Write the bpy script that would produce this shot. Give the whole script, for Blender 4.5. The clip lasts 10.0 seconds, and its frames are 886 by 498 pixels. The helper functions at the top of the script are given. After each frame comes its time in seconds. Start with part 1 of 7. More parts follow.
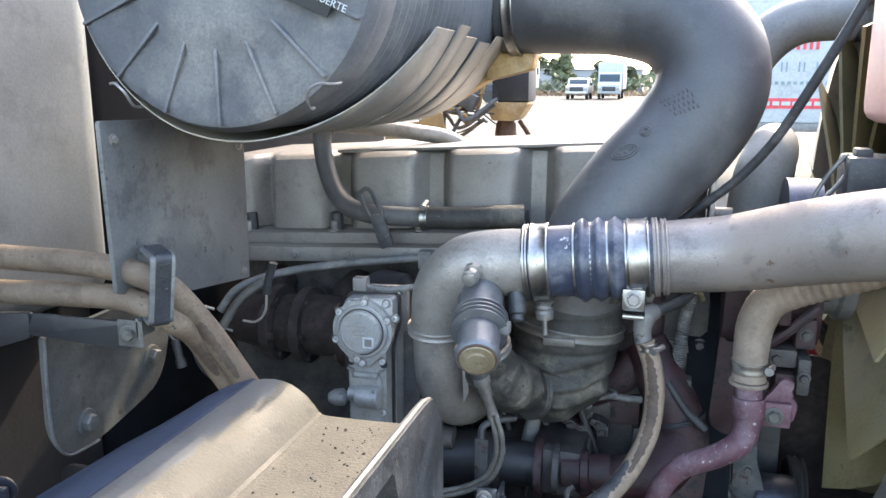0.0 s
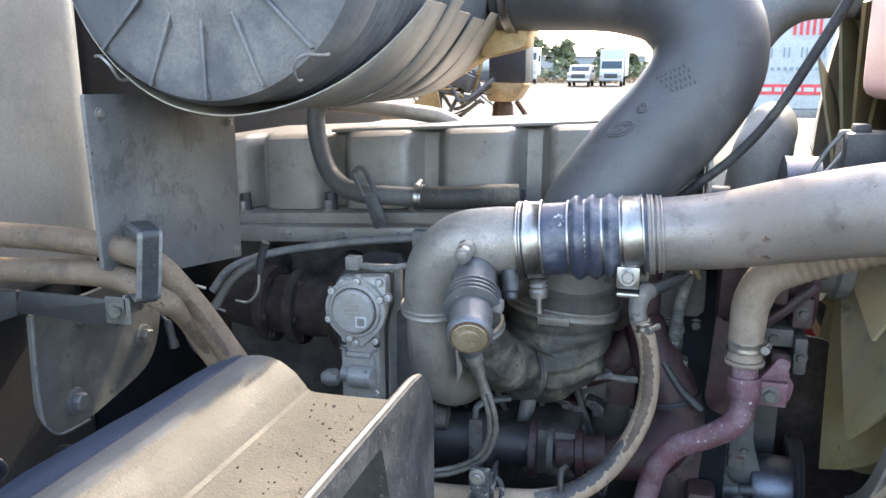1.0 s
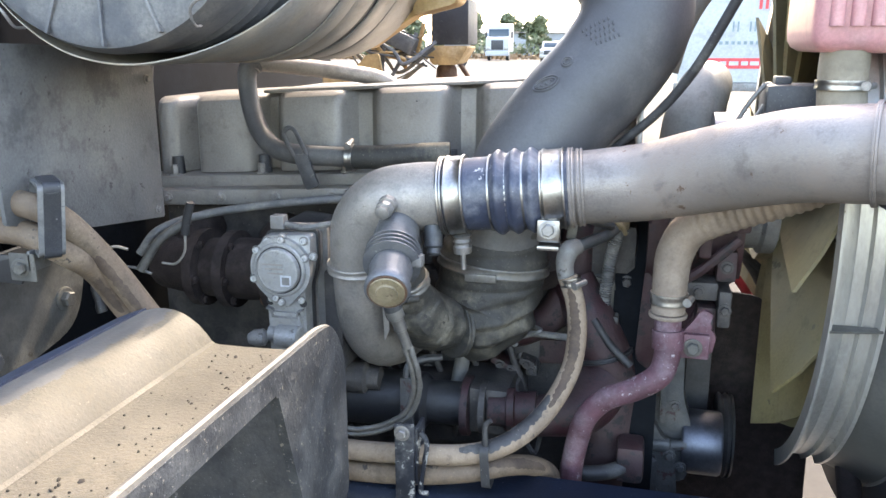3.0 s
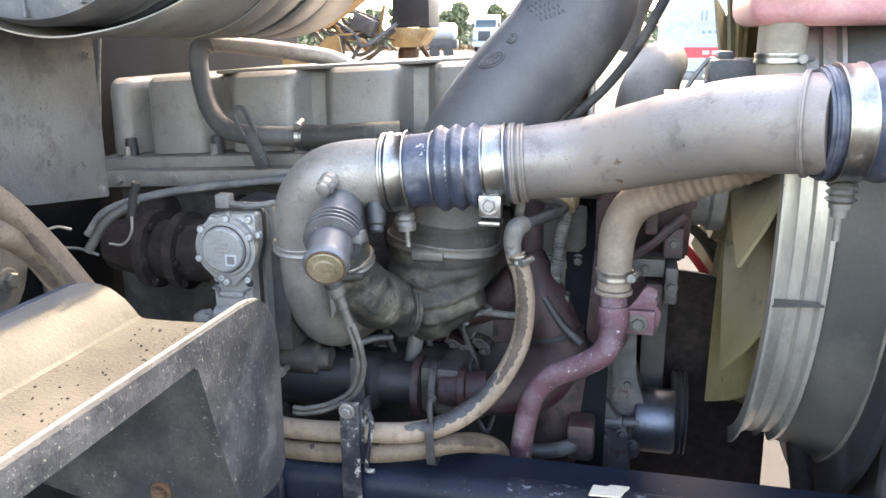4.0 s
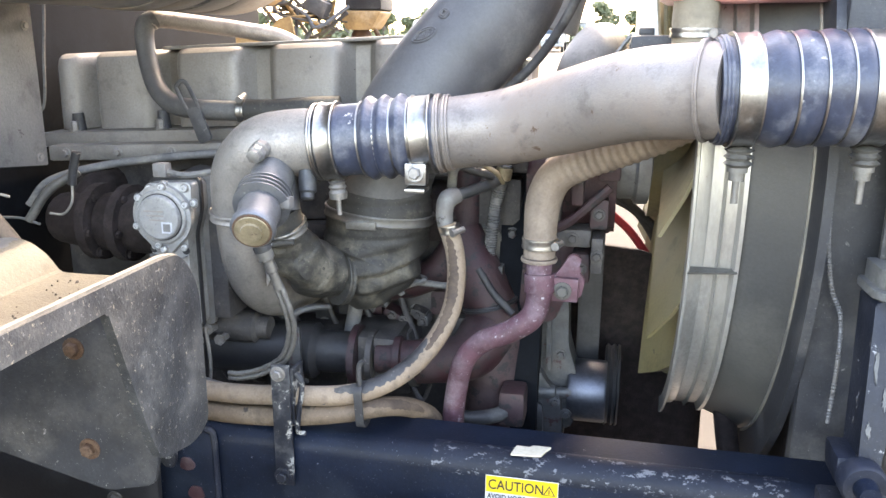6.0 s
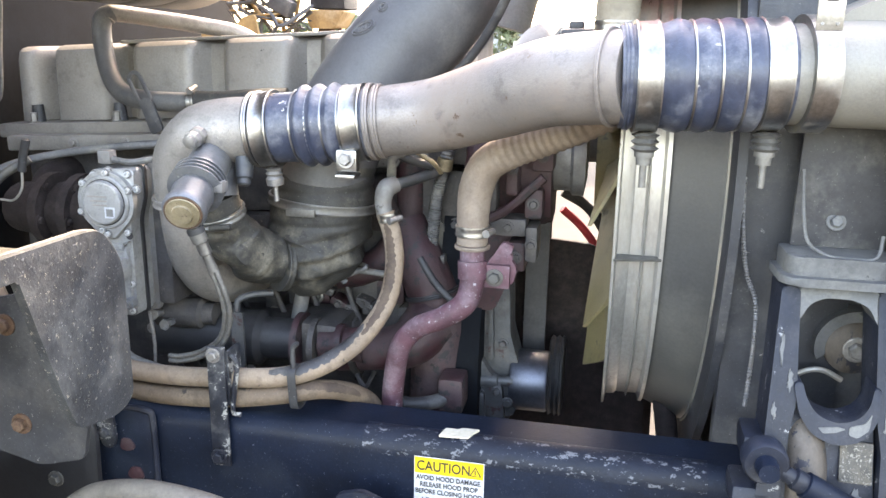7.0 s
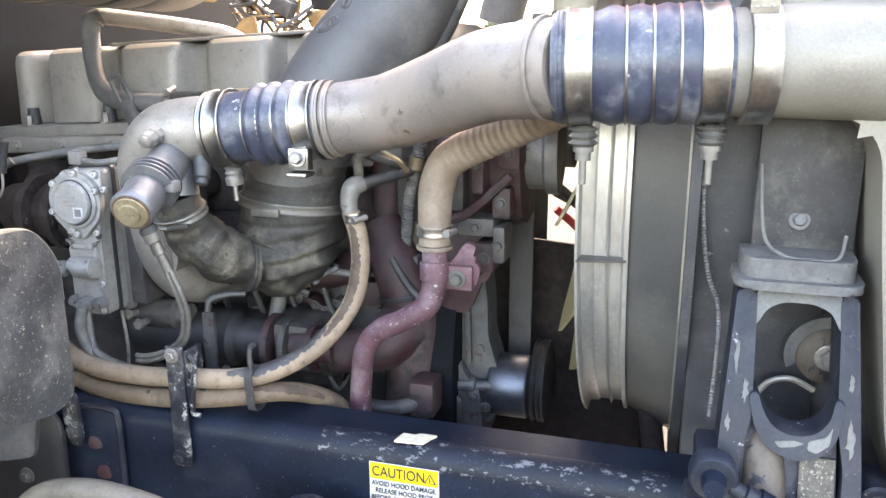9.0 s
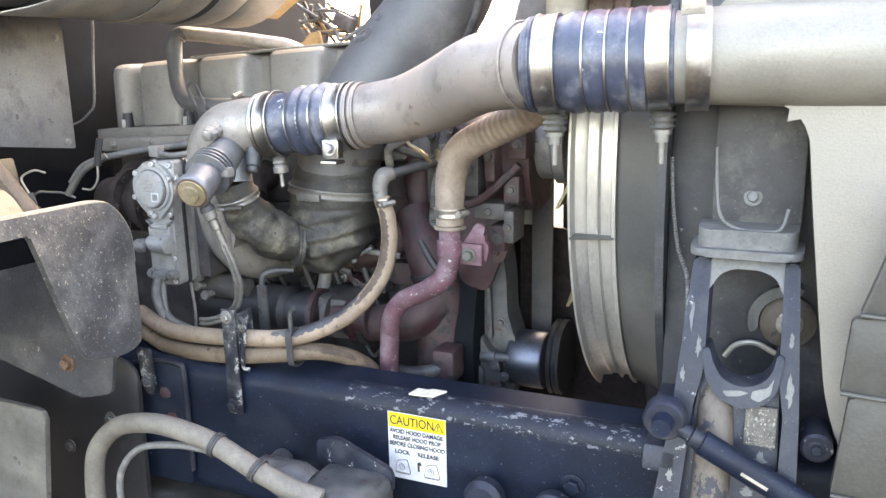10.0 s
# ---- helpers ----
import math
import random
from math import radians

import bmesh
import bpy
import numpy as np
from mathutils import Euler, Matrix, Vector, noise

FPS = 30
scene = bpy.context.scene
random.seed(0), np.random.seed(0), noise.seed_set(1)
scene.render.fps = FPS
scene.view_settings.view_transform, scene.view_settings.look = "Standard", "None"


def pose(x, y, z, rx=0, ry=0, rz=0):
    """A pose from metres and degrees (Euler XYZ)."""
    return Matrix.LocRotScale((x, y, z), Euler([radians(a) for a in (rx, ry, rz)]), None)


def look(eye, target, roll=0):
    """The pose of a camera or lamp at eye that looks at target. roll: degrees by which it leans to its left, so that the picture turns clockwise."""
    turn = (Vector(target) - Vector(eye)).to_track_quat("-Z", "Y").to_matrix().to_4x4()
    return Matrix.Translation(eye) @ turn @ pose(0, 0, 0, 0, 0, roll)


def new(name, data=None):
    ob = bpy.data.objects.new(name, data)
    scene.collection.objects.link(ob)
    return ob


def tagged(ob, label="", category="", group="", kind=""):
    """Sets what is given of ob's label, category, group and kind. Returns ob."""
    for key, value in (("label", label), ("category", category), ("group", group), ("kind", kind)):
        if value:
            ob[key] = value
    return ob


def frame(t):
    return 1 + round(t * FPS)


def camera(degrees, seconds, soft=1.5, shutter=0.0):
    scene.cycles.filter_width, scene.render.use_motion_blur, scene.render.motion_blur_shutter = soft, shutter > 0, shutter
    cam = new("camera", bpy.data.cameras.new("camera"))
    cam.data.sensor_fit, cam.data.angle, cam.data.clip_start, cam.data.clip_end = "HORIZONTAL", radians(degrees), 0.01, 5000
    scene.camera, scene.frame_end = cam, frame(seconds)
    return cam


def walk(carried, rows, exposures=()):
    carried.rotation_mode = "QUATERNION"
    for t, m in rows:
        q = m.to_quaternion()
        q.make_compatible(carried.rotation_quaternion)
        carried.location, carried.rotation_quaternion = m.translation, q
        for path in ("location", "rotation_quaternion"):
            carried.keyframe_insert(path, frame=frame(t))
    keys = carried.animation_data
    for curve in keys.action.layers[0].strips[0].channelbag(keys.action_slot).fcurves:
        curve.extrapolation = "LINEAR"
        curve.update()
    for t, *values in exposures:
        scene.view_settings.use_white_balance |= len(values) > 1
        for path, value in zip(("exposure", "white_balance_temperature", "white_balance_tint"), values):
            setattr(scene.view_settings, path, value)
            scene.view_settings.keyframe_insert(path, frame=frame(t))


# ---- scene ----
cam = camera(58.8, 10.0, 1.5)
METRES, EYE, TILT, LEAN, TURN = 0.92, 1.7, -12.1, 0.0, 16.0
ROWS = [
    (0.0, 0.0, 0.0, 0.0, 0.0, 0.0, -0.0),
    (0.5, -0.0, 0.0078, -0.0076, 0.17, -0.4, -0.02),
    (1.0, 0.0139, 0.0142, -0.0161, 0.11, -0.88, 0.04),
    (1.5, 0.0299, 0.0146, -0.0225, -0.13, -1.33, 0.13),
    (2.0, 0.0476, 0.0177, -0.0348, -0.61, -1.72, 0.25),
    (2.5, 0.0679, 0.0188, -0.0429, -1.17, -2.11, 0.38),
    (4.0, 0.1672, 0.0246, -0.0769, -2.55, -3.07, 0.91),
    (4.5, 0.2051, 0.0133, -0.0902, -2.78, -3.25, 0.88),
    (5.0, 0.245, -0.0012, -0.1049, -3.11, -3.25, 0.73),
    (6.5, 0.2702, -0.0412, -0.1461, -4.23, -2.72, 0.08),
    (7.0, 0.3603, -0.0602, -0.162, -3.71, -2.53, -0.03),
    (7.5, 0.441, -0.0921, -0.1725, -2.71, -2.45, -0.15),
    (8.0, 0.5095, -0.1179, -0.1862, -1.62, -2.48, -0.16),
    (8.5, 0.5489, -0.1035, -0.1832, -0.62, -2.5, -0.03),
    (9.0, 0.5292, -0.029, -0.1673, 0.77, -2.34, 0.07),
    (9.5, 0.5291, -0.0154, -0.1822, 3.21, -1.96, -0.0),
    (10.0, 0.6841, -0.2011, -0.2243, 7.69, -1.33, -0.42),
]
BETWEEN = [(6.3, look((0.239, 0.012, 1.584), (-0.154, 1.901, 1.056), 0.6)), (9.8, look((0.565, 0.019, 1.540), (-0.156, 1.824, 1.070), -1.0))]
PATH = [(t, pose(0, 0, EYE, TILT, LEAN, TURN) @ pose(METRES * x, METRES * y, METRES * z, 90 + pitch, roll, yaw)) for t, x, y, z, yaw, pitch, roll in ROWS]
walk(cam, sorted(PATH + BETWEEN, key=lambda row: row[0]),
     exposures=[(0.0, 3.66, 7400, 12), (2.0, 3.74, 7500, 12), (4.5, 4.17, 8300, 16), (7.5, 4.44, 8700, 17), (10.0, 4.52, 8900, 17)])

# ---- light ----
SUN = Vector((0.22, 1.0, 0.92)).normalized()
world = bpy.data.worlds.new("sky")
scene.world = world
world.use_nodes = True
wn = world.node_tree.nodes
sky = wn.new("ShaderNodeTexSky")
sky.sky_type = "NISHITA"
sky.sun_disc = False
sky.sun_elevation = math.asin(SUN.z)
sky.sun_rotation = math.atan2(SUN.x, SUN.y)
sky.dust_density = 2.0
wn["Background"].inputs[1].default_value = 0.15
world.node_tree.links.new(sky.outputs[0], wn["Background"].inputs[0])
sun = new("sun", bpy.data.lights.new("sun", "SUN"))
sun.data.energy, sun.data.angle, sun.data.color = 0.70, radians(0.5), (1.0, 0.93, 0.82)
sun.matrix_world = look(SUN * 30, (0, 0, 0))


# ---- materials ----
def mat(name, base, rough=0.6, metal=0.0, vary=0.25, dust=None, dust_amount=0.4, dust_scale=9.0, fine=140.0, bump=0.25, spots=None, spot_cut=0.62,
        spot_scale=30.0, trans=0.0, alpha_ior=1.45, coat=0.0, stretch=(1, 1, 1), specks=0.0, smudge=0.25, spec=0.5):
    """A surface with grain, large patches, a film of dust and scattered marks."""
    m = bpy.data.materials.new(name)
    m.use_nodes = True
    nt = m.node_tree
    n, l = nt.nodes, nt.links
    p = n["Principled BSDF"]
    co = n.new("ShaderNodeTexCoord")
    mp = n.new("ShaderNodeMapping")
    mp.inputs["Scale"].default_value = stretch
    l.new(co.outputs["Object"], mp.inputs[0])

    def noisy(scale, detail=4.0, roughness=0.6):
        t = n.new("ShaderNodeTexNoise")
        t.inputs["Scale"].default_value, t.inputs["Detail"].default_value, t.inputs["Roughness"].default_value = scale, detail, roughness
        l.new(mp.outputs[0], t.inputs["Vector"])
        return t.outputs["Fac"]

    def ramp(fac, lo, hi):
        r = n.new("ShaderNodeMapRange")
        r.inputs["From Min"].default_value, r.inputs["From Max"].default_value = lo, hi
        l.new(fac, r.inputs["Value"])
        return r.outputs["Result"]

    def mixed(fac, a, b):
        x = n.new("ShaderNodeMix")
        x.data_type = "RGBA"
        if hasattr(fac, "links"):
            l.new(fac, x.inputs["Factor"])
        else:
            x.inputs["Factor"].default_value = fac
        for v, s in ((a, x.inputs["A"]), (b, x.inputs["B"])):
            if hasattr(v, "links"):
                l.new(v, s)
            else:
                s.default_value = (*v, 1)
        return x.outputs["Result"]

    lo, hi = [max(c * (1 - vary), 0) for c in base], [min(c * (1 + vary), 0.95) for c in base]
    grain = noisy(fine, 3.0, 0.7)
    colour = mixed(ramp(noisy(dust_scale * 1.7, 6.0), 0.3, 0.7), lo, hi)
    colour = mixed(ramp(grain, 0.2, 0.8), mixed(0.32, colour, (0, 0, 0)), colour)
    ro, me = None, None
    if dust:
        patch = n.new("ShaderNodeMath")
        patch.operation = "MULTIPLY"
        l.new(ramp(noisy(dust_scale, 8.0, 0.65), 0.75 - dust_amount * 0.6, 0.95 - dust_amount * 0.6), patch.inputs[0])
        l.new(ramp(grain, 0.0, 0.7), patch.inputs[1])
        colour = mixed(patch.outputs[0], colour, dust)
        ro = patch.outputs[0]
    if dust and specks:
        sp = n.new("ShaderNodeMath")
        sp.operation = "MULTIPLY"
        l.new(ramp(noisy(fine * 1.5, 3.0, 0.6), 0.655, 0.72), sp.inputs[0])
        sp.inputs[1].default_value = specks
        colour = mixed(sp.outputs[0], colour, [min(c * 1.5 + 0.05, 0.7) for c in dust])
    if dust:
        sp = n.new("ShaderNodeMath")
        sp.operation = "MULTIPLY"
        l.new(ramp(noisy(dust_scale * 3.5, 6.0, 0.7), 0.53, 0.64), sp.inputs[0])
        sp.inputs[1].default_value = smudge
        colour = mixed(sp.outputs[0], colour, [c * 0.25 for c in base])
    if spots:
        fl = ramp(noisy(spot_scale, 5.0, 0.75), spot_cut, spot_cut + 0.03)
        colour = mixed(fl, colour, spots)
    l.new(colour, p.inputs["Base Color"])
    p.inputs["Metallic"].default_value = metal
    if ro is not None:
        r = n.new("ShaderNodeMapRange")
        r.inputs["To Min"].default_value, r.inputs["To Max"].default_value = rough, min(rough + 0.35, 0.95)
        l.new(ro, r.inputs["Value"])
        l.new(r.outputs["Result"], p.inputs["Roughness"])
        if metal > 0:
            r = n.new("ShaderNodeMapRange")
            r.inputs["To Min"].default_value, r.inputs["To Max"].default_value = metal, metal * 0.2
            l.new(ro, r.inputs["Value"])
            l.new(r.outputs["Result"], p.inputs["Metallic"])
    else:
        r = n.new("ShaderNodeMapRange")
        r.inputs["To Min"].default_value, r.inputs["To Max"].default_value = rough * 0.85, min(rough * 1.15, 1)
        l.new(grain, r.inputs["Value"])
        l.new(r.outputs["Result"], p.inputs["Roughness"])
    if bump:
        b = n.new("ShaderNodeBump")
        b.inputs["Strength"].default_value, b.inputs["Distance"].default_value = bump, 0.002
        l.new(grain, b.inputs["Height"])
        l.new(b.outputs[0], p.inputs["Normal"])
    p.inputs["Transmission Weight"].default_value = trans
    p.inputs["IOR"].default_value = alpha_ior
    p.inputs["Coat Weight"].default_value = coat
    p.inputs["Specular IOR Level"].default_value = spec
    return m




M_CAST = mat("cast_aluminium", (0.285, 0.262, 0.240), 0.45, 0.45, 0.14, (0.21, 0.182, 0.156), 0.46, 9, 260, 0.45, (0.13, 0.105, 0.082), 0.66, 45, smudge=0.32)
M_PIPE = mat("weathered_pipe", (0.232, 0.205, 0.188), 0.45, 0.4, 0.14, (0.18, 0.142, 0.118), 0.47, 7, 300, 0.25, (0.10, 0.065, 0.045), 0.64, 26, smudge=0.38)
M_TANK = mat("cast_tank", (0.215, 0.20, 0.172), 0.45, 0.35, 0.06, (0.19, 0.175, 0.145), 0.5, 4, 300, 0.2, smudge=0.08)
M_STEEL = mat("clamp_steel", (0.33, 0.32, 0.305), 0.34, 1.0, 0.1, (0.25, 0.21, 0.16), 0.36, 20, 200, 0.12, (0.14, 0.11, 0.085), 0.67, 60)
M_BOLT = mat("bolt_steel", (0.27, 0.26, 0.25), 0.42, 0.7, 0.2, (0.17, 0.145, 0.115), 0.48, 40, 300, 0.2)
M_SHROUD = mat("shroud_steel", (0.44, 0.43, 0.405), 0.36, 0.7, 0.15, (0.25, 0.225, 0.19), 0.42, 10, 200, 0.2, (0.10, 0.08, 0.06), 0.65, 40, stretch=(1, 1, 0.3))
M_SILICONE = mat("hose_silicone", (0.035, 0.042, 0.066), 0.36, 0.0, 0.25, (0.17, 0.175, 0.19), 0.46, 14, 200, 0.2, (0.34, 0.33, 0.32), 0.655, 24)
M_RUBBER = mat("black_rubber", (0.030, 0.030, 0.032), 0.55, 0.0, 0.3, (0.11, 0.105, 0.095), 0.4, 12, 180, 0.3, specks=0.5)
M_BOOT = mat("dusty_boot", (0.030, 0.029, 0.026), 0.66, 0.0, 0.3, (0.165, 0.146, 0.110), 0.42, 13, 200, 0.4, (0.016, 0.015, 0.013), 0.60, 30, specks=0.4, smudge=0.5)
M_INTAKE = mat("intake_plastic", (0.066, 0.066, 0.069), 0.5, 0.0, 0.15, (0.15, 0.143, 0.132), 0.43, 5, 260, 0.15)
M_CAN = mat("canister_plastic", (0.085, 0.09, 0.10), 0.5, 0.0, 0.2, (0.21, 0.20, 0.185), 0.48, 5, 260, 0.2, (0.30, 0.29, 0.27), 0.71, 60)
M_STRAP = mat("strap_metal", (0.30, 0.285, 0.26), 0.45, 0.5, 0.15, (0.40, 0.33, 0.24), 0.45, 7, 200, 0.15)
M_ORANGE = mat("sunlit_orange_dust", (0.42, 0.27, 0.12), 0.75, 0.0, 0.3, (0.5, 0.38, 0.24), 0.45, 12)
M_HOSE = mat("tan_hose", (0.125, 0.088, 0.060), 0.7, 0.0, 0.25, (0.17, 0.130, 0.092), 0.42, 9, 220, 0.35, (0.04, 0.032, 0.028), 0.625, 18, specks=0.3, smudge=0.45)
M_PEEL = mat("peeling_hose", (0.205, 0.150, 0.106), 0.65, 0.0, 0.22, (0.235, 0.185, 0.14), 0.45, 12, 220, 0.35, (0.045, 0.038, 0.035), 0.615, 22, specks=0.3, smudge=0.4)
M_CORR = mat("wrapped_hose", (0.185, 0.142, 0.110), 0.7, 0.0, 0.2, (0.225, 0.182, 0.146), 0.45, 18, 220, 0.3, (0.10, 0.075, 0.058), 0.65, 30)
M_PINK = mat("faded_red_tube", (0.092, 0.040, 0.052), 0.6, 0.05, 0.3, (0.175, 0.140, 0.158), 0.41, 13, 220, 0.4, (0.24, 0.22, 0.23), 0.62, 90, specks=0.5, smudge=0.3)
M_REDDUST = mat("dusty_red_casting", (0.045, 0.017, 0.021), 0.55, 0.0, 0.35, (0.085, 0.066, 0.064), 0.5, 11, 180, 0.45, (0.022, 0.012, 0.013), 0.60, 30)
M_SCREW = mat("bright_screw", (0.44, 0.44, 0.43), 0.5, 0.2, 0.1, (0.34, 0.33, 0.31), 0.4, 60, 300, 0.1)
M_BRAID = mat("steel_braid", (0.20, 0.195, 0.185), 0.4, 0.6, 0.2, (0.13, 0.12, 0.10), 0.4, 60, 400, 0.6)
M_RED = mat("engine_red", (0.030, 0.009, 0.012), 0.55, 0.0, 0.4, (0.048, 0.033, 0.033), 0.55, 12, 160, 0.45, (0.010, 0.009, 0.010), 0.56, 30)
M_ENGINE = mat("engine_dark", (0.034, 0.032, 0.033), 0.55, 0.1, 0.4, (0.088, 0.078, 0.070), 0.5, 14, 160, 0.5, (0.15, 0.132, 0.115), 0.65, 60, specks=0.5)
M_ALLOY = mat("dull_alloy", (0.19, 0.19, 0.19), 0.5, 0.4, 0.25, (0.14, 0.125, 0.11), 0.52, 13, 220, 0.4, (0.07, 0.065, 0.06), 0.62, 50)
M_ACT = mat("actuator_alloy", (0.29, 0.29, 0.285), 0.45, 0.35, 0.12, (0.225, 0.212, 0.19), 0.46, 22, 260, 0.3, (0.09, 0.085, 0.08), 0.66, 60, smudge=0.3)
M_COVER = mat("rocker_cover", (0.215, 0.200, 0.182), 0.45, 0.25, 0.1, (0.185, 0.165, 0.143), 0.45, 7, 260, 0.25, (0.035, 0.032, 0.030), 0.68, 45, smudge=0.25, spec=0.35)
M_SHEET = mat("grey_sheet", (0.125, 0.128, 0.130), 0.42, 0.35, 0.2, (0.175, 0.168, 0.152), 0.47, 5, 240, 0.25, (0.055, 0.053, 0.052), 0.63, 40, smudge=0.5)
M_WALL = mat("cab_panel", (0.175, 0.19, 0.20), 0.34, 0.2, 0.15, (0.21, 0.22, 0.222), 0.45, 3, 240, 0.12, (0.09, 0.092, 0.094), 0.69, 30, smudge=0.25)
M_DARK = mat("dark_sheet", (0.026, 0.028, 0.033), 0.5, 0.05, 0.3, (0.085, 0.081, 0.077), 0.42, 8, 200, 0.25, (0.20, 0.19, 0.18), 0.66, 60, specks=0.5)
M_FENDER = mat("fender_plastic", (0.016, 0.024, 0.042), 0.48, 0.0, 0.25, (0.045, 0.052, 0.066), 0.26, 7, 200, 0.15, (0.20, 0.18, 0.15), 0.69, 60, specks=0.4, spec=0.25)
M_TRAY = mat("dusty_tray", (0.072, 0.061, 0.042), 0.6, 0.0, 0.22, (0.102, 0.086, 0.058), 0.5, 8, 260, 0.5, (0.05, 0.038, 0.025), 0.64, 90, specks=0.5, smudge=0.3)

M_FLAP = mat("speckled_flap", (0.031, 0.033, 0.036), 0.5, 0.0, 0.3, (0.083, 0.083, 0.08), 0.45, 10, 160, 0.45, (0.20, 0.18, 0.14), 0.61, 150, specks=0.8)
M_RAIL = mat("frame_rail_paint", (0.005, 0.009, 0.019), 0.5, 0.0, 0.3, (0.016, 0.0225, 0.033), 0.36, 7, 200, 0.2, (0.13, 0.14, 0.16), 0.66, 110, specks=0.5, spec=0.22)
M_CHIP = mat("chipped_bracket", (0.012, 0.015, 0.024), 0.45, 0.0, 0.3, (0.045, 0.046, 0.051), 0.42, 12, 200, 0.25, (0.20, 0.20, 0.20), 0.63, 45, specks=0.4, spec=0.3)
M_RUST = mat("rusty_steel", (0.085, 0.045, 0.026), 0.8, 0.1, 0.4, (0.13, 0.085, 0.06), 0.5, 40, 300, 0.5)
# Rust far darker than M_RUST, with the bay's shade put into its colour.
M_MANIFOLD = mat("shaded_rust", (0.021, 0.014, 0.013), 0.85, 0.1, 0.4, (0.042, 0.031, 0.029), 0.5, 40, 300, 0.6)
M_YELLOW = mat("fan_plastic", (0.23, 0.19, 0.095), 0.55, 0.0, 0.2, (0.20, 0.18, 0.125), 0.52, 5, 200, 0.15, (0.10, 0.09, 0.06), 0.63, 12, smudge=0.4, trans=0.2)
M_BELT = mat("belt_rubber", (0.018, 0.018, 0.02), 0.5, 0.0, 0.2, (0.05, 0.05, 0.05), 0.3, 9)
M_PULLEY = mat("pulley_steel", (0.10, 0.108, 0.13), 0.42, 0.9, 0.1, (0.08, 0.07, 0.07), 0.2, 12, 200, 0.05)
M_WIRE = mat("loom_plastic", (0.10, 0.10, 0.10), 0.6, 0.0, 0.2, (0.20, 0.19, 0.17), 0.45, 30)
M_RESERVOIR = mat("coolant_tank", (0.62, 0.30, 0.30), 0.35, 0.0, 0.08, (0.6, 0.42, 0.40), 0.4, 6, 200, 0.05, trans=0.25)
M_RUBTAN = mat("tan_rubber", (0.22, 0.185, 0.135), 0.75, 0.0, 0.15, (0.29, 0.25, 0.19), 0.4, 10)
M_GOLD = mat("brass_cap", (0.23, 0.185, 0.115), 0.45, 0.4, 0.15, (0.27, 0.21, 0.14), 0.45, 40, 240, 0.3, (0.10, 0.07, 0.045), 0.62, 60)
M_CAP = mat("dusty_cap", (0.085, 0.087, 0.088), 0.5, 0.1, 0.2, (0.16, 0.155, 0.14), 0.45, 10, 200, 0.25, (0.03, 0.03, 0.035), 0.65, 40)
M_HOOD = mat("hood_fibreglass", (0.044, 0.042, 0.036), 0.55, 0.0, 0.15, (0.060, 0.057, 0.048), 0.45, 6, 200, 0.25, (0.036, 0.034, 0.03), 0.67, 40, smudge=0.25)
M_DULL = mat("dull_clamp", (0.20, 0.195, 0.185), 0.42, 0.8, 0.15, (0.13, 0.12, 0.10), 0.5, 22, 200, 0.2)
M_WHITE = mat("white_paint", (0.36, 0.37, 0.38), 0.4, 0.0, 0.04, bump=0.02)
M_PALE = mat("pale_patch", (0.55, 0.49, 0.38), 0.8, 0.0, 0.06)
M_VALVE = mat("dark_valve_alloy", (0.14, 0.145, 0.155), 0.4, 0.5, 0.2, (0.12, 0.115, 0.105), 0.42, 22, 240, 0.25, (0.26, 0.25, 0.23), 0.66, 50)
M_PLATE = mat("dull_bracket_steel", (0.085, 0.083, 0.077), 0.5, 0.3, 0.25, (0.13, 0.12, 0.10), 0.45, 10, 220, 0.3, (0.05, 0.042, 0.036), 0.62, 28)
M_BELTBACK = mat("belt_back", (0.055, 0.054, 0.055), 0.55, 0.0, 0.15, (0.09, 0.085, 0.08), 0.45, 9)
M_SCUFF = mat("scuffed_paint", (0.006, 0.009, 0.017), 0.5, 0.0, 0.3, (0.026, 0.030, 0.037), 0.38, 12, 200, 0.25, (0.095, 0.10, 0.11), 0.575, 90, stretch=(0.6, 1, 1), specks=0.6, spec=0.25)
M_PUMP = mat("pump_casting", (0.055, 0.058, 0.062), 0.45, 0.3, 0.3, (0.085, 0.08, 0.073), 0.46, 18, 220, 0.45, (0.04, 0.018, 0.018), 0.60, 40)

# Near-black that puts deep shade into the colour of firewall and gear housing.
M_BAYSHADE = mat("bay_shade_black", (0.005, 0.006, 0.008), 0.9, 0.0, 0.3, (0.010, 0.012, 0.015), 0.4, 6, 120, 0.15, spec=0.12)
M_GREYHOSE = mat("grey_hose", (0.105, 0.094, 0.080), 0.65, 0.0, 0.2, (0.145, 0.130, 0.110), 0.45, 16, 220, 0.3, (0.045, 0.042, 0.04), 0.62, 24)
M_WORN = mat("worn_label", (0.05, 0.045, 0.038), 0.6, 0.0, 0.3, (0.11, 0.095, 0.075), 0.5, 60, 300, 0.4, (0.20, 0.185, 0.155), 0.56, 260)
M_DUCT = mat("grey_duct", (0.17, 0.175, 0.165), 0.55, 0.0, 0.12, (0.23, 0.225, 0.205), 0.45, 6, 200, 0.15)
M_TRAILER = mat("trailer_white", (0.38, 0.40, 0.41), 0.45, 0.0, 0.05, (0.42, 0.41, 0.39), 0.35, 1.0, 20, 0.02)
# Brown of the bare peeled strip, also of the shading painted on bends.
M_BARESHADE = mat("bare_and_shaded_hose", (0.058, 0.038, 0.027), 0.7, 0.0, 0.25, (0.10, 0.072, 0.052), 0.5, 24, 220, 0.35)
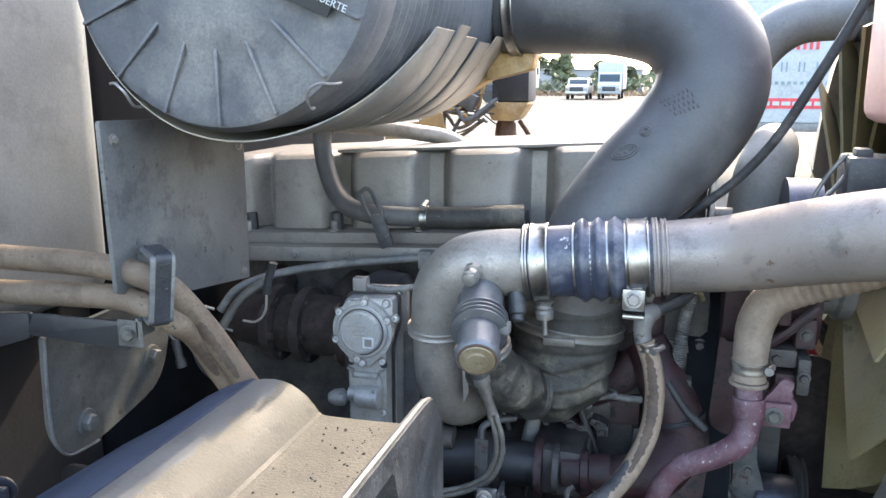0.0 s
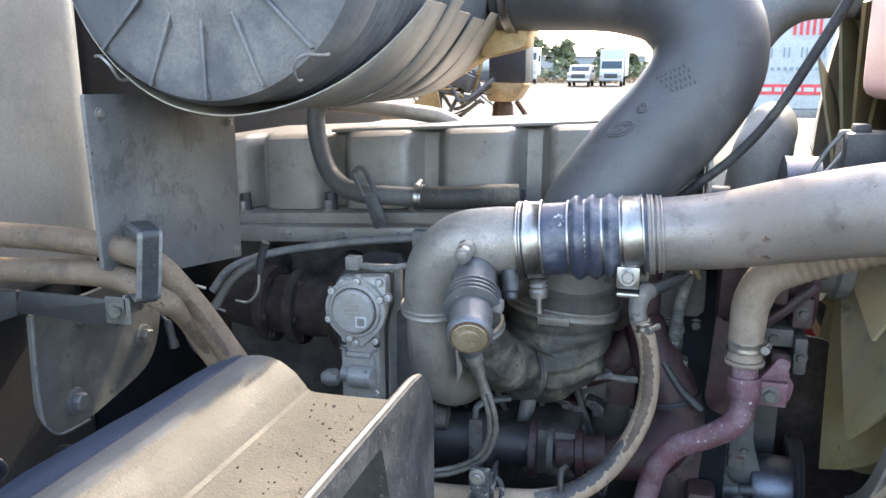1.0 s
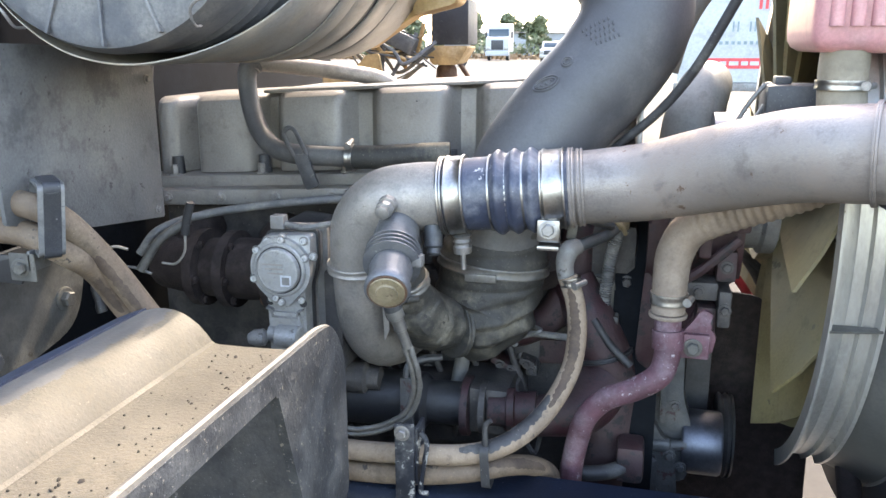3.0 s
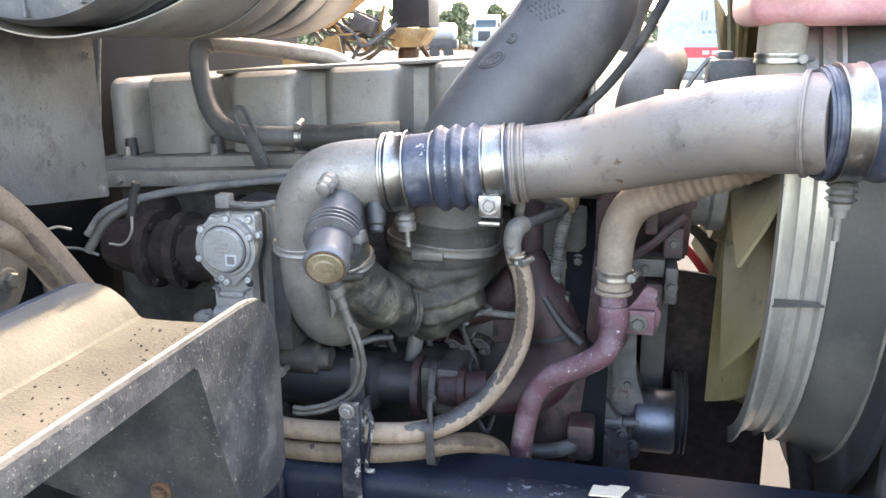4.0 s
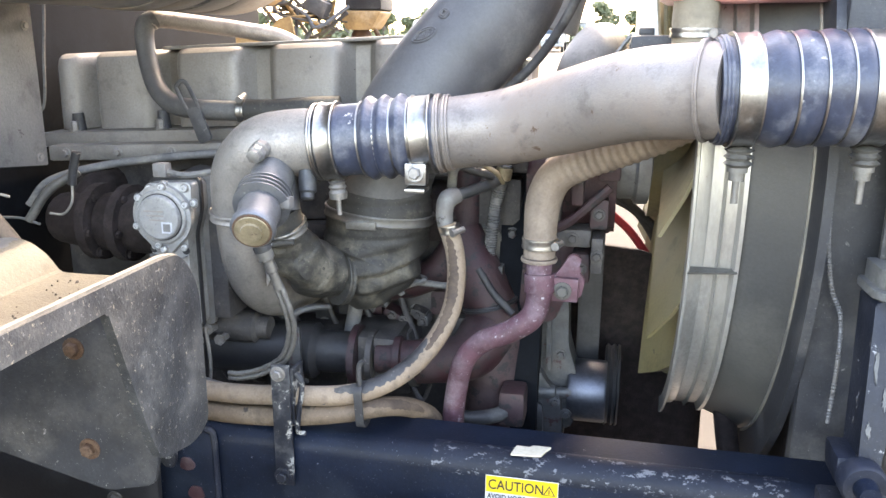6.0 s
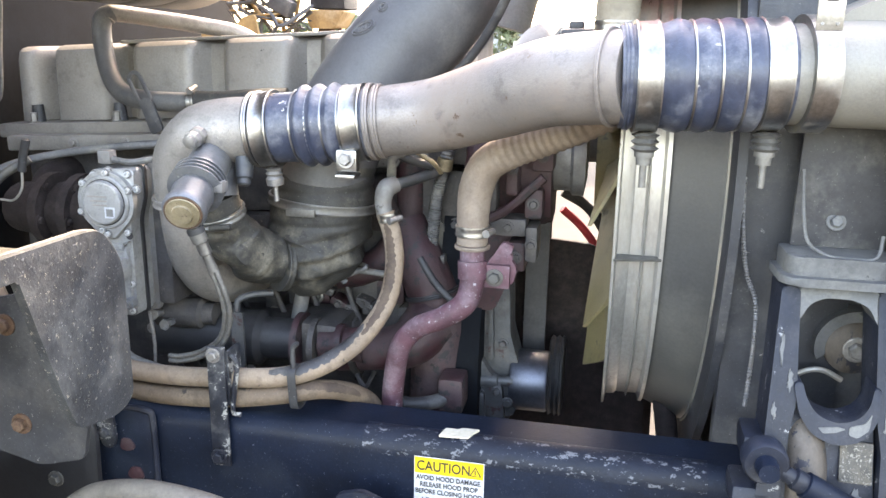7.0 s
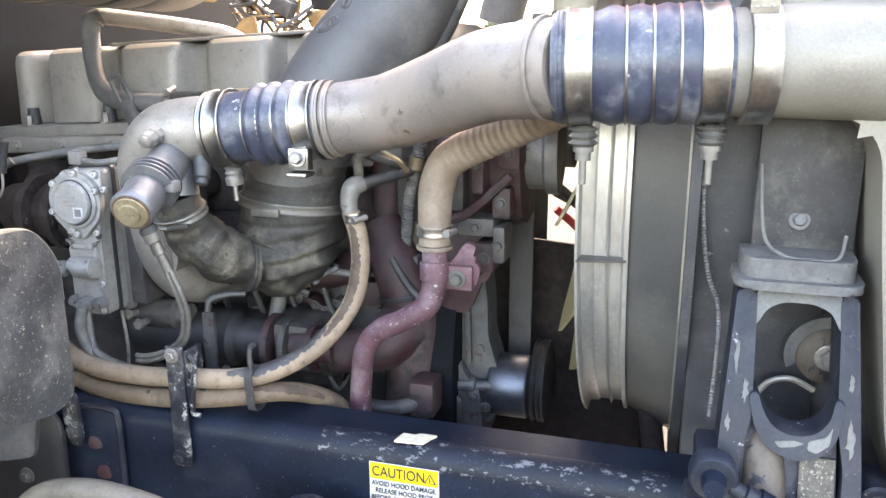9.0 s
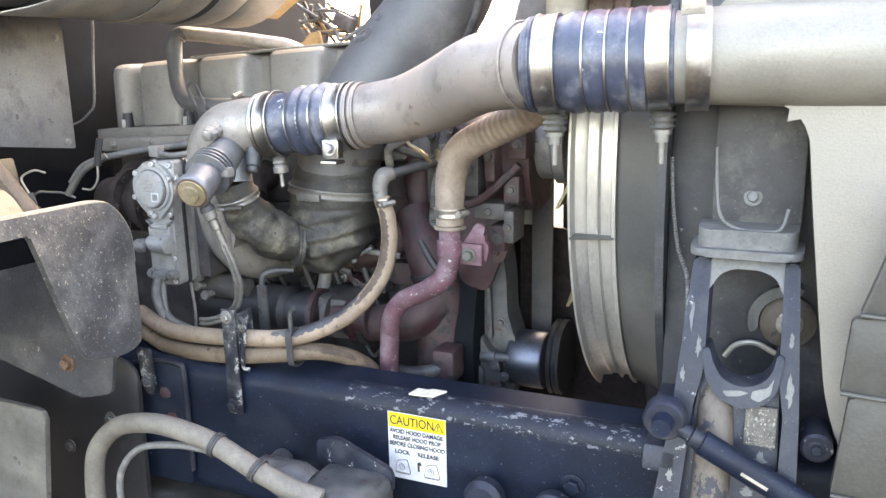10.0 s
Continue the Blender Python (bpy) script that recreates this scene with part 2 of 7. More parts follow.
M_SEAL = mat("dusty_seal", (0.055, 0.055, 0.053), 0.45, 0.0, 0.1, (0.095, 0.091, 0.080), 0.5, 4, 200, 0.15, smudge=0.1)
M_RIB = mat("worn_bare_rib", (0.085, 0.068, 0.054), 0.6, 0.1, 0.25, (0.13, 0.112, 0.094), 0.5, 14, 220, 0.35, (0.02, 0.02, 0.026), 0.57, 40, stretch=(1, 1, 0.5))
M_GRIT = mat("dark_grit", (0.034, 0.025, 0.017), 0.9, 0.0, 0.4, bump=0)
M_STRAPCHIP = mat("peeled_strap", (0.012, 0.014, 0.02), 0.45, 0.0, 0.3, (0.09, 0.09, 0.09), 0.45, 20, 200, 0.3, (0.22, 0.215, 0.20), 0.565, 40, spec=0.35)
M_GLASS = mat("dark_window", (0.03, 0.045, 0.055), 0.1, 0.0, 0.1, bump=0)
M_STICKER = mat("sticker_white", (0.46, 0.47, 0.49), 0.5, 0.0, 0.04, (0.38, 0.38, 0.38), 0.3, 30, bump=0.05)
M_STICKYEL = mat("sticker_yellow", (0.62, 0.42, 0.012), 0.5, 0.0, 0.05, (0.5, 0.42, 0.2), 0.25, 30, bump=0.05)
M_INK = mat("black_ink", (0.02, 0.02, 0.02), 0.6, bump=0)
M_SIGNRED = mat("sign_red", (0.55, 0.05, 0.06), 0.5, bump=0)
M_SIGNINK = mat("sign_grey_ink", (0.18, 0.24, 0.26), 0.5, bump=0)
M_TRUNK = mat("bark", (0.12, 0.085, 0.06), 0.9, dust_scale=2, fine=12)
M_LEAF = mat("leaves", (0.10, 0.115, 0.055), 0.7, 0.0, 0.45, dust_scale=0.4, fine=3, bump=0)
M_SCRUB = mat("dry_scrub", (0.20, 0.13, 0.07), 0.9, 0.0, 0.4, dust_scale=0.5, fine=4, bump=0)
M_GROUND = mat("gravel_yard", (0.029, 0.024, 0.018), 0.95, 0.0, 0.3, (0.040, 0.034, 0.026), 0.5, 0.35, 9, 0.6, (0.018, 0.015, 0.011), 0.62, 1.3)


# ---- building helpers ----
def part(name, bm, material, parent=None, label="", smooth=True):
    me = bpy.data.meshes.new(name)
    bmesh.ops.recalc_face_normals(bm, faces=bm.faces)
    for f in bm.faces:
        f.smooth = smooth
    bm.to_mesh(me)
    bm.free()
    me.materials.append(material)
    if smooth:
        me.set_sharp_from_angle(angle=radians(38))
    ob = new(name, me)
    if parent is not None:
        ob.parent = parent
        up = parent
        while up.parent is not None:
            up = up.parent
        if parent.type == "EMPTY":
            ob.matrix_parent_inverse = parent.matrix_basis.inverted()
    if label:
        ob["label"] = label
    return ob


def thing(name, at, label, category, group="", kind=""):
    ob = new(name)
    ob.empty_display_size = 0.05
    ob.matrix_basis = Matrix.Translation(at)
    return tagged(ob, label, category, group, kind)


def smooth_line(pts, n=8):
    """A smooth line through points (Catmull-Rom), n steps a span."""
    P = [Vector(p) for p in pts]
    P = [2 * P[0] - P[1]] + P + [2 * P[-1] - P[-2]]
    out = []
    for i in range(1, len(P) - 2):
        a, b, c, d = P[i - 1:i + 3]
        for k in range(n):
            t = k / n
            out.append(0.5 * (2 * b + (c - a) * t + (2 * a - 5 * b + 4 * c - d) * t * t + (3 * b - a - 3 * c + d) * t ** 3))
    return out + [P[-2]]


def sweep(pts, r, seg=16, n=8, bm=None, wave=None, hollow=0.0, flat=1.0):
    """A tube along a smooth line; r: a number or one a point; wave(s): factor at s metres; hollow: wall thickness, open ends."""
    line = smooth_line(pts, n)
    rs = [r] * len(line) if not isinstance(r, (list, tuple)) else list(np.interp(np.linspace(0, len(pts) - 1, len(line)), range(len(pts)), r))
    bm = bm or bmesh.new()
    rings, s, up = [], 0.0, None
    for i, p in enumerate(line):
        d = (line[min(i + 1, len(line) - 1)] - line[max(i - 1, 0)]).normalized()
        if up is None:
            up = Vector((0, 0, 1)) if abs(d.z) < 0.9 else Vector((0, 1, 0))
        side = d.cross(up).normalized()
        up = side.cross(d).normalized()
        s += (p - line[i - 1]).length if i else 0
        k = rs[i] * (wave(s) if wave else 1)
        rings.append([bm.verts.new(p + (side * math.cos(a) * flat + up * math.sin(a)) * k) for a in np.linspace(0, 2 * math.pi, seg, endpoint=False)])
    for a, b in zip(rings, rings[1:]):
        for j in range(seg):
            bm.faces.new((a[j], a[(j + 1) % seg], b[(j + 1) % seg], b[j]))
    if hollow:
        for ring, p, inner, q, k in ((rings[0], line[0], rings[0], line[1], rs[0]), (rings[-1], line[-1], rings[-1], line[-2], rs[-1])):
            lip = [bm.verts.new(p + (v.co - p) * (1 - hollow / k)) for v in ring]
            deep = [bm.verts.new(v.co + (q - p).normalized() * k) for v in lip]
            for j in range(seg):
                i2 = (j + 1) % seg
                bm.faces.new((ring[j], ring[i2], lip[i2], lip[j]))
                bm.faces.new((lip[j], lip[i2], deep[i2], deep[j]))
            bm.faces.new(deep)
    else:
        bm.faces.new(rings[0])
        bm.faces.new(rings[-1])
    return bm


def lathe(profile, at, axis, seg=24, bm=None):
    """A turned body: (distance along axis, radius) from at."""
    bm = bm or bmesh.new()
    d = Vector(axis).normalized()
    u = d.orthogonal().normalized()
    v = d.cross(u)
    rings = [[bm.verts.new(Vector(at) + d * x + (u * math.cos(a) + v * math.sin(a)) * max(r, 1e-4)) for a in np.linspace(0, 2 * math.pi, seg, endpoint=False)] for x, r in profile]
    for a, b in zip(rings, rings[1:]):
        for j in range(seg):
            bm.faces.new((a[j], a[(j + 1) % seg], b[(j + 1) % seg], b[j]))
    bm.faces.new(rings[0])
    bm.faces.new(rings[-1])
    return bm


def block(lo, hi, bevel=0.004, turn=None, bm=None, segs=2):
    """A box between two corners with rounded edges."""
    made = bmesh.new()
    bmesh.ops.create_cube(made, size=1)
    c, s = [(a + b) / 2 for a, b in zip(lo, hi)], [b - a for a, b in zip(lo, hi)]
    bmesh.ops.transform(made, matrix=Matrix.Diagonal((*s, 1)), verts=made.verts)
    if bevel:
        bmesh.ops.bevel(made, geom=made.edges, offset=min(bevel, min(s) * 0.45), segments=segs, affect="EDGES", profile=0.6)
    bmesh.ops.transform(made, matrix=Matrix.Translation(c) @ (turn or Matrix()), verts=made.verts)
    return joined(bm, made)


def joined(bm, made):
    if bm is None:
        return made
    me = bpy.data.meshes.new("tmp")
    made.to_mesh(me)
    made.free()
    bm.from_mesh(me)
    bpy.data.meshes.remove(me)
    return bm


def prism(poly, axis, a, b, bevel=0.0, bm=None, segs=2):
    """A polygon in the plane across axis (x: y,z; y: x,z; z: x,y), from a to b along it."""
    made = bmesh.new()
    place = {"x": lambda p, k: (k, p[0], p[1]), "y": lambda p, k: (p[0], k, p[1]), "z": lambda p, k: (p[0], p[1], k)}[axis]
    A, B = [made.verts.new(place(p, a)) for p in poly], [made.verts.new(place(p, b)) for p in poly]
    n = len(poly)
    caps = [made.faces.new(A), made.faces.new(B)]
    for i in range(n):
        made.faces.new((A[i], A[(i + 1) % n], B[(i + 1) % n], B[i]))
    if bevel:
        rim = list({e for f in caps for e in f.edges})
        bmesh.ops.bevel(made, geom=rim, offset=bevel, segments=segs, affect="EDGES", profile=0.6, clamp_overlap=True)
    return joined(bm, made)


def round_poly(poly, r, n=5):
    """The polygon with its corners rounded; r: one radius or one a corner."""
    out, k = [], len(poly)
    rr = [r] * k if not isinstance(r, (list, tuple)) else r
    for i in range(k):
        p, a, b = Vector(poly[i]), Vector(poly[i - 1]), Vector(poly[(i + 1) % k])
        if rr[i] <= 0:
            out.append(tuple(p))
            continue
        q = min(rr[i], (a - p).length * 0.48, (b - p).length * 0.48)
        s, e = p + (a - p).normalized() * q, p + (b - p).normalized() * q
        for j in range(n + 1):
            t = j / n
            out.append(tuple(s * (1 - t) ** 2 + p * 2 * t * (1 - t) + e * t * t))
    return out


def bolt(at, axis, r, parent, material=None, washer=True, length=None, name="bolt"):
    """A hex head with a flange washer."""
    d, h = Vector(axis).normalized(), (length or r * 1.1)
    bm = bmesh.new()
    if washer:
        lathe([(0, r * 1.5), (r * 0.25, r * 1.5), (r * 0.3, r * 1.35)], at, d, 16, bm)
    lathe([(r * 0.2, r), (h * 0.85, r), (h, r * 0.82)], at, d, 6, bm)
    return part(name, bm, material or M_BOLT, parent, smooth=False)


def letters(body, size, m, material, parent, name="lettering", depth=0.0003, align="LEFT", scale_x=1.0, bold=0.0):
    cu = bpy.data.curves.new("letters", "FONT")
    cu.body, cu.size, cu.extrude, cu.align_x = body, size, depth, align
    cu.offset = bold
    tmp = bpy.data.objects.new("letters", cu)
    me = bpy.data.meshes.new_from_object(tmp)
    bpy.data.objects.remove(tmp)
    bpy.data.curves.remove(cu)
    me.transform(m @ Matrix.Diagonal((scale_x, 1, 1, 1)))
    me.materials.clear()
    me.materials.append(material)
    ob = new(name, me)
    ob.parent = parent
    if parent.type == "EMPTY":
        ob.matrix_parent_inverse = parent.matrix_basis.inverted()
    return ob


def band(at, axis, r, width, parent, material=None, name="clamp", label="", lip=0.002):
    """A flat clamp band round a hose, with folded edges."""
    w = width
    return part(name, lathe([(-w / 2, r - 0.006), (-w / 2, r + lip * 0.6), (-w / 2 + 0.002, r + lip), (-w / 2 + 0.005, r), (w / 2 - 0.005, r), (w / 2 - 0.002, r + lip), (w / 2, r + lip * 0.6),
                             (w / 2, r - 0.006)], at, axis, 40), material or M_STEEL, parent, label)


def worm(at, axis, r, side, parent, w=0.013):
    """A worm-drive hose clamp: the band and its screw housing on one side."""
    c = band(at, axis, r, w, parent, M_STEEL, "clamp", "worm-drive hose clamp", 0.0008)
    d, sd = Vector(axis).normalized(), Vector(side).normalized()
    t = d.cross(sd).normalized()
    p = Vector(at) + sd * (r + 0.003)
    part("clamp_screw", lathe([(-0.012, 0.005), (0.008, 0.005), (0.008, 0.0065), (0.014, 0.0065)], p, t, 10), M_BOLT, c)
    return c


# ---- setting: yard and distance ----
bm = bmesh.new()
xs = [-1200, -300, -100, -40, -15, -6, 0, 6, 15, 40, 100, 300, 1200]
grid = [[bm.verts.new((x, y, 0.0)) for y in xs] for x in xs]
for i in range(len(xs) - 1):
    for j in range(len(xs) - 1):
        bm.faces.new((grid[i][j], grid[i + 1][j], grid[i + 1][j + 1], grid[i][j + 1]))
tagged(part("ground", bm, M_GROUND), "pale sunlit gravel and dirt of a truck yard", "ground", kind="structure")


def far_truck(at, scale=1.0):
    """A white highway tractor seen from the front."""
    x, y = at
    t = thing("semi_truck", (x, y, 0), "white highway truck parked across the yard", "truck")
    part("cab", prism(round_poly([(y, 0.9), (y, 2.3), (y + 0.9, 2.5), (y + 1.3, 3.7), (y + 3.2, 3.8), (y + 3.2, 0.9)], 0.15), "x", x - 1.2, x + 1.2, 0.12), M_WHITE, t)
    part("windshield", block((x - 1.05, y + 0.82, 2.45), (x + 1.05, y + 1.2, 3.2), 0.05, Matrix.Rotation(radians(-14), 4, "X")), M_GLASS, t)
    part("grille", block((x - 0.65, y - 0.05, 1.1), (x + 0.65, y + 0.1, 2.1), 0.08), M_DARK, t)
    part("bumper", block((x - 1.25, y - 0.2, 0.5), (x + 1.25, y + 0.3, 0.95), 0.08), M_WHITE, t)
    for sx in (-0.95, 0.95):
        part("headlight", block((x + sx - 0.2, y - 0.06, 1.1), (x + sx + 0.2, y + 0.1, 1.4), 0.06), M_STEEL, t)
        part("wheel", lathe([(-0.15, 0.3), (-0.15, 0.5), (0.15, 0.5), (0.15, 0.3)], (x + sx * 1.05, y + 1.0, 0.5), (1, 0, 0), 20), M_BELT, t)
        part("mirror", block((x + sx * 1.45 - 0.1, y + 1.0, 2.3), (x + sx * 1.45 + 0.1, y + 1.1, 3.0), 0.04), M_DARK, t)
    return t


def pickup(at):
    x, y = at
    t = thing("pickup_truck", (x, y, 0), "white pickup truck parked on gravel", "pickup")
    part("body", prism(round_poly([(y, 0.55), (y, 1.2), (y + 1.3, 1.28), (y + 2.0, 1.9), (y + 3.6, 1.92), (y + 3.9, 1.3), (y + 5.6, 1.3), (y + 5.6, 0.55)], 0.12), "x", x - 0.98, x + 0.98, 0.1), M_WHITE, t)
    part("windshield", block((x - 0.8, y + 1.55, 1.36), (x + 0.8, y + 1.62, 1.86), 0.02, Matrix.Rotation(radians(-46), 4, "X")), M_GLASS, t)
    part("grille", block((x - 0.62, y - 0.04, 0.75), (x + 0.62, y + 0.08, 1.12), 0.04), M_DARK, t)
    part("bumper", block((x - 1.0, y - 0.14, 0.45), (x + 1.0, y + 0.1, 0.7), 0.05), M_STEEL, t)
    for sx in (-1, 1):
        part("headlight", block((x + sx * 0.8 - 0.14, y - 0.05, 0.85), (x + sx * 0.8 + 0.14, y + 0.05, 1.1), 0.03), M_STEEL, t)
        part("mirror", block((x + sx * 1.15 - 0.1, y + 1.7, 1.25), (x + sx * 1.15 + 0.1, y + 1.8, 1.5), 0.03), M_DARK, t)
        for dy in (1.0, 4.5):
            part("wheel", lathe([(-0.12, 0.2), (-0.12, 0.38), (0.12, 0.38), (0.12, 0.2)], (x + sx * 0.86, y + dy, 0.38), (1, 0, 0), 20), M_BELT, t)
    return t


def box_truck(at):
    x, y = at
    t = thing("box_truck", (x, y, 0), "white box truck parked on gravel beside a pickup", "truck")
    part("cargo_box", block((x - 1.15, y + 1.9, 0.9), (x + 1.15, y + 7, 3.35), 0.05), M_WHITE, t)
    part("cab", prism(round_poly([(y, 0.5), (y, 1.35), (y + 0.5, 1.5), (y + 1.1, 2.4), (y + 1.95, 2.45), (y + 1.95, 0.5)], 0.12), "x", x - 1.0, x + 1.0, 0.1), M_WHITE, t)
    part("windshield", block((x - 0.9, y + 0.72, 1.55), (x + 0.9, y + 0.8, 2.3), 0.02, Matrix.Rotation(radians(-33), 4, "X")), M_GLASS, t)
    part("grille", block((x - 0.6, y - 0.04, 0.75), (x + 0.6, y + 0.08, 1.15), 0.04), M_DARK, t)
    for sx in (-1, 1):
        part("headlight", block((x + sx * 0.8 - 0.14, y - 0.05, 0.85), (x + sx * 0.8 + 0.14, y + 0.05, 1.1), 0.03), M_STEEL, t)
        for dy in (0.9, 5.2):
            part("wheel", lathe([(-0.12, 0.2), (-0.12, 0.4), (0.12, 0.4), (0.12, 0.2)], (x + sx * 0.9, y + dy, 0.4), (1, 0, 0), 20), M_BELT, t)
    return t


pickup((-8.4, 73.0))
box_truck((-5.6, 74.0))
far_truck((-15.3, 84.0))
tank = thing("tank_trailer", (-14.2, 61.0, 0), "white cylindrical tank on a short trailer in the yard", "trailer")
part("tank", lathe([(-1.0, 0.25), (-0.95, 0.5), (-0.8, 0.64), (0.8, 0.64), (0.95, 0.5), (1.0, 0.25)], (-14.2, 61.0, 1.95), (1, 0, 0), 28), M_WHITE, tank)
part("chassis", block((-15.3, 60.6, 0.7), (-13.1, 61.4, 1.35), 0.05), M_DARK, tank)
for k in (-14.8, -13.7):
    part("wheel", lathe([(-0.12, 0.2), (-0.12, 0.4), (0.12, 0.4), (0.12, 0.2)], (k, 60.4, 0.4), (0, 1, 0), 18), M_BELT, tank)


def leaf_cloud(bm, centre, size, count, rnd, leaf=0.35):
    c = Vector(centre)
    for _ in range(count):
        while True:
            v = Vector((rnd.uniform(-1, 1), rnd.uniform(-1, 1), rnd.uniform(-1, 1)))
            if v.length < 1:
                break
        p = c + Vector((v.x * size[0], v.y * size[1], v.z * size[2]))
        a = Vector((rnd.uniform(-1, 1), rnd.uniform(-1, 1), rnd.uniform(-1, 1))).normalized()
        b = a.orthogonal().normalized()
        s = leaf * rnd.uniform(0.5, 1.3)
        bm.faces.new([bm.verts.new(p + a * s), bm.verts.new(p + b * s * 0.6), bm.verts.new(p - a * s), bm.verts.new(p - b * s * 0.6)])


def tree(x, y, h, rnd):
    t = thing("tree", (x, y, 0), "olive-green broadleaf tree at the edge of the yard", "tree", "trees behind the yard")
    bm = sweep([(x, y, -0.1), (x + 0.1, y, h * 0.35), (x - 0.1, y, h * 0.7)], [0.28, 0.2, 0.08], 8, 4)
    crown = bmesh.new()
    for k in range(7):
        a, e = rnd.uniform(0, 6.28), rnd.uniform(0.35, 0.95)
        q = (x + math.cos(a) * h * 0.25 * rnd.uniform(0.3, 1), y + math.sin(a) * h * 0.25, h * e)
        sweep([(x, y, h * 0.35), ((x + q[0]) / 2, (y + q[1]) / 2, h * (e + 0.3) / 2), q], [0.1, 0.07, 0.02], 6, 3, bm)
        leaf_cloud(crown, q, (h * 0.2, h * 0.2, h * 0.14), 170, rnd)
    part("trunk", bm, M_TRUNK, t)
    part("crown", crown, M_LEAF, t)


rnd = random.Random(4)
for k in range(26):
    tree(-52 + k * 3.0 + rnd.uniform(-1.5, 1.5), 107 + rnd.uniform(-5, 8), rnd.uniform(3.4, 5.6), rnd)
bm = bmesh.new()
for k in range(90):
    leaf_cloud(bm, (-46 + k * 0.85, 99 + rnd.uniform(-3, 3), rnd.uniform(0.4, 1.6)), (1.6, 1.2, rnd.uniform(0.6, 1.4)), 40, rnd, 0.4)
tagged(part("hedge", bm, M_LEAF), "low green scrub along the yard's far edge", "bushes", kind="stuff")
bm = bmesh.new()
for k in range(70):
    leaf_cloud(bm, (-46 + k * 1.1, 92 + rnd.uniform(-3, 3), 0.25), (1.6, 1.6, 0.35), 30, rnd, 0.3)
tagged(part("dry_grass", bm, M_SCRUB), "dry orange-brown weeds at the yard's edge", "weeds", kind="stuff")
shed = thing("storage_shed", (-16, 112, 0), "pale low storage shed behind the trees", "shed")
part("wall", block((-24, 112, 0), (-4, 118, 3.2), 0.05), M_WHITE, shed)
part("roof", prism([(111.5, 3.2), (118.5, 3.2), (115, 4.0)], "x", -24.4, -3.6), M_SHEET, shed)

# lettered trailer side across the yard
sign = thing("box_trailer", (2.8, 13.4, 0), "white box trailer with faded lettering and a red stripe", "trailer")
part("body", block((0.55, 13.4, 1.05), (8.5, 15.9, 4.0), 0.04), M_TRAILER, sign)
part("lower_rail", block((0.5, 13.36, 0.92), (8.55, 13.5, 1.05), 0.02), M_ALLOY, sign)
part("stripe", block((0.9, 13.392, 1.27), (2.62, 13.4, 1.43), 0.0), M_SIGNRED, sign, "red stripe")
for n, (a, b) in enumerate(((1.18, 1.28), (1.32, 1.46), (1.5, 1.6), (1.63, 1.76), (1.79, 1.88), (1.92, 2.06), (2.1, 2.2), (2.24, 2.3), (2.33, 2.46))):
    part("lettering_bar", block((a, 13.386, 1.32), (b, 13.394, 1.38), 0.0), M_TRAILER, sign)
for a, b in ((1.12, 1.22), (1.33, 1.43), (1.58, 1.70), (1.83, 1.95), (2.08, 2.18)):
    for k in range(2):
        part("lettering_bar", block((a + 0.07 * k, 13.39, 1.83), (a + 0.025 + 0.07 * k, 13.396, 1.98), 0.0), M_SIGNINK, sign)
for k in range(14):
    part("lettering_bar", block((1.15 + 0.09 * k, 13.39, 1.635), (1.20 + 0.09 * k, 13.396, 1.685), 0.0), M_SIGNINK, sign)
crest = part("emblem", prism(round_poly([(1.66, 2.28), (1.72, 2.16), (1.9, 2.09), (2.08, 2.16), (2.14, 2.28), (2.12, 2.55), (1.68, 2.55)], 0.03), "y", 13.388, 13.398), M_WHITE, sign)
for k in range(5):
    part("emblem_stripe", block((1.69 + k * 0.09, 13.38, 2.16), (1.735 + k * 0.09, 13.387, 2.5), 0.0), M_SIGNRED, crest)
for sx in (5.6, 6.8):
    part("wheel", lathe([(-0.15, 0.3), (-0.15, 0.5), (0.15, 0.5), (0.15, 0.3)], (sx, 13.8, 0.5), (0, 1, 0), 24), M_BELT, sign)

# ---- truck structure ----
RAIL_Y, RAIL_TOP = 1.035, 1.0


def channel(y0, sgn):
    o = [(y0 + sgn * 0.095, RAIL_TOP), (y0 + sgn * 0.03, RAIL_TOP)]
    o += [(y0 + sgn * (0.03 - 0.03 * math.sin(a)), RAIL_TOP - 0.03 + 0.03 * math.cos(a)) for a in np.linspace(0.2, math.pi / 2, 6)]
    o += [(y0, RAIL_TOP - 0.24), (y0 + sgn * 0.02, RAIL_TOP - 0.27), (y0 + sgn * 0.095, RAIL_TOP - 0.27), (y0 + sgn * 0.095, RAIL_TOP - 0.26), (y0 + sgn * 0.01, RAIL_TOP - 0.255)]
    o += [(y0 + sgn * 0.01, RAIL_TOP - 0.03), (y0 + sgn * 0.02, RAIL_TOP - 0.01), (y0 + sgn * 0.095, RAIL_TOP - 0.01)]
    return o


rail = thing("frame_rail", (-0.4, RAIL_Y, 0.73), "dark blue-black painted steel frame rail with scuffed edge", "frame rail")
part("channel", prism(channel(RAIL_Y, 1), "x", -2.6, 1.05), M_RAIL, rail)
far_rail = thing("frame_rail", (-0.4, 1.98, 0.73), "dark painted steel frame rail beyond the engine", "frame rail")
part("channel", prism(channel(1.98, -1), "x", -2.6, 1.05), M_RAIL, far_rail)
part("overlay_plate", prism(round_poly([(-1.2, 0.75), (-1.2, 0.90), (-0.62, 0.955), (-0.46, 0.985), (-0.40, 0.996), (-0.345, 0.994), (-0.345, 0.75)], 0.004), "y", RAIL_Y - 0.012, RAIL_Y - 0.001, 0.003), M_RAIL, rail, "bolted plate with worn edges")
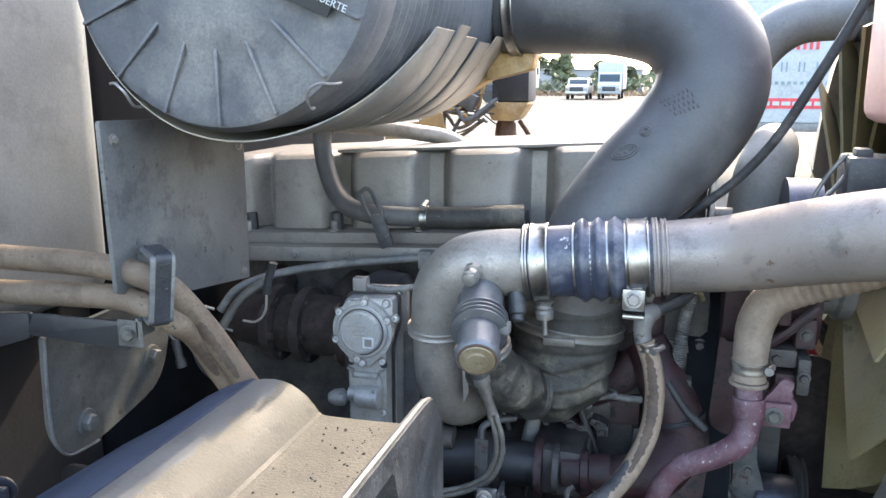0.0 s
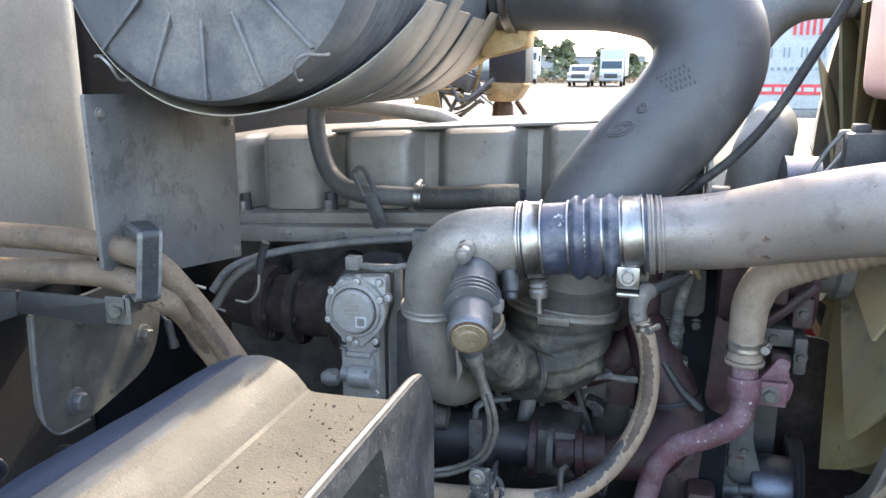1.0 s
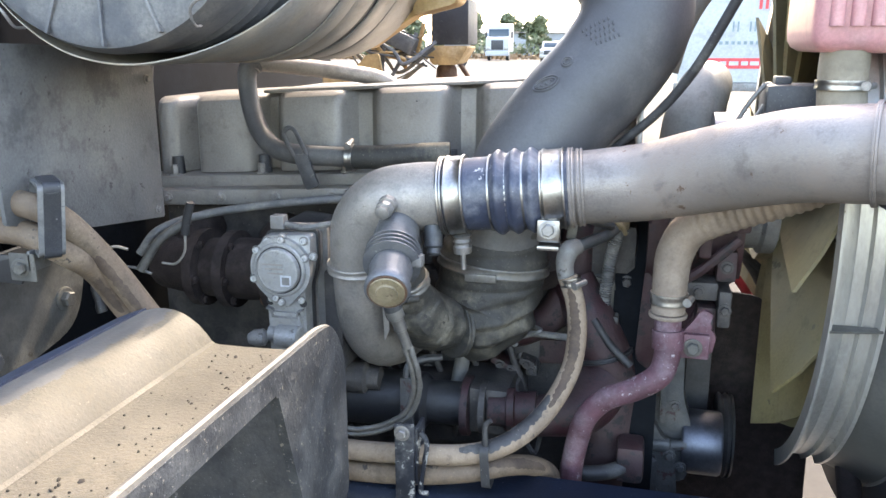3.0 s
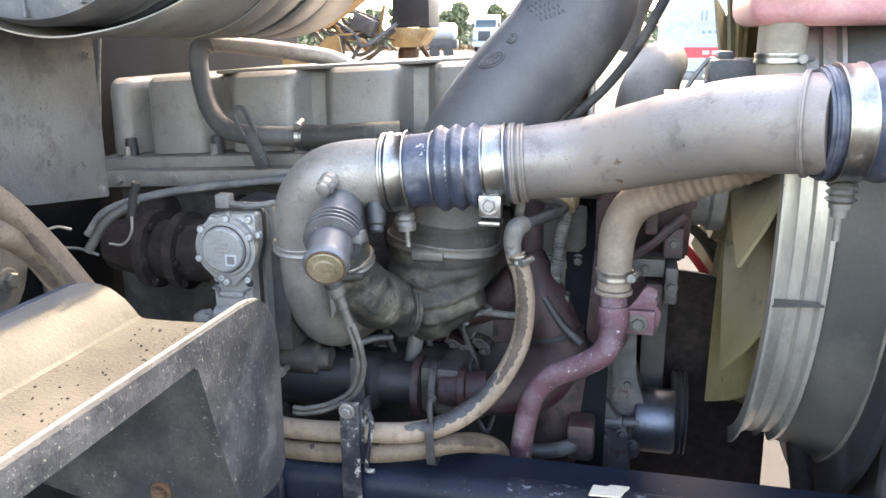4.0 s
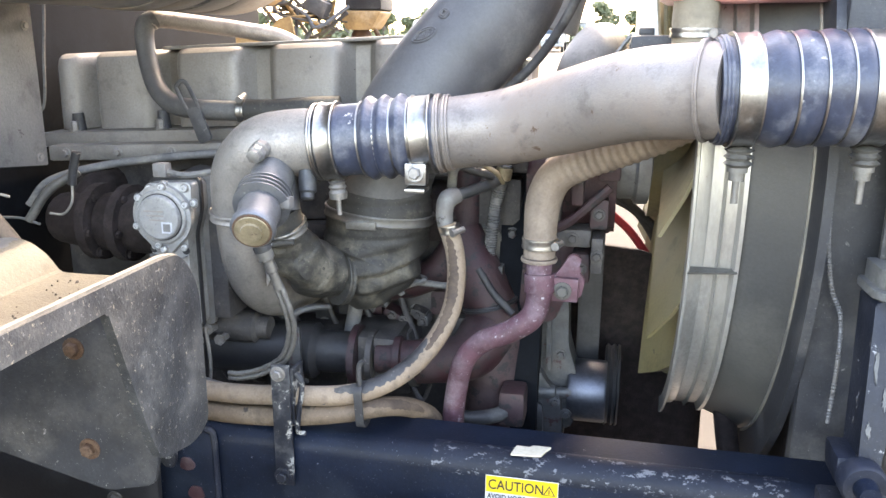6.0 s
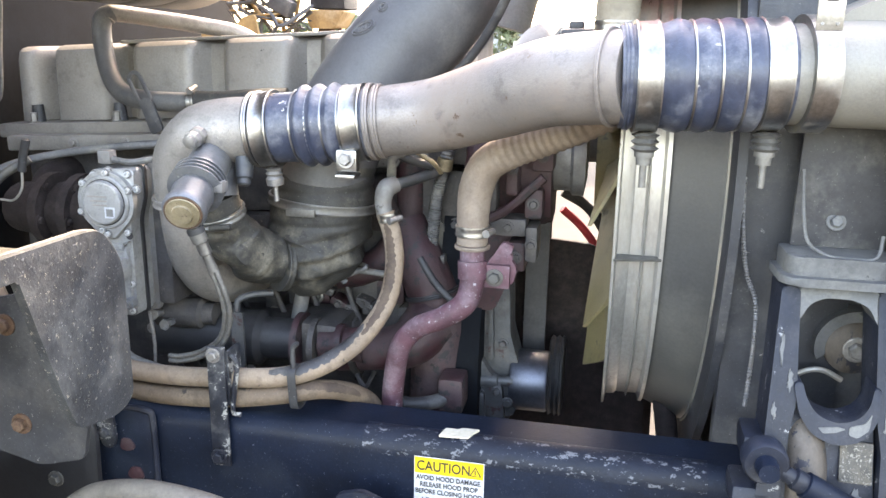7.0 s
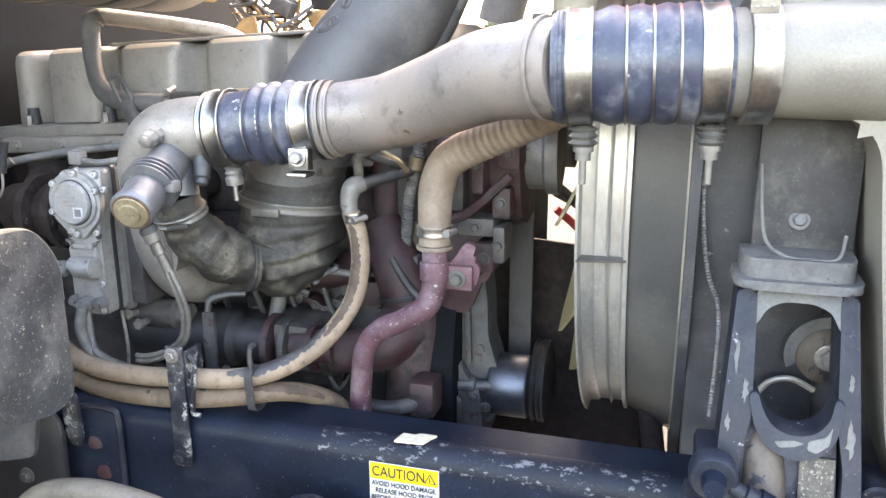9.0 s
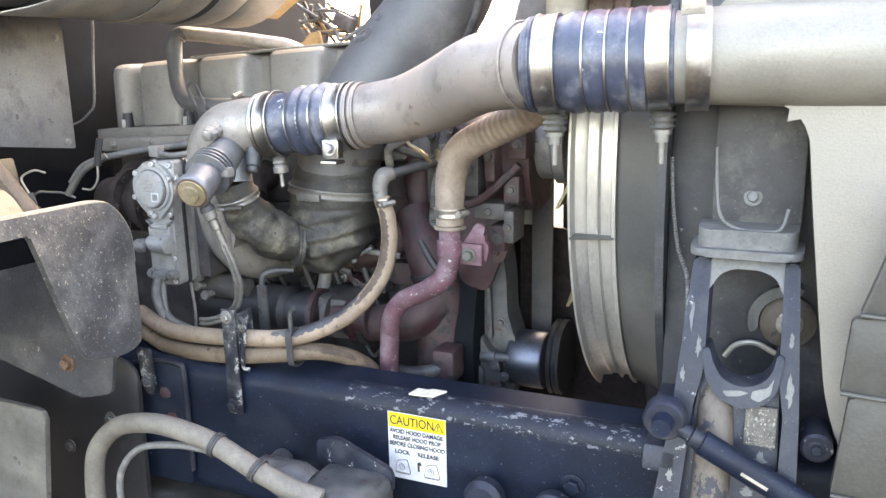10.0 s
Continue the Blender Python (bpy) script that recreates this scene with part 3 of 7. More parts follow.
part("pale_mark", prism(round_poly([(0.116, 1.046), (0.160, 1.05), (0.166, 1.066), (0.173, 1.078), (0.146, 1.078), (0.141, 1.072), (0.122, 1.073)], 0.002), "z", RAIL_TOP + 0.0005, RAIL_TOP + 0.003), M_PALE, rail, "pale patch on the rail's top")
for p in ((-0.52, 0.90), (-0.52, 0.82), (-0.06, 0.80), (0.30, 0.80), (0.48, 0.82), (0.40, 0.90)):
    bolt((p[0], RAIL_Y - (0.012 if p[0] < -0.345 else 0), p[1]), (0, -1, 0), 0.013, rail, M_RAIL)
arc_in = [(RAIL_Y + 0.03 - 0.0302 * math.sin(a), RAIL_TOP - 0.03 + 0.0302 * math.cos(a)) for a in np.linspace(-0.3, math.pi / 2 + 0.1, 12)]
arc_out = [(RAIL_Y + 0.03 - 0.0308 * math.sin(a), RAIL_TOP - 0.03 + 0.0308 * math.cos(a)) for a in np.linspace(-0.3, math.pi / 2 + 0.1, 12)]
part("scuffed_edge", prism(arc_in + arc_out[::-1], "x", 0.0, 0.50), M_SCUFF, rail, "paint worn off the rail's edge")
part("worn_edge", sweep([(-0.62, RAIL_Y - 0.008, 0.955), (-0.54, RAIL_Y - 0.008, 0.971), (-0.46, RAIL_Y - 0.008, 0.986), (-0.40, RAIL_Y - 0.008, 0.997), (-0.355, RAIL_Y - 0.008, 0.9955), (-0.346, RAIL_Y - 0.008, 0.985), (-0.345, RAIL_Y - 0.008, 0.94), (-0.345, RAIL_Y - 0.008, 0.86), (-0.345, RAIL_Y - 0.008, 0.78)], 0.0055, 8, 5), M_CHIP, rail, "paint chipped off the plate's edge")
for x, z, r in ((-0.392, 0.935, 0.0125), (-0.380, 0.885, 0.0135)):
    part("rust_spot", prism([(x + math.cos(a) * r * (1 + 0.15 * math.sin(3 * a + x * 90)), z + math.sin(a) * r * (1 + 0.12 * math.cos(2 * a))) for a in np.linspace(0, 2 * math.pi, 18, endpoint=False)], "y", RAIL_Y - 0.0145, RAIL_Y - 0.011, 0.001), M_REDDUST, rail, "rusty flush rivet head")
cross = thing("crossmember", (0.61, 1.5, 0.75), "dark steel front crossmember between the frame rails", "crossmember")
part("beam", block((0.54, 1.14, 0.70), (0.68, 1.88, 0.82), 0.02), M_RAIL, cross)

axle = thing("front_axle", (-0.2, 1.5, 0.4), "dark forged front axle beam and leaf springs", "axle")
part("beam", block((-0.35, 0.95, 0.42), (-0.2, 2.05, 0.56), 0.03), M_RUBBER, axle)
for k in range(4):
    part("leaf", block((-1.0 + 0.1 * k, 1.01, 0.60 + 0.028 * k), (0.75 - 0.08 * k, 1.10, 0.625 + 0.028 * k), 0.004), M_RUBBER, axle)
part("skid_plate", block((-1.6, 1.0, 0.36), (0.7, 2.0, 0.38), 0.004), M_RUBBER, axle)

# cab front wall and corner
# Shade from canister and intake is put into the firewall's colour.
tagged(part("wall_cab", block((-1.25, 1.14, 0.85), (-0.95, 2.6, 2.6), 0.03), M_BAYSHADE), "firewall of the truck cab, coloured near-black for shade", "firewall", kind="structure")
tagged(part("wall_cab_corner", block((-1.4, 0.55, 1.34), (-0.91, 1.12, 2.6), 0.05, segs=4), M_WALL), "smooth grey corner panel of the truck cab", "cab panel", kind="structure")
tagged(part("wall_cab_lower", block((-1.3, 0.5, 0.7), (-0.98, 1.14, 1.33), 0.03), M_BELT), "dark lower front of the truck cab", "cab panel", kind="structure")

# ---- engine ----
engine = thing("diesel_engine", (-0.35, 1.6, 0.55), "dusty dark red inline diesel engine with ribbed alloy rocker cover", "engine")
TILT_UP = math.tan(radians(2.9))


def lift(x, z):
    return z + (x + 0.35) * TILT_UP


def tilt_bm(bm):
    for v in bm.verts:
        v.co.z = lift(v.co.x, v.co.z)
    return bm


part("block", tilt_bm(block((-0.86, 1.40, 0.55), (0.06, 1.82, 1.24), 0.02)), M_ENGINE, engine)
part("cylinder_head", tilt_bm(block((-0.85, 1.42, 1.24), (0.06, 1.80, 1.395), 0.012)), M_ENGINE, engine)
part("sump", block((-0.8, 1.45, 0.40), (0.0, 1.8, 0.56), 0.04), M_ENGINE, engine)

# rocker cover: scalloped front wall
outline = [(-0.89, 1.478)]
for a, b in ((-0.862, -0.818), (-0.775, -0.655), (-0.598, -0.470), (-0.402, -0.268), (-0.20, -0.09), (-0.03, 0.045)):
    outline += [(a - 0.020, 1.474), (a - 0.010, 1.462), (a - 0.002, 1.440), (a + 0.006, 1.430), (a + 0.016, 1.426), (b - 0.016, 1.426), (b - 0.006, 1.430), (b + 0.002, 1.440), (b + 0.010, 1.462), (b + 0.020, 1.474)]
outline += [(0.07, 1.478), (0.07, 1.76), (-0.89, 1.76)]
bm = bmesh.new()
levels = []
for z, k in ((1.425, 0.0), (1.548, 0.004), (1.564, 0.009), (1.571, 0.02), (1.574, 0.034)):
    levels.append([bm.verts.new((x, min(y + k, 1.76), z)) for x, y in outline])
for a, b in zip(levels, levels[1:]):
    for i in range(len(outline)):
        j = (i + 1) % len(outline)
        bm.faces.new((a[i], a[j], b[j], b[i]))
bm.faces.new(levels[-1])
bm.faces.new(levels[0])
cover = part("rocker_cover", tilt_bm(bm), M_COVER, engine, "dull alloy rocker cover")
part("top_pad", tilt_bm(block((-0.640, 1.462, 1.572), (0.062, 1.75, 1.579), 0.003)), M_COVER, engine, "raised pad on the rocker cover")
part("cover_flange", tilt_bm(block((-0.89, 1.395, 1.395), (0.07, 1.78, 1.423), 0.005)), M_COVER, engine)
for x in (-0.82, -0.63, -0.455, -0.255, -0.065):
    bolt((x, 1.415, lift(x, 1.423)), (0, 0, 1), 0.008, engine, length=0.02)
    part("bolt_boss", tilt_bm(lathe([(0, 0.014), (0.035, 0.011)], (x, 1.43, 1.423), (0, 0, 1), 14)), M_DARK, engine)
part("side_rail", tilt_bm(block((-0.84, 1.355, 1.372), (-0.30, 1.40, 1.402), 0.006)), M_COVER, engine, "dusty intake rail below the rocker cover")
part("manifold_cover", tilt_bm(block((-0.30, 1.37, 1.33), (0.04, 1.43, 1.41), 0.02)), M_ALLOY, engine)
for x in np.linspace(-0.8, -0.35, 5):
    bolt((x, 1.355, lift(x, 1.387)), (0, -1, 0), 0.007, engine)

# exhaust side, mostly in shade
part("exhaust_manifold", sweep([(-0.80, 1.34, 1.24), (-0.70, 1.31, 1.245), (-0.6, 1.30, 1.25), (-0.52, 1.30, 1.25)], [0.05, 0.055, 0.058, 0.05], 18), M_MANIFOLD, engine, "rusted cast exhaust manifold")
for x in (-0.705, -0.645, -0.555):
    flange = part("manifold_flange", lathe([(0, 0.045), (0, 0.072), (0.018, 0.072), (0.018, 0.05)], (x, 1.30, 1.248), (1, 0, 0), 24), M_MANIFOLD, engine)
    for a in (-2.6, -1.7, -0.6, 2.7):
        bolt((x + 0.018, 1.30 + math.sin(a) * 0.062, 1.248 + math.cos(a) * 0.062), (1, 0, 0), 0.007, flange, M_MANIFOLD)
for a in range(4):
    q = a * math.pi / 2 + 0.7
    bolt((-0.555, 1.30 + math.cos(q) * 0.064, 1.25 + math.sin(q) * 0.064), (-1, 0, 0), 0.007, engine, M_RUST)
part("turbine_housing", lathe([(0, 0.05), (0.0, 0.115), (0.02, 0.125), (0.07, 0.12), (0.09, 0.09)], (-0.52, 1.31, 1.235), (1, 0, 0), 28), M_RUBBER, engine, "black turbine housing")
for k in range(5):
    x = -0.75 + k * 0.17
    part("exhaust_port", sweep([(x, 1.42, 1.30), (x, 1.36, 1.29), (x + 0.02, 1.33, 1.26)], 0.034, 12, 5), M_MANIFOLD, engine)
# lower side: filters, starter, covers
part("oil_cooler", tilt_bm(block((-0.50, 1.31, 0.93), (-0.10, 1.41, 1.06), 0.02)), M_ENGINE, engine)
part("starter_motor", lathe([(0, 0.03), (0.01, 0.05), (0.2, 0.05), (0.21, 0.038), (0.27, 0.038), (0.275, 0.02)], (-0.46, 1.25, 1.045), (1, 0.03, 0), 22), M_BELT, engine)
part("filter_head", block((-0.20, 1.24, 1.0), (-0.11, 1.36, 1.085), 0.012), M_ENGINE, engine)
part("drain_pipe", sweep([(-0.20, 1.335, 1.19), (-0.205, 1.32, 1.12), (-0.215, 1.31, 1.05), (-0.215, 1.31, 0.98)], 0.014, 12), M_ALLOY, engine, "dull metal oil drain pipe")
part("union", lathe([(0, 0.016), (0.012, 0.016), (0.012, 0.024), (0.03, 0.024), (0.03, 0.018), (0.05, 0.018)], (-0.20, 1.335, 1.135), (0.9, 0.1, 0.15), 8), M_GOLD, engine)
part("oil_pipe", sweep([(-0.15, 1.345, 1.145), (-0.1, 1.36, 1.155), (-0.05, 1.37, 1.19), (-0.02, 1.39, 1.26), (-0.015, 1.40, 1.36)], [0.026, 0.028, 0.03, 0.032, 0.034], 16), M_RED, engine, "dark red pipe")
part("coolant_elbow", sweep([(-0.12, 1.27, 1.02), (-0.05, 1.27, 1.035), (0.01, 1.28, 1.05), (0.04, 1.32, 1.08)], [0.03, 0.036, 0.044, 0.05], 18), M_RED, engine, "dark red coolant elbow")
worm((-0.085, 1.27, 1.026), (1, 0, 0.2), 0.036, (0, -0.5, 1), engine)
for k in range(14):
    r = random.Random(k)
    x, z = -0.62 + 0.045 * k, r.uniform(0.96, 1.2)
    part("casting_pad", tilt_bm(block((x, 1.365, z), (x + r.uniform(0.03, 0.07), 1.41, z + r.uniform(0.02, 0.06)), 0.006)), M_RED if k % 3 == 0 else M_ENGINE, engine)
    if k % 2:
        bolt((x + 0.02, 1.365, lift(x, z + 0.015)), (0, -1, 0), 0.008, engine)
for k in range(6):
    x = -0.52 + 0.075 * k
    part("fuel_line", sweep([(x, 1.36, 1.20), (x + 0.02, 1.34, 1.12), (x + 0.05, 1.35, 1.02), (x + 0.03, 1.37, 0.93)], 0.006, 8, 6), M_ENGINE, engine)

part("clamp_strap", block((-0.285, 1.185, 0.985), (-0.262, 1.193, 1.115), 0.003), M_PUMP, engine)
part("strap_hook", sweep([(-0.275, 1.19, 1.115), (-0.272, 1.195, 1.135), (-0.25, 1.21, 1.142), (-0.225, 1.23, 1.14)], 0.006, 8, 5), M_PUMP, engine)
part("solenoid", lathe([(0, 0.012), (0.004, 0.028), (0.085, 0.028), (0.09, 0.02), (0.11, 0.02)], (-0.44, 1.215, 1.095), (1, 0.04, 0), 20), M_ENGINE, engine)
part("terminal", lathe([(0, 0.007), (0.02, 0.007), (0.02, 0.01), (0.026, 0.01)], (-0.42, 1.19, 1.10), (0, -1, 0.2), 6), M_BOLT, engine)
part("terminal", lathe([(0, 0.007), (0.02, 0.007), (0.02, 0.01), (0.026, 0.01)], (-0.40, 1.19, 1.085), (0, -1, 0.1), 6), M_BOLT, engine)
part("flange_ring", lathe([(0, 0.03), (0, 0.052), (0.012, 0.052), (0.012, 0.03)], (-0.19, 1.255, 1.045), (1, 0.03, 0), 26), M_RED, engine)
part("flange_ring", lathe([(0, 0.03), (0, 0.045), (0.01, 0.045), (0.01, 0.03)], (-0.16, 1.256, 1.045), (1, 0.03, 0), 26), M_ENGINE, engine)
part("red_nozzle", lathe([(0, 0.028), (0.03, 0.03), (0.032, 0.037), (0.044, 0.037), (0.046, 0.03), (0.08, 0.033)], (-0.145, 1.25, 1.045), (1, 0.06, 0.05), 20), M_RED, engine)
rl = random.Random(21)
for k in range(16):
    x, y, z = rl.uniform(-0.5, 0.0), rl.uniform(1.27, 1.33), rl.uniform(0.97, 1.17)
    part("small_line", sweep([(x, y, z), (x + rl.uniform(-0.06, 0.06), y - rl.uniform(0.0, 0.03), z + rl.uniform(-0.05, 0.05)), (x + rl.uniform(-0.1, 0.1), y + 0.03, z + rl.uniform(-0.1, 0.06))], rl.choice((0.004, 0.006, 0.008)), 8, 6), rl.choice((M_ENGINE, M_RUBBER, M_PUMP, M_WIRE)), engine)
for k in range(14):
    x, z = rl.uniform(-0.48, 0.05), rl.uniform(0.97, 1.2)
    w, h = rl.uniform(0.015, 0.04), rl.uniform(0.012, 0.035)
    pad = part("lug", block((x, 1.335, z), (x + w, 1.375, z + h), 0.004, Matrix.Rotation(rl.uniform(-0.5, 0.5), 4, "Y")), rl.choice((M_ENGINE, M_RED, M_PUMP)), engine)
    bolt((x + w / 2, 1.335, z + h / 2), (0, -1, 0), 0.006, engine, M_ENGINE)

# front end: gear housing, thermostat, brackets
# The housing's colour is near-black to hold shade on its lit side face.
part("gear_housing", prism(round_poly([(1.33, 0.72), (1.30, 1.0), (1.36, 1.22), (1.42, 1.40), (1.78, 1.40), (1.85, 0.9), (1.75, 0.62), (1.45, 0.6)], 0.05), "x", 0.05, 0.13, 0.01), M_BAYSHADE, engine, "front gear housing, coloured near-black for shade")
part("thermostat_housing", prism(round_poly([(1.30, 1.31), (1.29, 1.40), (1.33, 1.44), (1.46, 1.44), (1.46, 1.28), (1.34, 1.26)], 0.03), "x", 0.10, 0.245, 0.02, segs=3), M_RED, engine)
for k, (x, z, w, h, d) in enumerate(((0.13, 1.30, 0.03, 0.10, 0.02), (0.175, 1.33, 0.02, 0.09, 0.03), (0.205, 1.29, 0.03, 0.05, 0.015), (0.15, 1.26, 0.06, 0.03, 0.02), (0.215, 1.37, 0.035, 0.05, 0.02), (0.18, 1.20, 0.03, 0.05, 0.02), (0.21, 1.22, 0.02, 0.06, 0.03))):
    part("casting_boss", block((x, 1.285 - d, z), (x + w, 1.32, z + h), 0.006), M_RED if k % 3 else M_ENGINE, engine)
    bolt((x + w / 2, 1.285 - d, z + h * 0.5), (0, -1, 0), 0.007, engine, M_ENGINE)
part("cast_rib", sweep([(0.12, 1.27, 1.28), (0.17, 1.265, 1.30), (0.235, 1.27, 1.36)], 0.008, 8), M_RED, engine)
part("fuel_filter_head", block((0.02, 1.36, 1.36), (0.12, 1.44, 1.42), 0.01), M_ENGINE, engine)
part("pump_body", block((-0.005, 1.375, 1.22), (0.085, 1.44, 1.35), 0.015), M_ENGINE, engine)
for x, z in ((0.03, 1.40), (0.06, 1.385), (0.1, 1.395), (0.02, 1.25), (0.07, 1.25)):
    bolt((x, 1.36 if z > 1.36 else 1.375, z), (0, -1, 0), 0.008, engine, M_PUMP)
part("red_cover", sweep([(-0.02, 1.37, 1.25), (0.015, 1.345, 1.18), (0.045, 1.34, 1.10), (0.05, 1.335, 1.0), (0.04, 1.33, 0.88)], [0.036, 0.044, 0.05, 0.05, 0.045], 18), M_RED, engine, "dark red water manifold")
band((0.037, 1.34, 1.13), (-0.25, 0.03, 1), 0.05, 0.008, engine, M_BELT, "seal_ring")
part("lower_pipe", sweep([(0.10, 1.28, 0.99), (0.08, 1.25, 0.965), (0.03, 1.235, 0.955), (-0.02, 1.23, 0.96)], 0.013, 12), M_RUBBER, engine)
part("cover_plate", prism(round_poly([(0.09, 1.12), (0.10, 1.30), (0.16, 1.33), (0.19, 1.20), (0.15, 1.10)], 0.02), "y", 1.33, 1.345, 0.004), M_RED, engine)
part("bracket_arm", prism(round_poly([(0.158, 1.242), (0.172, 1.286), (0.190, 1.312), (0.216, 1.335), (0.223, 1.285), (0.206, 1.220), (0.186, 1.168), (0.166, 1.162), (0.162, 1.205)], 0.006), "y", 1.325, 1.345, 0.004), M_REDDUST, engine, "dusty dark red bracket arm")
part("arm_rib", sweep([(0.170, 1.325, 1.18), (0.188, 1.323, 1.235), (0.208, 1.325, 1.32)], 0.006, 8, 5), M_REDDUST, engine)
part("shield_plate", prism(round_poly([(-0.03, 1.20), (-0.012, 1.26), (0.05, 1.255), (0.056, 1.205), (0.03, 1.172)], 0.008), "y", 1.366, 1.374, 0.003), M_PLATE, engine, "grey cover plate")
# water pump snout
part("water_pump", prism(round_poly([(0.108, 0.82), (0.102, 0.92), (0.106, 0.995), (0.128, 1.008), (0.146, 0.978), (0.168, 0.96), (0.178, 0.86), (0.155, 0.80)], 0.012), "y", 1.345, 1.45, 0.012), M_PUMP, engine, "dull cast alloy pump body")
part("pump_flange", prism(round_poly([(0.112, 0.86), (0.112, 0.945), (0.138, 0.945), (0.142, 0.86)], 0.008), "y", 1.333, 1.348, 0.004), M_PUMP, engine)
part("pump_neck", prism(round_poly([(0.132, 0.97), (0.126, 1.06), (0.120, 1.17), (0.165, 1.20), (0.176, 1.12), (0.178, 1.05), (0.196, 0.99), (0.194, 0.95)], 0.012), "y", 1.37, 1.44, 0.012), M_PUMP, engine)
part("pump_web", prism(round_poly([(0.140, 1.00), (0.138, 1.12), (0.146, 1.12), (0.150, 1.00)], 0.003), "y", 1.358, 1.374, 0.003), M_PUMP, engine)
part("pump_arm", prism(round_poly([(0.155, 0.89), (0.155, 0.96), (0.192, 0.96), (0.200, 0.92), (0.185, 0.88)], 0.012), "y", 1.365, 1.42, 0.01), M_PUMP, engine)
part("pump_boss", lathe([(0, 0.014), (0.03, 0.014), (0.033, 0.010), (0.06, 0.010)], (0.128, 1.352, 0.962), (1, 0.1, 0), 16), M_PUMP, engine)
for x, z in ((0.114, 0.988), (0.118, 0.93), (0.135, 0.87), (0.160, 0.945), (0.180, 0.925), (0.134, 1.14), (0.165, 1.03)):
    bolt((x, 1.345 if z < 1.0 else 1.37, z), (0, -1, 0), 0.007, engine, M_PUMP)
part("side_mount", block((0.07, 1.24, 0.94), (0.115, 1.30, 1.005), 0.01), M_RED, engine)
part("idler_pulley", lathe([(0, 0.03), (0, 0.055), (0.004, 0.058), (0.066, 0.058), (0.07, 0.055), (0.07, 0.02)], (0.180, 1.405, 0.948), (1, 0, 0), 36), M_PULLEY, engine, "polished dark pulley")
part("crank_pulley", lathe([(0, 0.02), (0, 0.074), (0.004, 0.079), (0.010, 0.074), (0.016, 0.079), (0.022, 0.074), (0.024, 0.079), (0.028, 0.076), (0.028, 0.02)], (0.246, 1.47, 0.935), (1, 0, 0), 44), M_BELT, engine, "dark crank pulley")
part("belt", block((0.188, 1.50, 0.93), (0.232, 1.508, 1.46), 0.001), M_BELTBACK, engine, "dusty black drive belt")
part("belt_far", block((0.188, 1.745, 0.93), (0.218, 1.753, 1.42), 0.001), M_BELT, engine, "second black drive belt")
part("upper_pulley", lathe([(0, 0.03), (0, 0.075), (0.055, 0.075), (0.055, 0.02)], (0.198, 1.47, 1.46), (1, 0, 0), 36), M_PULLEY, engine)
part("fan_hub", lathe([(0, 0.05), (0.0, 0.075), (0.05, 0.075), (0.055, 0.06), (0.10, 0.06), (0.11, 0.04)], (0.24, 1.62, 1.40), (1, 0, 0), 36), M_ALLOY, engine)
part("drive_housing", lathe([(0, 0.045), (0.01, 0.07), (0.07, 0.07), (0.075, 0.078), (0.095, 0.078), (0.1, 0.045)], (0.20, 1.39, 1.39), (1, 0.05, 0), 32), M_ALLOY, engine, "dull alloy drive housing")
part("fuel_tube", sweep([(0.02, 1.29, 1.40), (0.03, 1.25, 1.395), (0.055, 1.25, 1.38), (0.065, 1.27, 1.36)], 0.004, 8), M_GOLD, engine)

part("harness_plug", block((0.02, 1.33, 1.165), (0.06, 1.365, 1.20), 0.004), M_RUBBER, engine)

# far side of the engine, seen over the cover
stack = thing("rear_tube", (0.18, 1.60, 1.2), "thick grey-green duct beside the engine front", "duct")
part("duct", sweep([(0.150, 1.58, 1.2), (0.155, 1.58, 1.35), (0.165, 1.585, 1.46), (0.173, 1.60, 1.52), (0.19, 1.65, 1.56), (0.205, 1.74, 1.57)], [0.056, 0.055, 0.054, 0.053, 0.05, 0.046], 26), M_DUCT, stack)
part("rim", sweep([(0.205, 1.60, 1.46), (0.222, 1.60, 1.50), (0.228, 1.62, 1.56), (0.21, 1.66, 1.60)], 0.004, 8), M_DARK, stack)
upper = thing("upper_radiator_hose", (0.3, 1.75, 1.6), "dusty grey rubber upper radiator hose", "hose")
part("hose", sweep([(0.10, 1.77, 1.60), (0.125, 1.775, 1.69), (0.17, 1.78, 1.77), (0.23, 1.785, 1.815), (0.31, 1.79, 1.825), (0.37, 1.80, 1.82), (0.45, 1.82, 1.81)], 0.047, 20), M_DUCT, upper)
worm((0.345, 1.797, 1.823), (1, 0.1, 0), 0.048, (0, 0, 1), upper)
rail_fuel = thing("side_plate", (0.05, 1.44, 1.45), "pale metal bracket plate at the engine front", "bracket")
part("plate", block((0.072, 1.43, 1.36), (0.082, 1.50, 1.55), 0.003), M_SHROUD, rail_fuel)
part("lug", lathe([(0, 0.012), (0.03, 0.012)], (0.082, 1.45, 1.47), (1, 0, 0), 10), M_BOLT, rail_fuel)
motor = thing("actuator_box", (0.29, 1.29, 1.5), "dusty black box with a sloping link behind the charge pipe", "actuator")
part("case", block((0.250, 1.255, 1.525), (0.40, 1.335, 1.592), 0.008), M_DARK, motor)
part("cap_nub", block((0.262, 1.27, 1.588), (0.285, 1.30, 1.603), 0.004), M_DARK, motor)
part("foot", block((0.27, 1.28, 1.44), (0.30, 1.32, 1.53), 0.004), M_DARK, motor)
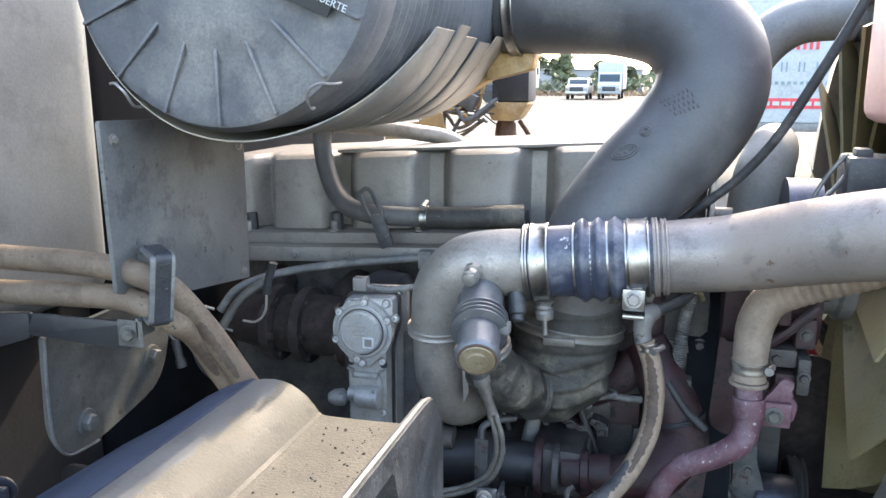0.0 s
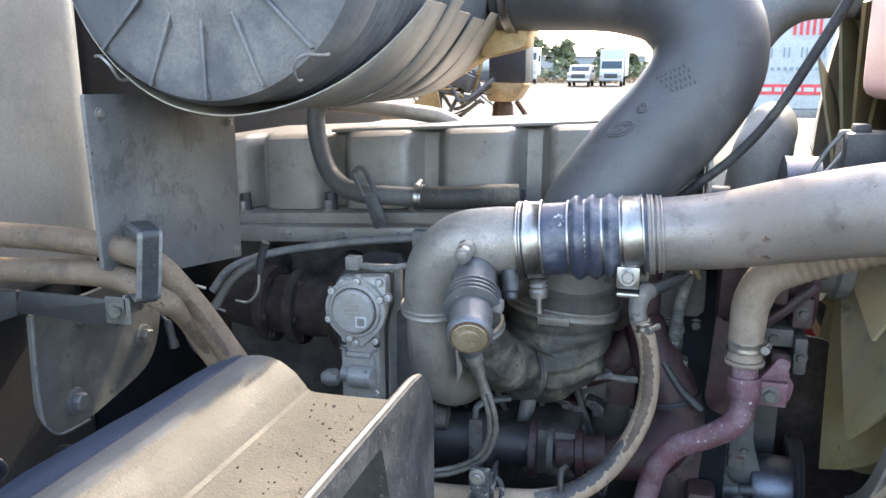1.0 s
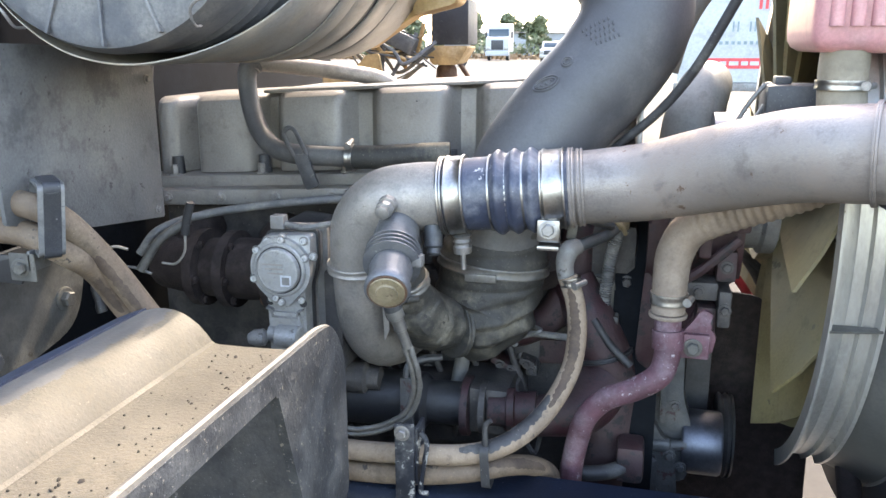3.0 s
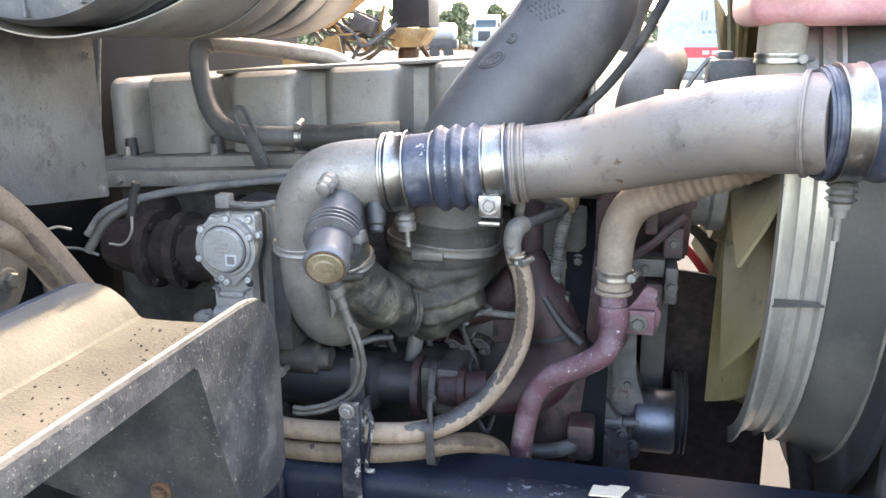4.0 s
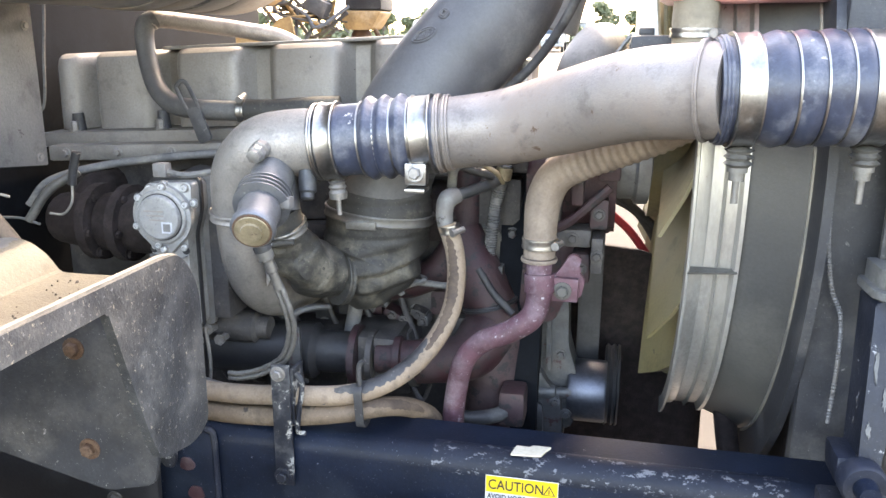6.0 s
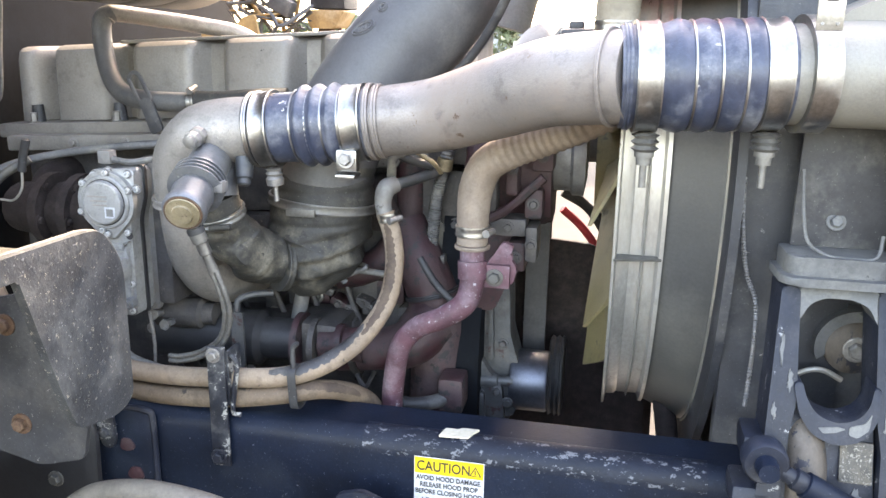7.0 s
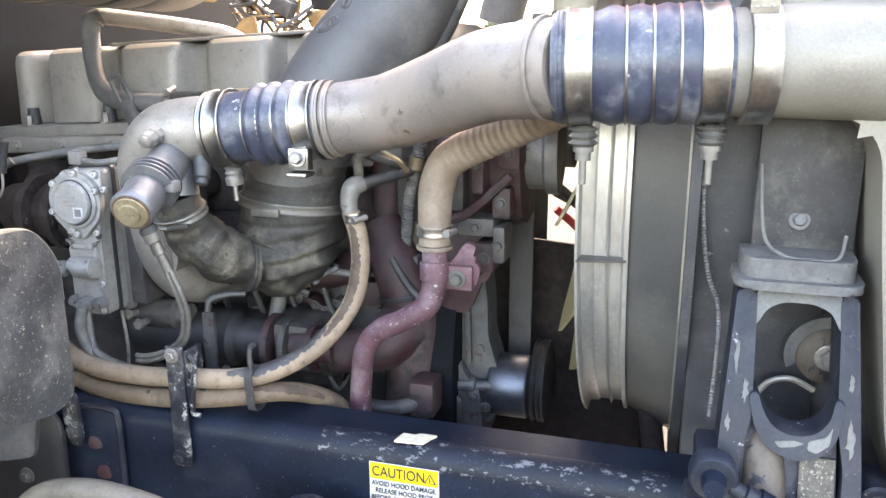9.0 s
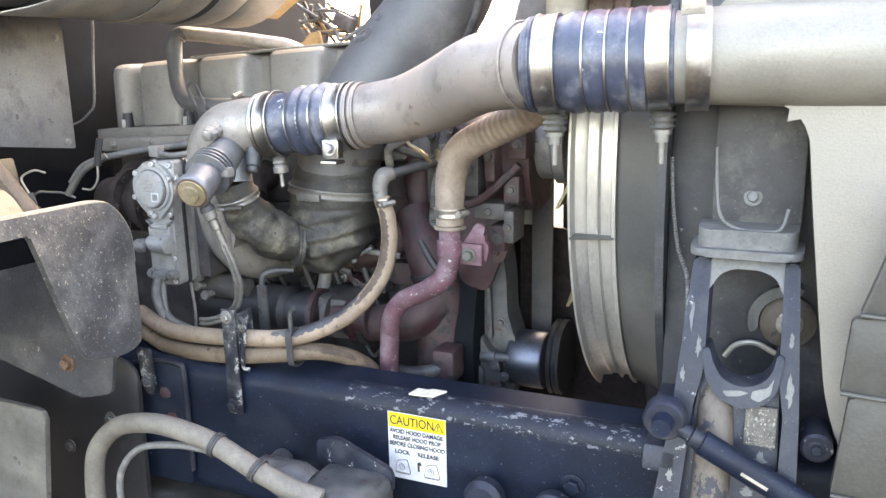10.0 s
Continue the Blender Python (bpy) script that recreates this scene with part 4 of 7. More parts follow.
part("link", sweep([(0.252, 1.285, 1.592), (0.262, 1.283, 1.586), (0.250, 1.283, 1.556), (0.228, 1.285, 1.525), (0.216, 1.287, 1.512), (0.214, 1.287, 1.528), (0.232, 1.285, 1.565), (0.252, 1.285, 1.592)], 0.0035, 8, 6), M_SHEET, motor, "oval metal link")

# opposite side of the bay: sunlit boxes and wiring
far_box = thing("steering_box", (-0.4, 2.0, 1.53), "dusty orange-brown control box on a bracket", "box")
part("case", block((-0.44, 1.98, 1.648), (-0.345, 2.09, 1.755), 0.006), M_DARK, far_box)
part("lid", block((-0.465, 1.97, 1.757), (-0.335, 2.10, 1.80), 0.008), M_ORANGE, far_box, "orange dusty lid")
part("post", block((-0.47, 1.98, 1.80), (-0.40, 2.06, 1.95), 0.008), M_ORANGE, far_box)
part("pedestal", prism(round_poly([(-0.455, 1.646), (-0.345, 1.646), (-0.375, 1.60), (-0.44, 1.60)], 0.01), "y", 1.98, 2.08, 0.006), M_ORANGE, far_box)
part("foot", lathe([(0, 0.03), (0.05, 0.026), (0.06, 0.02)], (-0.41, 2.02, 1.54), (0, 0, 1), 14), M_RUST, far_box)
for s in (-0.02, 0.03):
    part("leg", sweep([(-0.405 + s, 2.02, 1.60), (-0.395 + s * 1.8, 2.02, 1.54), (-0.385 + s * 2.2, 2.01, 1.40), (-0.385 + s * 2.2, 1.96, 1.15), (-0.385 + s * 2.2, 1.94, 0.998)], 0.006, 8, 4), M_RUST, far_box)
loom = thing("wiring_loom", (-0.55, 1.95, 1.55), "tangled grey wiring loom with loose loops", "wiring")
rw = random.Random(11)
for k in range(22):
    a = Vector((-0.60 + rw.uniform(-0.05, 0.06), 1.94, 1.66 + rw.uniform(-0.03, 0.06)))
    b = Vector((-0.46 + rw.uniform(-0.05, 0.04), 1.96, 1.63 + rw.uniform(-0.04, 0.07)))
    m1 = (a + b) / 2 + Vector((rw.uniform(-0.05, 0.05), rw.uniform(-0.05, 0.05), rw.uniform(-0.10, 0.02)))
    part("wire", sweep([a, a.lerp(m1, 0.6) + Vector((rw.uniform(-0.03, 0.03), 0, -0.01)), m1, b], rw.choice((0.002, 0.003, 0.005)), 7, 8), rw.choice((M_WIRE, M_WIRE, M_BOOT, M_ORANGE)), loom)
part("connector", block((-0.53, 1.93, 1.635), (-0.47, 1.97, 1.675), 0.004, Matrix.Rotation(radians(25), 4, "Y")), M_WIRE, loom)
bkt = thing("side_bracket", (-0.6, 1.9, 1.5), "orange dusty sheet bracket behind the engine", "bracket")
part("plate", prism(round_poly([(-0.69, 1.59), (-0.60, 1.60), (-0.575, 1.625), (-0.545, 1.63), (-0.535, 1.58), (-0.47, 1.56), (-0.47, 1.46), (-0.69, 1.46)], 0.006), "y", 1.88, 1.89, 0.002), M_ORANGE, bkt)
part("stay", block((-0.60, 1.886, 0.998), (-0.57, 1.896, 1.50), 0.002), M_RUST, bkt)

# ---- charge air run ----
A, B, C, D = Vector((-0.196, 1.13, 1.435)), Vector((-0.006, 1.14, 1.453)), Vector((0.342, 0.985, 1.531)), Vector((0.53, 1.0, 1.537))
elbow = thing("charge_air_elbow", (-0.33, 1.2, 1.1), "dusty cast alloy elbow from the turbocharger outlet", "pipe elbow")
body = part("casting", sweep([A + Vector((0.012, 0, 0)), (-0.235, 1.13, 1.432), (-0.285, 1.132, 1.420), (-0.322, 1.14, 1.385), (-0.335, 1.148, 1.335), (-0.336, 1.152, 1.318)],
                             [0.050, 0.0505, 0.051, 0.049, 0.045, 0.044], 28, 10), M_CAST, elbow)
band((-0.336, 1.154, 1.316), (0, 0.12, -1), 0.05, 0.014, elbow, M_CAST, "joint_ring")
part("lower_bend", sweep([(-0.336, 1.156, 1.318), (-0.337, 1.166, 1.26), (-0.336, 1.185, 1.21), (-0.330, 1.22, 1.172), (-0.322, 1.27, 1.155), (-0.315, 1.34, 1.15)], [0.044, 0.045, 0.046, 0.048, 0.05, 0.05], 26, 8), M_CAST, elbow)
part("flange_web", prism(round_poly([(-0.295, 1.30), (-0.285, 1.30), (-0.282, 1.22), (-0.29, 1.20)], 0.004), "y", 1.13, 1.19, 0.003), M_CAST, elbow)
part("boss", lathe([(0, 0.014), (0.03, 0.013), (0.033, 0.010), (0.040, 0.010), (0.043, 0.007)], (-0.203, 1.105, 1.395), (0.08, -0.35, -0.95), 18), M_PUMP, elbow)
fit_b = part("fitting", lathe([(0, 0.010), (0.004, 0.014), (0.013, 0.014), (0.0145, 0.0105), (0.018, 0.0105), (0.0195, 0.013), (0.027, 0.013), (0.0285, 0.0095), (0.035, 0.0105), (0.037, 0.006)], (-0.262, 1.085, 1.432), (-0.05, -0.95, -0.30), 8), M_BOLT, elbow, "silver threaded fitting")

hose = thing("charge_air_hose", (-0.1, 1.135, 1.39), "dark blue silicone hump hose with polished clamps", "hose")
ax = (B - A).normalized()
L = (B - A).length


def ribbed(length, r, rise, places, width, step=0.0025):
    prof = [(0, r * 0.9)]
    x = 0.0
    while x <= length:
        k = sum(math.exp(-((x - c) / width) ** 2) for c in places)
        prof.append((x, r + rise * min(k, 1)))
        x += step
    return prof + [(length, r * 0.9)]


sleeve = part("sleeve", lathe(ribbed(L, 0.0525, 0.009, (0.086, 0.109, 0.133), 0.0085), A, ax, 44), M_SILICONE, hose)
for c in (0.0975, 0.121, 0.074, 0.146):
    part("wire_ring", lathe([(c - 0.002, 0.05), (c - 0.0012, 0.0555), (c + 0.0012, 0.0555), (c + 0.002, 0.05)], A, ax, 40), M_STEEL, sleeve)
band(A + ax * 0.004, ax, 0.0555, 0.008, hose, M_STEEL, "bead_ring")
c1 = band(A + ax * 0.024, ax, 0.0565, 0.027, hose, M_STEEL, "clamp", "polished steel band clamp")
c2 = band(A + ax * (L - 0.028), ax, 0.0565, 0.03, hose, M_STEEL, "clamp", "polished steel band clamp with bolt")
band(A + ax * (L - 0.004), ax, 0.0555, 0.008, hose, M_PIPE, "bead_ring")
p = A + ax * 0.03 + Vector((0, -0.005, -0.056))
part("clamp_spring", lathe([(0, 0.007), (0.004, 0.014), (0.008, 0.011), (0.012, 0.014), (0.016, 0.011), (0.02, 0.014), (0.03, 0.013), (0.032, 0.004), (0.055, 0.004)], p, (0.05, 0, -1), 14), M_BOLT, c1)
q = A + ax * (L - 0.03) + Vector((0, -0.046, -0.038))
part("tab", prism(round_poly([(q.x - 0.012, q.z + 0.03), (q.x + 0.012, q.z + 0.03), (q.x + 0.012, q.z), (q.x - 0.012, q.z)], 0.01), "y", q.y + 0.0, q.y + 0.006, 0.0015), M_STEEL, c2)
part("tab_block", block((q.x - 0.016, q.y - 0.006, q.z - 0.028), (q.x + 0.016, q.y + 0.012, q.z + 0.004), 0.004), M_STEEL, c2)
bolt((q.x, q.y - 0.006, q.z - 0.010), (0, -1, 0.1), 0.009, c2, M_BOLT)
part("tab_foot", block((q.x - 0.014, q.y - 0.016, q.z - 0.037), (q.x + 0.016, q.y + 0.016, q.z - 0.031), 0.002), M_STEEL, c2)

pipe = thing("charge_air_pipe", (0.17, 1.07, 1.43), "weathered aluminium charge air pipe with rust stains", "pipe")
part("tube", sweep([B + ax * -0.01, B + ax * 0.02, (0.09, 1.128, 1.467), (0.17, 1.092, 1.492), (0.255, 1.03, 1.520), (0.32, 0.995, 1.529), C + Vector((0.02, -0.01, 0.001))],
                   [0.0515, 0.0515, 0.053, 0.055, 0.0555, 0.0555, 0.0555], 36, 10), M_PIPE, pipe)
band(B + ax * 0.008, ax, 0.0535, 0.009, pipe, M_PIPE, "bead")
axc = Vector((0.82, -0.28, 0.05)).normalized()
band(C - axc * 0.008, axc, 0.0575, 0.006, pipe, M_PIPE, "bead")

hose2 = thing("charge_air_hose", (0.44, 0.99, 1.46), "wide dark blue silicone hose with polished clamps", "hose")
ax2 = (D - C).normalized()
L2 = (D - C).length
s2 = part("sleeve", lathe(ribbed(L2, 0.0595, 0.006, (0.065, 0.093, 0.121, 0.147), 0.012), C, ax2, 48), M_SILICONE, hose2)
for c in (0.079, 0.107, 0.134):
    part("wire_ring", lathe([(c - 0.0022, 0.057), (c - 0.0012, 0.0645), (c + 0.0012, 0.0645), (c + 0.0022, 0.057)], C, ax2, 44), M_STEEL, s2)
for c in (0.030, L2 - 0.020):
    cl = band(C + ax2 * c, ax2, 0.0635, 0.028, hose2, M_STEEL, "clamp", "polished steel T-bolt clamp")
    t = C + ax2 * c + Vector((0.006, 0.0, -0.064))
    bm = lathe([(0, 0.008)] + [v for k in range(3) for v in ((0.004 + k * 0.008, 0.017), (0.008 + k * 0.008, 0.012))] + [(0.03, 0.012), (0.03, 0.009), (0.04, 0.009), (0.04, 0.0042), (0.068, 0.0042)], t, (0, 0.02, -1), 16)
    part("spring_bolt", bm, M_DULL, cl)
band(C + ax2 * 0.008, ax2, 0.0605, 0.008, hose2, M_SILICONE, "hose_lip")

tank2 = thing("cooler_end_tank", (0.8, 1.06, 1.0), "pale dusty cast aluminium charge cooler end tank", "charge cooler")
duct = part("duct", lathe([(0, 0.057), (0.02, 0.0575), (0.12, 0.062), (0.25, 0.07)], D - ax2 * 0.01, (1, 0.12, 0.02), 40), M_TANK, tank2)
shell = round_poly([(0.56, 1.484), (0.57, 1.60), (0.75, 1.68), (1.02, 1.66), (1.04, 1.02), (0.78, 0.98), (0.732, 1.10), (0.700, 1.34), (0.684, 1.484)], [0.02, 0.03, 0.08, 0.06, 0.06, 0.03, 0.05, 0.08, 0.095], 10)
part("casting", prism(shell, "y", 1.0, 1.14, 0.022, segs=4), M_TANK, tank2)
strap = band(D + Vector((0.025, 0.003, 0.001)), (1, 0.12, 0.02), 0.0665, 0.028, tank2, M_STEEL, "strap", "flat metal retaining strap", 0.0006)
part("strap_plate", block((0.541, 0.934, 1.585), (0.568, 0.937, 1.645), 0.001), M_STEEL, strap)
part("slot", block((0.549, 0.9325, 1.615), (0.560, 0.9338, 1.636), 0.0), M_DARK, strap)
for s in (0.547, 0.562):
    bolt((s, 0.934, 1.592), (0, -1, 0), 0.002, strap, washer=False)

# ---- intake ----
can = thing("air_cleaner", (-0.5, 1.15, 1.62), "large dusty grey round air cleaner canister", "air cleaner")
CX, CZ, CR = -0.503, 1.838, 0.198
prof = [(0.0, 0.05), (0.0, CR - 0.012), (0.008, CR - 0.003), (0.03, CR)]
for k in range(24):
    prof += [(0.05 + k * 0.024, CR), (0.056 + k * 0.024, CR - 0.006), (0.066 + k * 0.024, CR - 0.006), (0.072 + k * 0.024, CR)]
prof += [(0.64, CR), (0.66, CR - 0.02), (0.67, 0.05)]
part("canister", lathe(prof, (CX, 0.842, CZ), (0, 1, 0), 72), M_CAN, can)
cap = part("end_cap", lathe([(0.0, 0.02), (0.0, 0.10), (0.008, 0.115), (0.004, CR - 0.02), (0.010, CR - 0.006), (0.03, CR + 0.001), (0.038, CR + 0.001), (0.04, CR - 0.01)], (CX, 0.812, CZ), (0, 1, 0), 72), M_CAN, can, "ribbed plastic end cap")
for k in range(16):
    a = math.radians(22.5 * k - 90)
    m = Matrix.Translation((CX, 0.812, CZ)) @ Matrix.Rotation(-a, 4, "Y")
    bm = block((0.10, 0.001, -0.0022), (CR - 0.008, 0.010, 0.0022), 0.0016)
    bmesh.ops.transform(bm, matrix=m, verts=bm.verts)
    part("rib", bm, M_CAN, cap)
for a in (-130, -50, 0, 180):
    c = Vector((CX + math.cos(radians(a)) * (CR + 0.004), 0.83, CZ + math.sin(radians(a)) * (CR + 0.004)))
    t = Vector((-math.sin(radians(a)), 0, math.cos(radians(a))))
    o = Vector((math.cos(radians(a)), 0, math.sin(radians(a))))
    part("clip", sweep([c - t * 0.022, c - t * 0.02 + Vector((0, -0.015, 0)), c - t * 0.008 + Vector((0, -0.026, 0)) - o * 0.01, c + t * 0.008 + Vector((0, -0.026, 0)) - o * 0.01, c + t * 0.02 + Vector((0, -0.015, 0)), c + t * 0.022], 0.0018, 6, 5), M_BOLT, can, "wire bail clip")


def cradle(y, y1, r, a0, a1, flare=0.0, n=56):
    """A strip of sheet round part of the canister from y (a number, or a function of the angle) to y1; flare: how far its end stands off."""
    made = bmesh.new()
    rows = []
    for i, a in enumerate(np.linspace(a0, a1, n)):
        f = flare * max(0.0, (i - 0.85 * n) / (0.15 * n)) ** 2
        ya = y(a) if callable(y) else y
        w = y1 - ya
        sect = [(0, r - 0.0004), (0, r + 0.0012), (0.002, r + 0.0022), (w * 0.5, r + 0.0016), (w - 0.002, r + 0.0022), (w, r + 0.0012), (w, r - 0.0004)]
        cs, sn = math.cos(radians(a)), math.sin(radians(a))
        rows.append([made.verts.new((CX + cs * (q + f), ya + d, CZ + sn * (q + f) - 0.006 * max(0.0, -sn) ** 3)) for d, q in sect])
    m = len(rows[0])
    for a, b in zip(rows, rows[1:]):
        for i in range(m):
            made.faces.new((a[i], a[(i + 1) % m], b[(i + 1) % m], b[i]))
    made.faces.new(rows[0])
    made.faces.new(rows[-1])
    return made


def front_edge(a):
    return float(np.interp(a, (-190, -110, -80, -50, -20), (0.838, 0.842, 0.862, 0.945, 1.03)))


for y, y1, r, a1, fl in ((front_edge, 1.118, CR + 0.006, -19, 0.008), (1.119, 1.172, CR + 0.0085, -16, 0.014), (1.173, 1.248, CR + 0.007, -20, 0.010), (1.272, 1.350, CR + 0.007, -21, 0.010), (1.351, 1.476, CR + 0.008, -17, 0.018)):
    part("cradle_strip", cradle(y, y1, r, -190, a1, fl), M_STRAP, can, "dusty steel cradle strip")
part("gap_seal", cradle(1.246, 1.274, CR + 0.004, -190, -21), M_DARK, can)
turn24 = Matrix.Rotation(radians(24), 4, "Y")
lab = part("label_plate", block((-0.4405, 0.8055, 1.7825), (-0.3255, 0.8075, 1.9275), 0.0005, turn24), M_INK, can, "black warning label with white lettering")
for k, w in enumerate(("RESULTADO LES", "SERIAS O AUN", "MUERTE")):
    m = Matrix.Translation((-0.36, 0.805, 1.845)) @ turn24 @ Matrix.Translation((0.05, 0, -0.032 - 0.014 * k)) @ Matrix.Rotation(radians(90), 4, "X")
    letters(w, 0.0115, m, M_STICKER, lab, align="RIGHT")
saddle = thing("canister_bracket", (-0.3, 1.47, 1.7), "orange dusty bracket cradling the air cleaner", "bracket")
part("cradle", prism(round_poly([(-0.335, 1.70), (-0.25, 1.72), (-0.245, 1.90), (-0.305, 1.93), (-0.31, 1.80)], 0.012), "y", 1.455, 1.53, 0.006), M_ORANGE, saddle)
part("foot", prism(round_poly([(-0.43, 1.64), (-0.335, 1.70), (-0.25, 1.72), (-0.255, 1.745), (-0.34, 1.735)], 0.008), "y", 1.47, 1.52, 0.004), M_ORANGE, saddle)

intake = thing("intake_pipe", (-0.05, 1.35, 1.4), "large matt grey plastic intake elbow with moulded marks", "intake pipe")
mid = [(-0.30, 1.47, 1.835), (-0.20, 1.46, 1.832), (-0.09, 1.44, 1.825), (0.0, 1.42, 1.80), (0.052, 1.40, 1.745), (0.058, 1.38, 1.68), (0.02, 1.36, 1.61), (-0.05, 1.335, 1.53), (-0.105, 1.31, 1.45), (-0.135, 1.285, 1.37), (-0.145, 1.275, 1.30)]
tube = part("elbow", sweep(mid, [0.088, 0.086, 0.084, 0.086, 0.09, 0.09, 0.088, 0.086, 0.084, 0.08, 0.078], 40, 10), M_INTAKE, intake)
band((-0.275, 1.468, 1.834), (1, -0.1, 0), 0.091, 0.02, intake, M_STEEL)
# moulded marks: plain rings and bars
pipe_line = smooth_line(mid, 10)
pipe_r = np.interp(np.linspace(0, len(mid) - 1, len(pipe_line)), range(len(mid)), [0.088, 0.086, 0.084, 0.086, 0.09, 0.09, 0.088, 0.086, 0.084, 0.08, 0.078])


def on_pipe(q, proud=0.0004):
    """The point of the intake pipe's skin next to q."""
    k = min(range(len(pipe_line)), key=lambda n: (pipe_line[n] - q).length)
    return pipe_line[k] + (q - pipe_line[k]).normalized() * (pipe_r[k] + proud)


u1, u2 = Vector((0.88, -0.22, 0.42)).normalized(), Vector((0.35, -0.35, -0.87)).normalized()
for c, ra, rb in (((-0.0676, 1.2729, 1.59), 0.022, 0.012), ((-0.0676, 1.2729, 1.59), 0.017, 0.008), ((-0.0372, 1.2816, 1.6227), 0.0085, 0.0085), ((-0.0372, 1.2816, 1.6227), 0.005, 0.005)):
    part("moulded_ring", sweep([on_pipe(Vector(c) + u1 * math.cos(a) * ra + u2 * math.sin(a) * rb) for a in np.linspace(0, 2 * math.pi, 15)], 0.0017, 6, 3), M_INTAKE, tube)
part("moulded_mark", sweep([on_pipe(Vector((-0.0676, 1.2729, 1.59)) + u1 * a + u2 * b) for a, b in ((-0.013, 0.002), (-0.009, -0.004), (-0.006, 0.004), (-0.001, -0.003), (0.003, 0.004), (0.007, -0.004), (0.012, 0.001))], 0.0014, 6, 4), M_INTAKE, tube)
for k in range(4):
    for j in range(7 - k // 2):
        q = Vector((-0.018, 1.3045, 1.671)) + u1 * (0.0072 * j + 0.005 * k) + u2 * (0.0105 * k)
        part("moulded_bar", sweep([on_pipe(q), on_pipe(q + u2 * 0.003), on_pipe(q + u2 * 0.006)], 0.0014, 6, 2), M_INTAKE, tube)
boot = thing("intake_boot", (-0.15, 1.27, 1.15), "dusty black rubber boot over the turbocharger inlet", "rubber boot")
bm = sweep([(-0.132, 1.288, 1.385), (-0.138, 1.285, 1.345), (-0.143, 1.283, 1.322), (-0.147, 1.281, 1.298), (-0.150, 1.279, 1.275), (-0.156, 1.275, 1.245), (-0.163, 1.270, 1.222), (-0.174, 1.262, 1.198), (-0.190, 1.252, 1.168), (-0.202, 1.245, 1.150)],
           [0.080, 0.081, 0.088, 0.091, 0.088, 0.086, 0.087, 0.076, 0.056, 0.030], 128, 20)
for v in bm.verts:
    k = max(0.0, min(1.0, (1.285 - v.co.z) / 0.05))
    c = Vector((-0.152 - 0.4 * (1.285 - min(v.co.z, 1.285)), 1.276))
    out_dir = v.co.xy - c
    tilt_z = v.co.z - 0.22 * (v.co.x + 0.15) + 0.006 * noise.noise(Vector((v.co.x * 12, v.co.y * 12, 3.0)))
    flap = 0.0
    for z, w in ((1.240, 0.07), (1.206, 0.13), (1.174, 0.12)):
        rise = max(0.0, min(1.0, (tilt_z - z) / 0.013))
        flap += w * rise * rise * (3 - 2 * rise) * max(0.0, 1 - max(0.0, tilt_z - z) / 0.034)
    crease = 0.05 * math.sin(math.atan2(out_dir.y, out_dir.x) * 7 + 40 * v.co.z + 3 * noise.noise(v.co * 14))
    v.co.xy = v.co.xy + out_dir * (flap + crease * 0.55 + 0.10 * noise.noise(v.co * 19)) * k
    fold = sum(w * math.exp(-((v.co.z - z) / 0.005) ** 2) for z, w in ((1.325, 0.5), (1.345, 0.5), (1.270, 0.5)))
    v.co.xy = v.co.xy - out_dir * 0.05 * fold
part("cone", bm, M_BOOT, boot)
band((-0.147, 1.281, 1.298), (-0.10, -0.06, -1), 0.0925, 0.016, boot, M_DULL, "clamp", "dusty steel boot clamp")
part("clamp_bridge", block((-0.175, 1.183, 1.290), (-0.125, 1.190, 1.303), 0.002), M_DULL, boot)
side = thing("rubber_elbow", (-0.22, 1.2, 1.2), "dusty creased rubber elbow clamped between boot and valve", "rubber elbow")
bm = sweep([(-0.258, 1.10, 1.335), (-0.252, 1.115, 1.29), (-0.243, 1.14, 1.255), (-0.225, 1.175, 1.225), (-0.195, 1.215, 1.205), (-0.168, 1.245, 1.20)], [0.037, 0.036, 0.043, 0.045, 0.042, 0.036], 36, 14, wave=lambda s: 1 + 0.012 * math.sin(s * 150))
for v in bm.verts:
    v.co += Vector((noise.noise(v.co * 26), noise.noise(v.co * 26 + Vector((3, 0, 0))), noise.noise(v.co * 26 + Vector((0, 7, 0))))) * 0.009 + Vector((0, 1, 0)) * 0.004 * math.exp(-(noise.noise(v.co * 40) / 0.08) ** 2)
part("elbow", bm, M_BOOT, side)
band((-0.255, 1.108, 1.305), (0.1, 0.3, -1), 0.042, 0.013, side, M_DULL, "clamp", "dusty worm clamp")
part("clamp_screw", lathe([(-0.016, 0.005), (0.016, 0.005)], (-0.232, 1.07, 1.292), (1, 0.3, 0.1), 10), M_BOOT, side)
band((-0.195, 1.205, 1.203), (0.8, 0.9, -0.2), 0.046, 0.012, side, M_BOOT, "clamp")

valve = thing("throttle_valve", (-0.24, 1.03, 1.3), "finned alloy valve with a worn round brass cap", "valve")
va = Vector((0.023, -0.125, -0.052)).normalized()
v0 = Vector((-0.254, 1.098, 1.392))
v = [(0, 0.027), (0.005, 0.031), (0.055, 0.031)]
for k in range(4):
    v += [(0.060 + k * 0.0085, 0.027), (0.0605 + k * 0.0085, 0.040), (0.0630 + k * 0.0085, 0.040), (0.0635 + k * 0.0085, 0.027)]
v += [(0.10, 0.030), (0.132, 0.027), (0.134, 0.031), (0.142, 0.031), (0.146, 0.028), (0.146, 0.012)]
part("body", lathe(v, v0, va, 36), M_VALVE, valve)
part("neck", sweep([(-0.262, 1.12, 1.40), (-0.258, 1.105, 1.37), (-0.255, 1.10, 1.335)], [0.034, 0.036, 0.037], 22, 6), M_VALVE, valve)
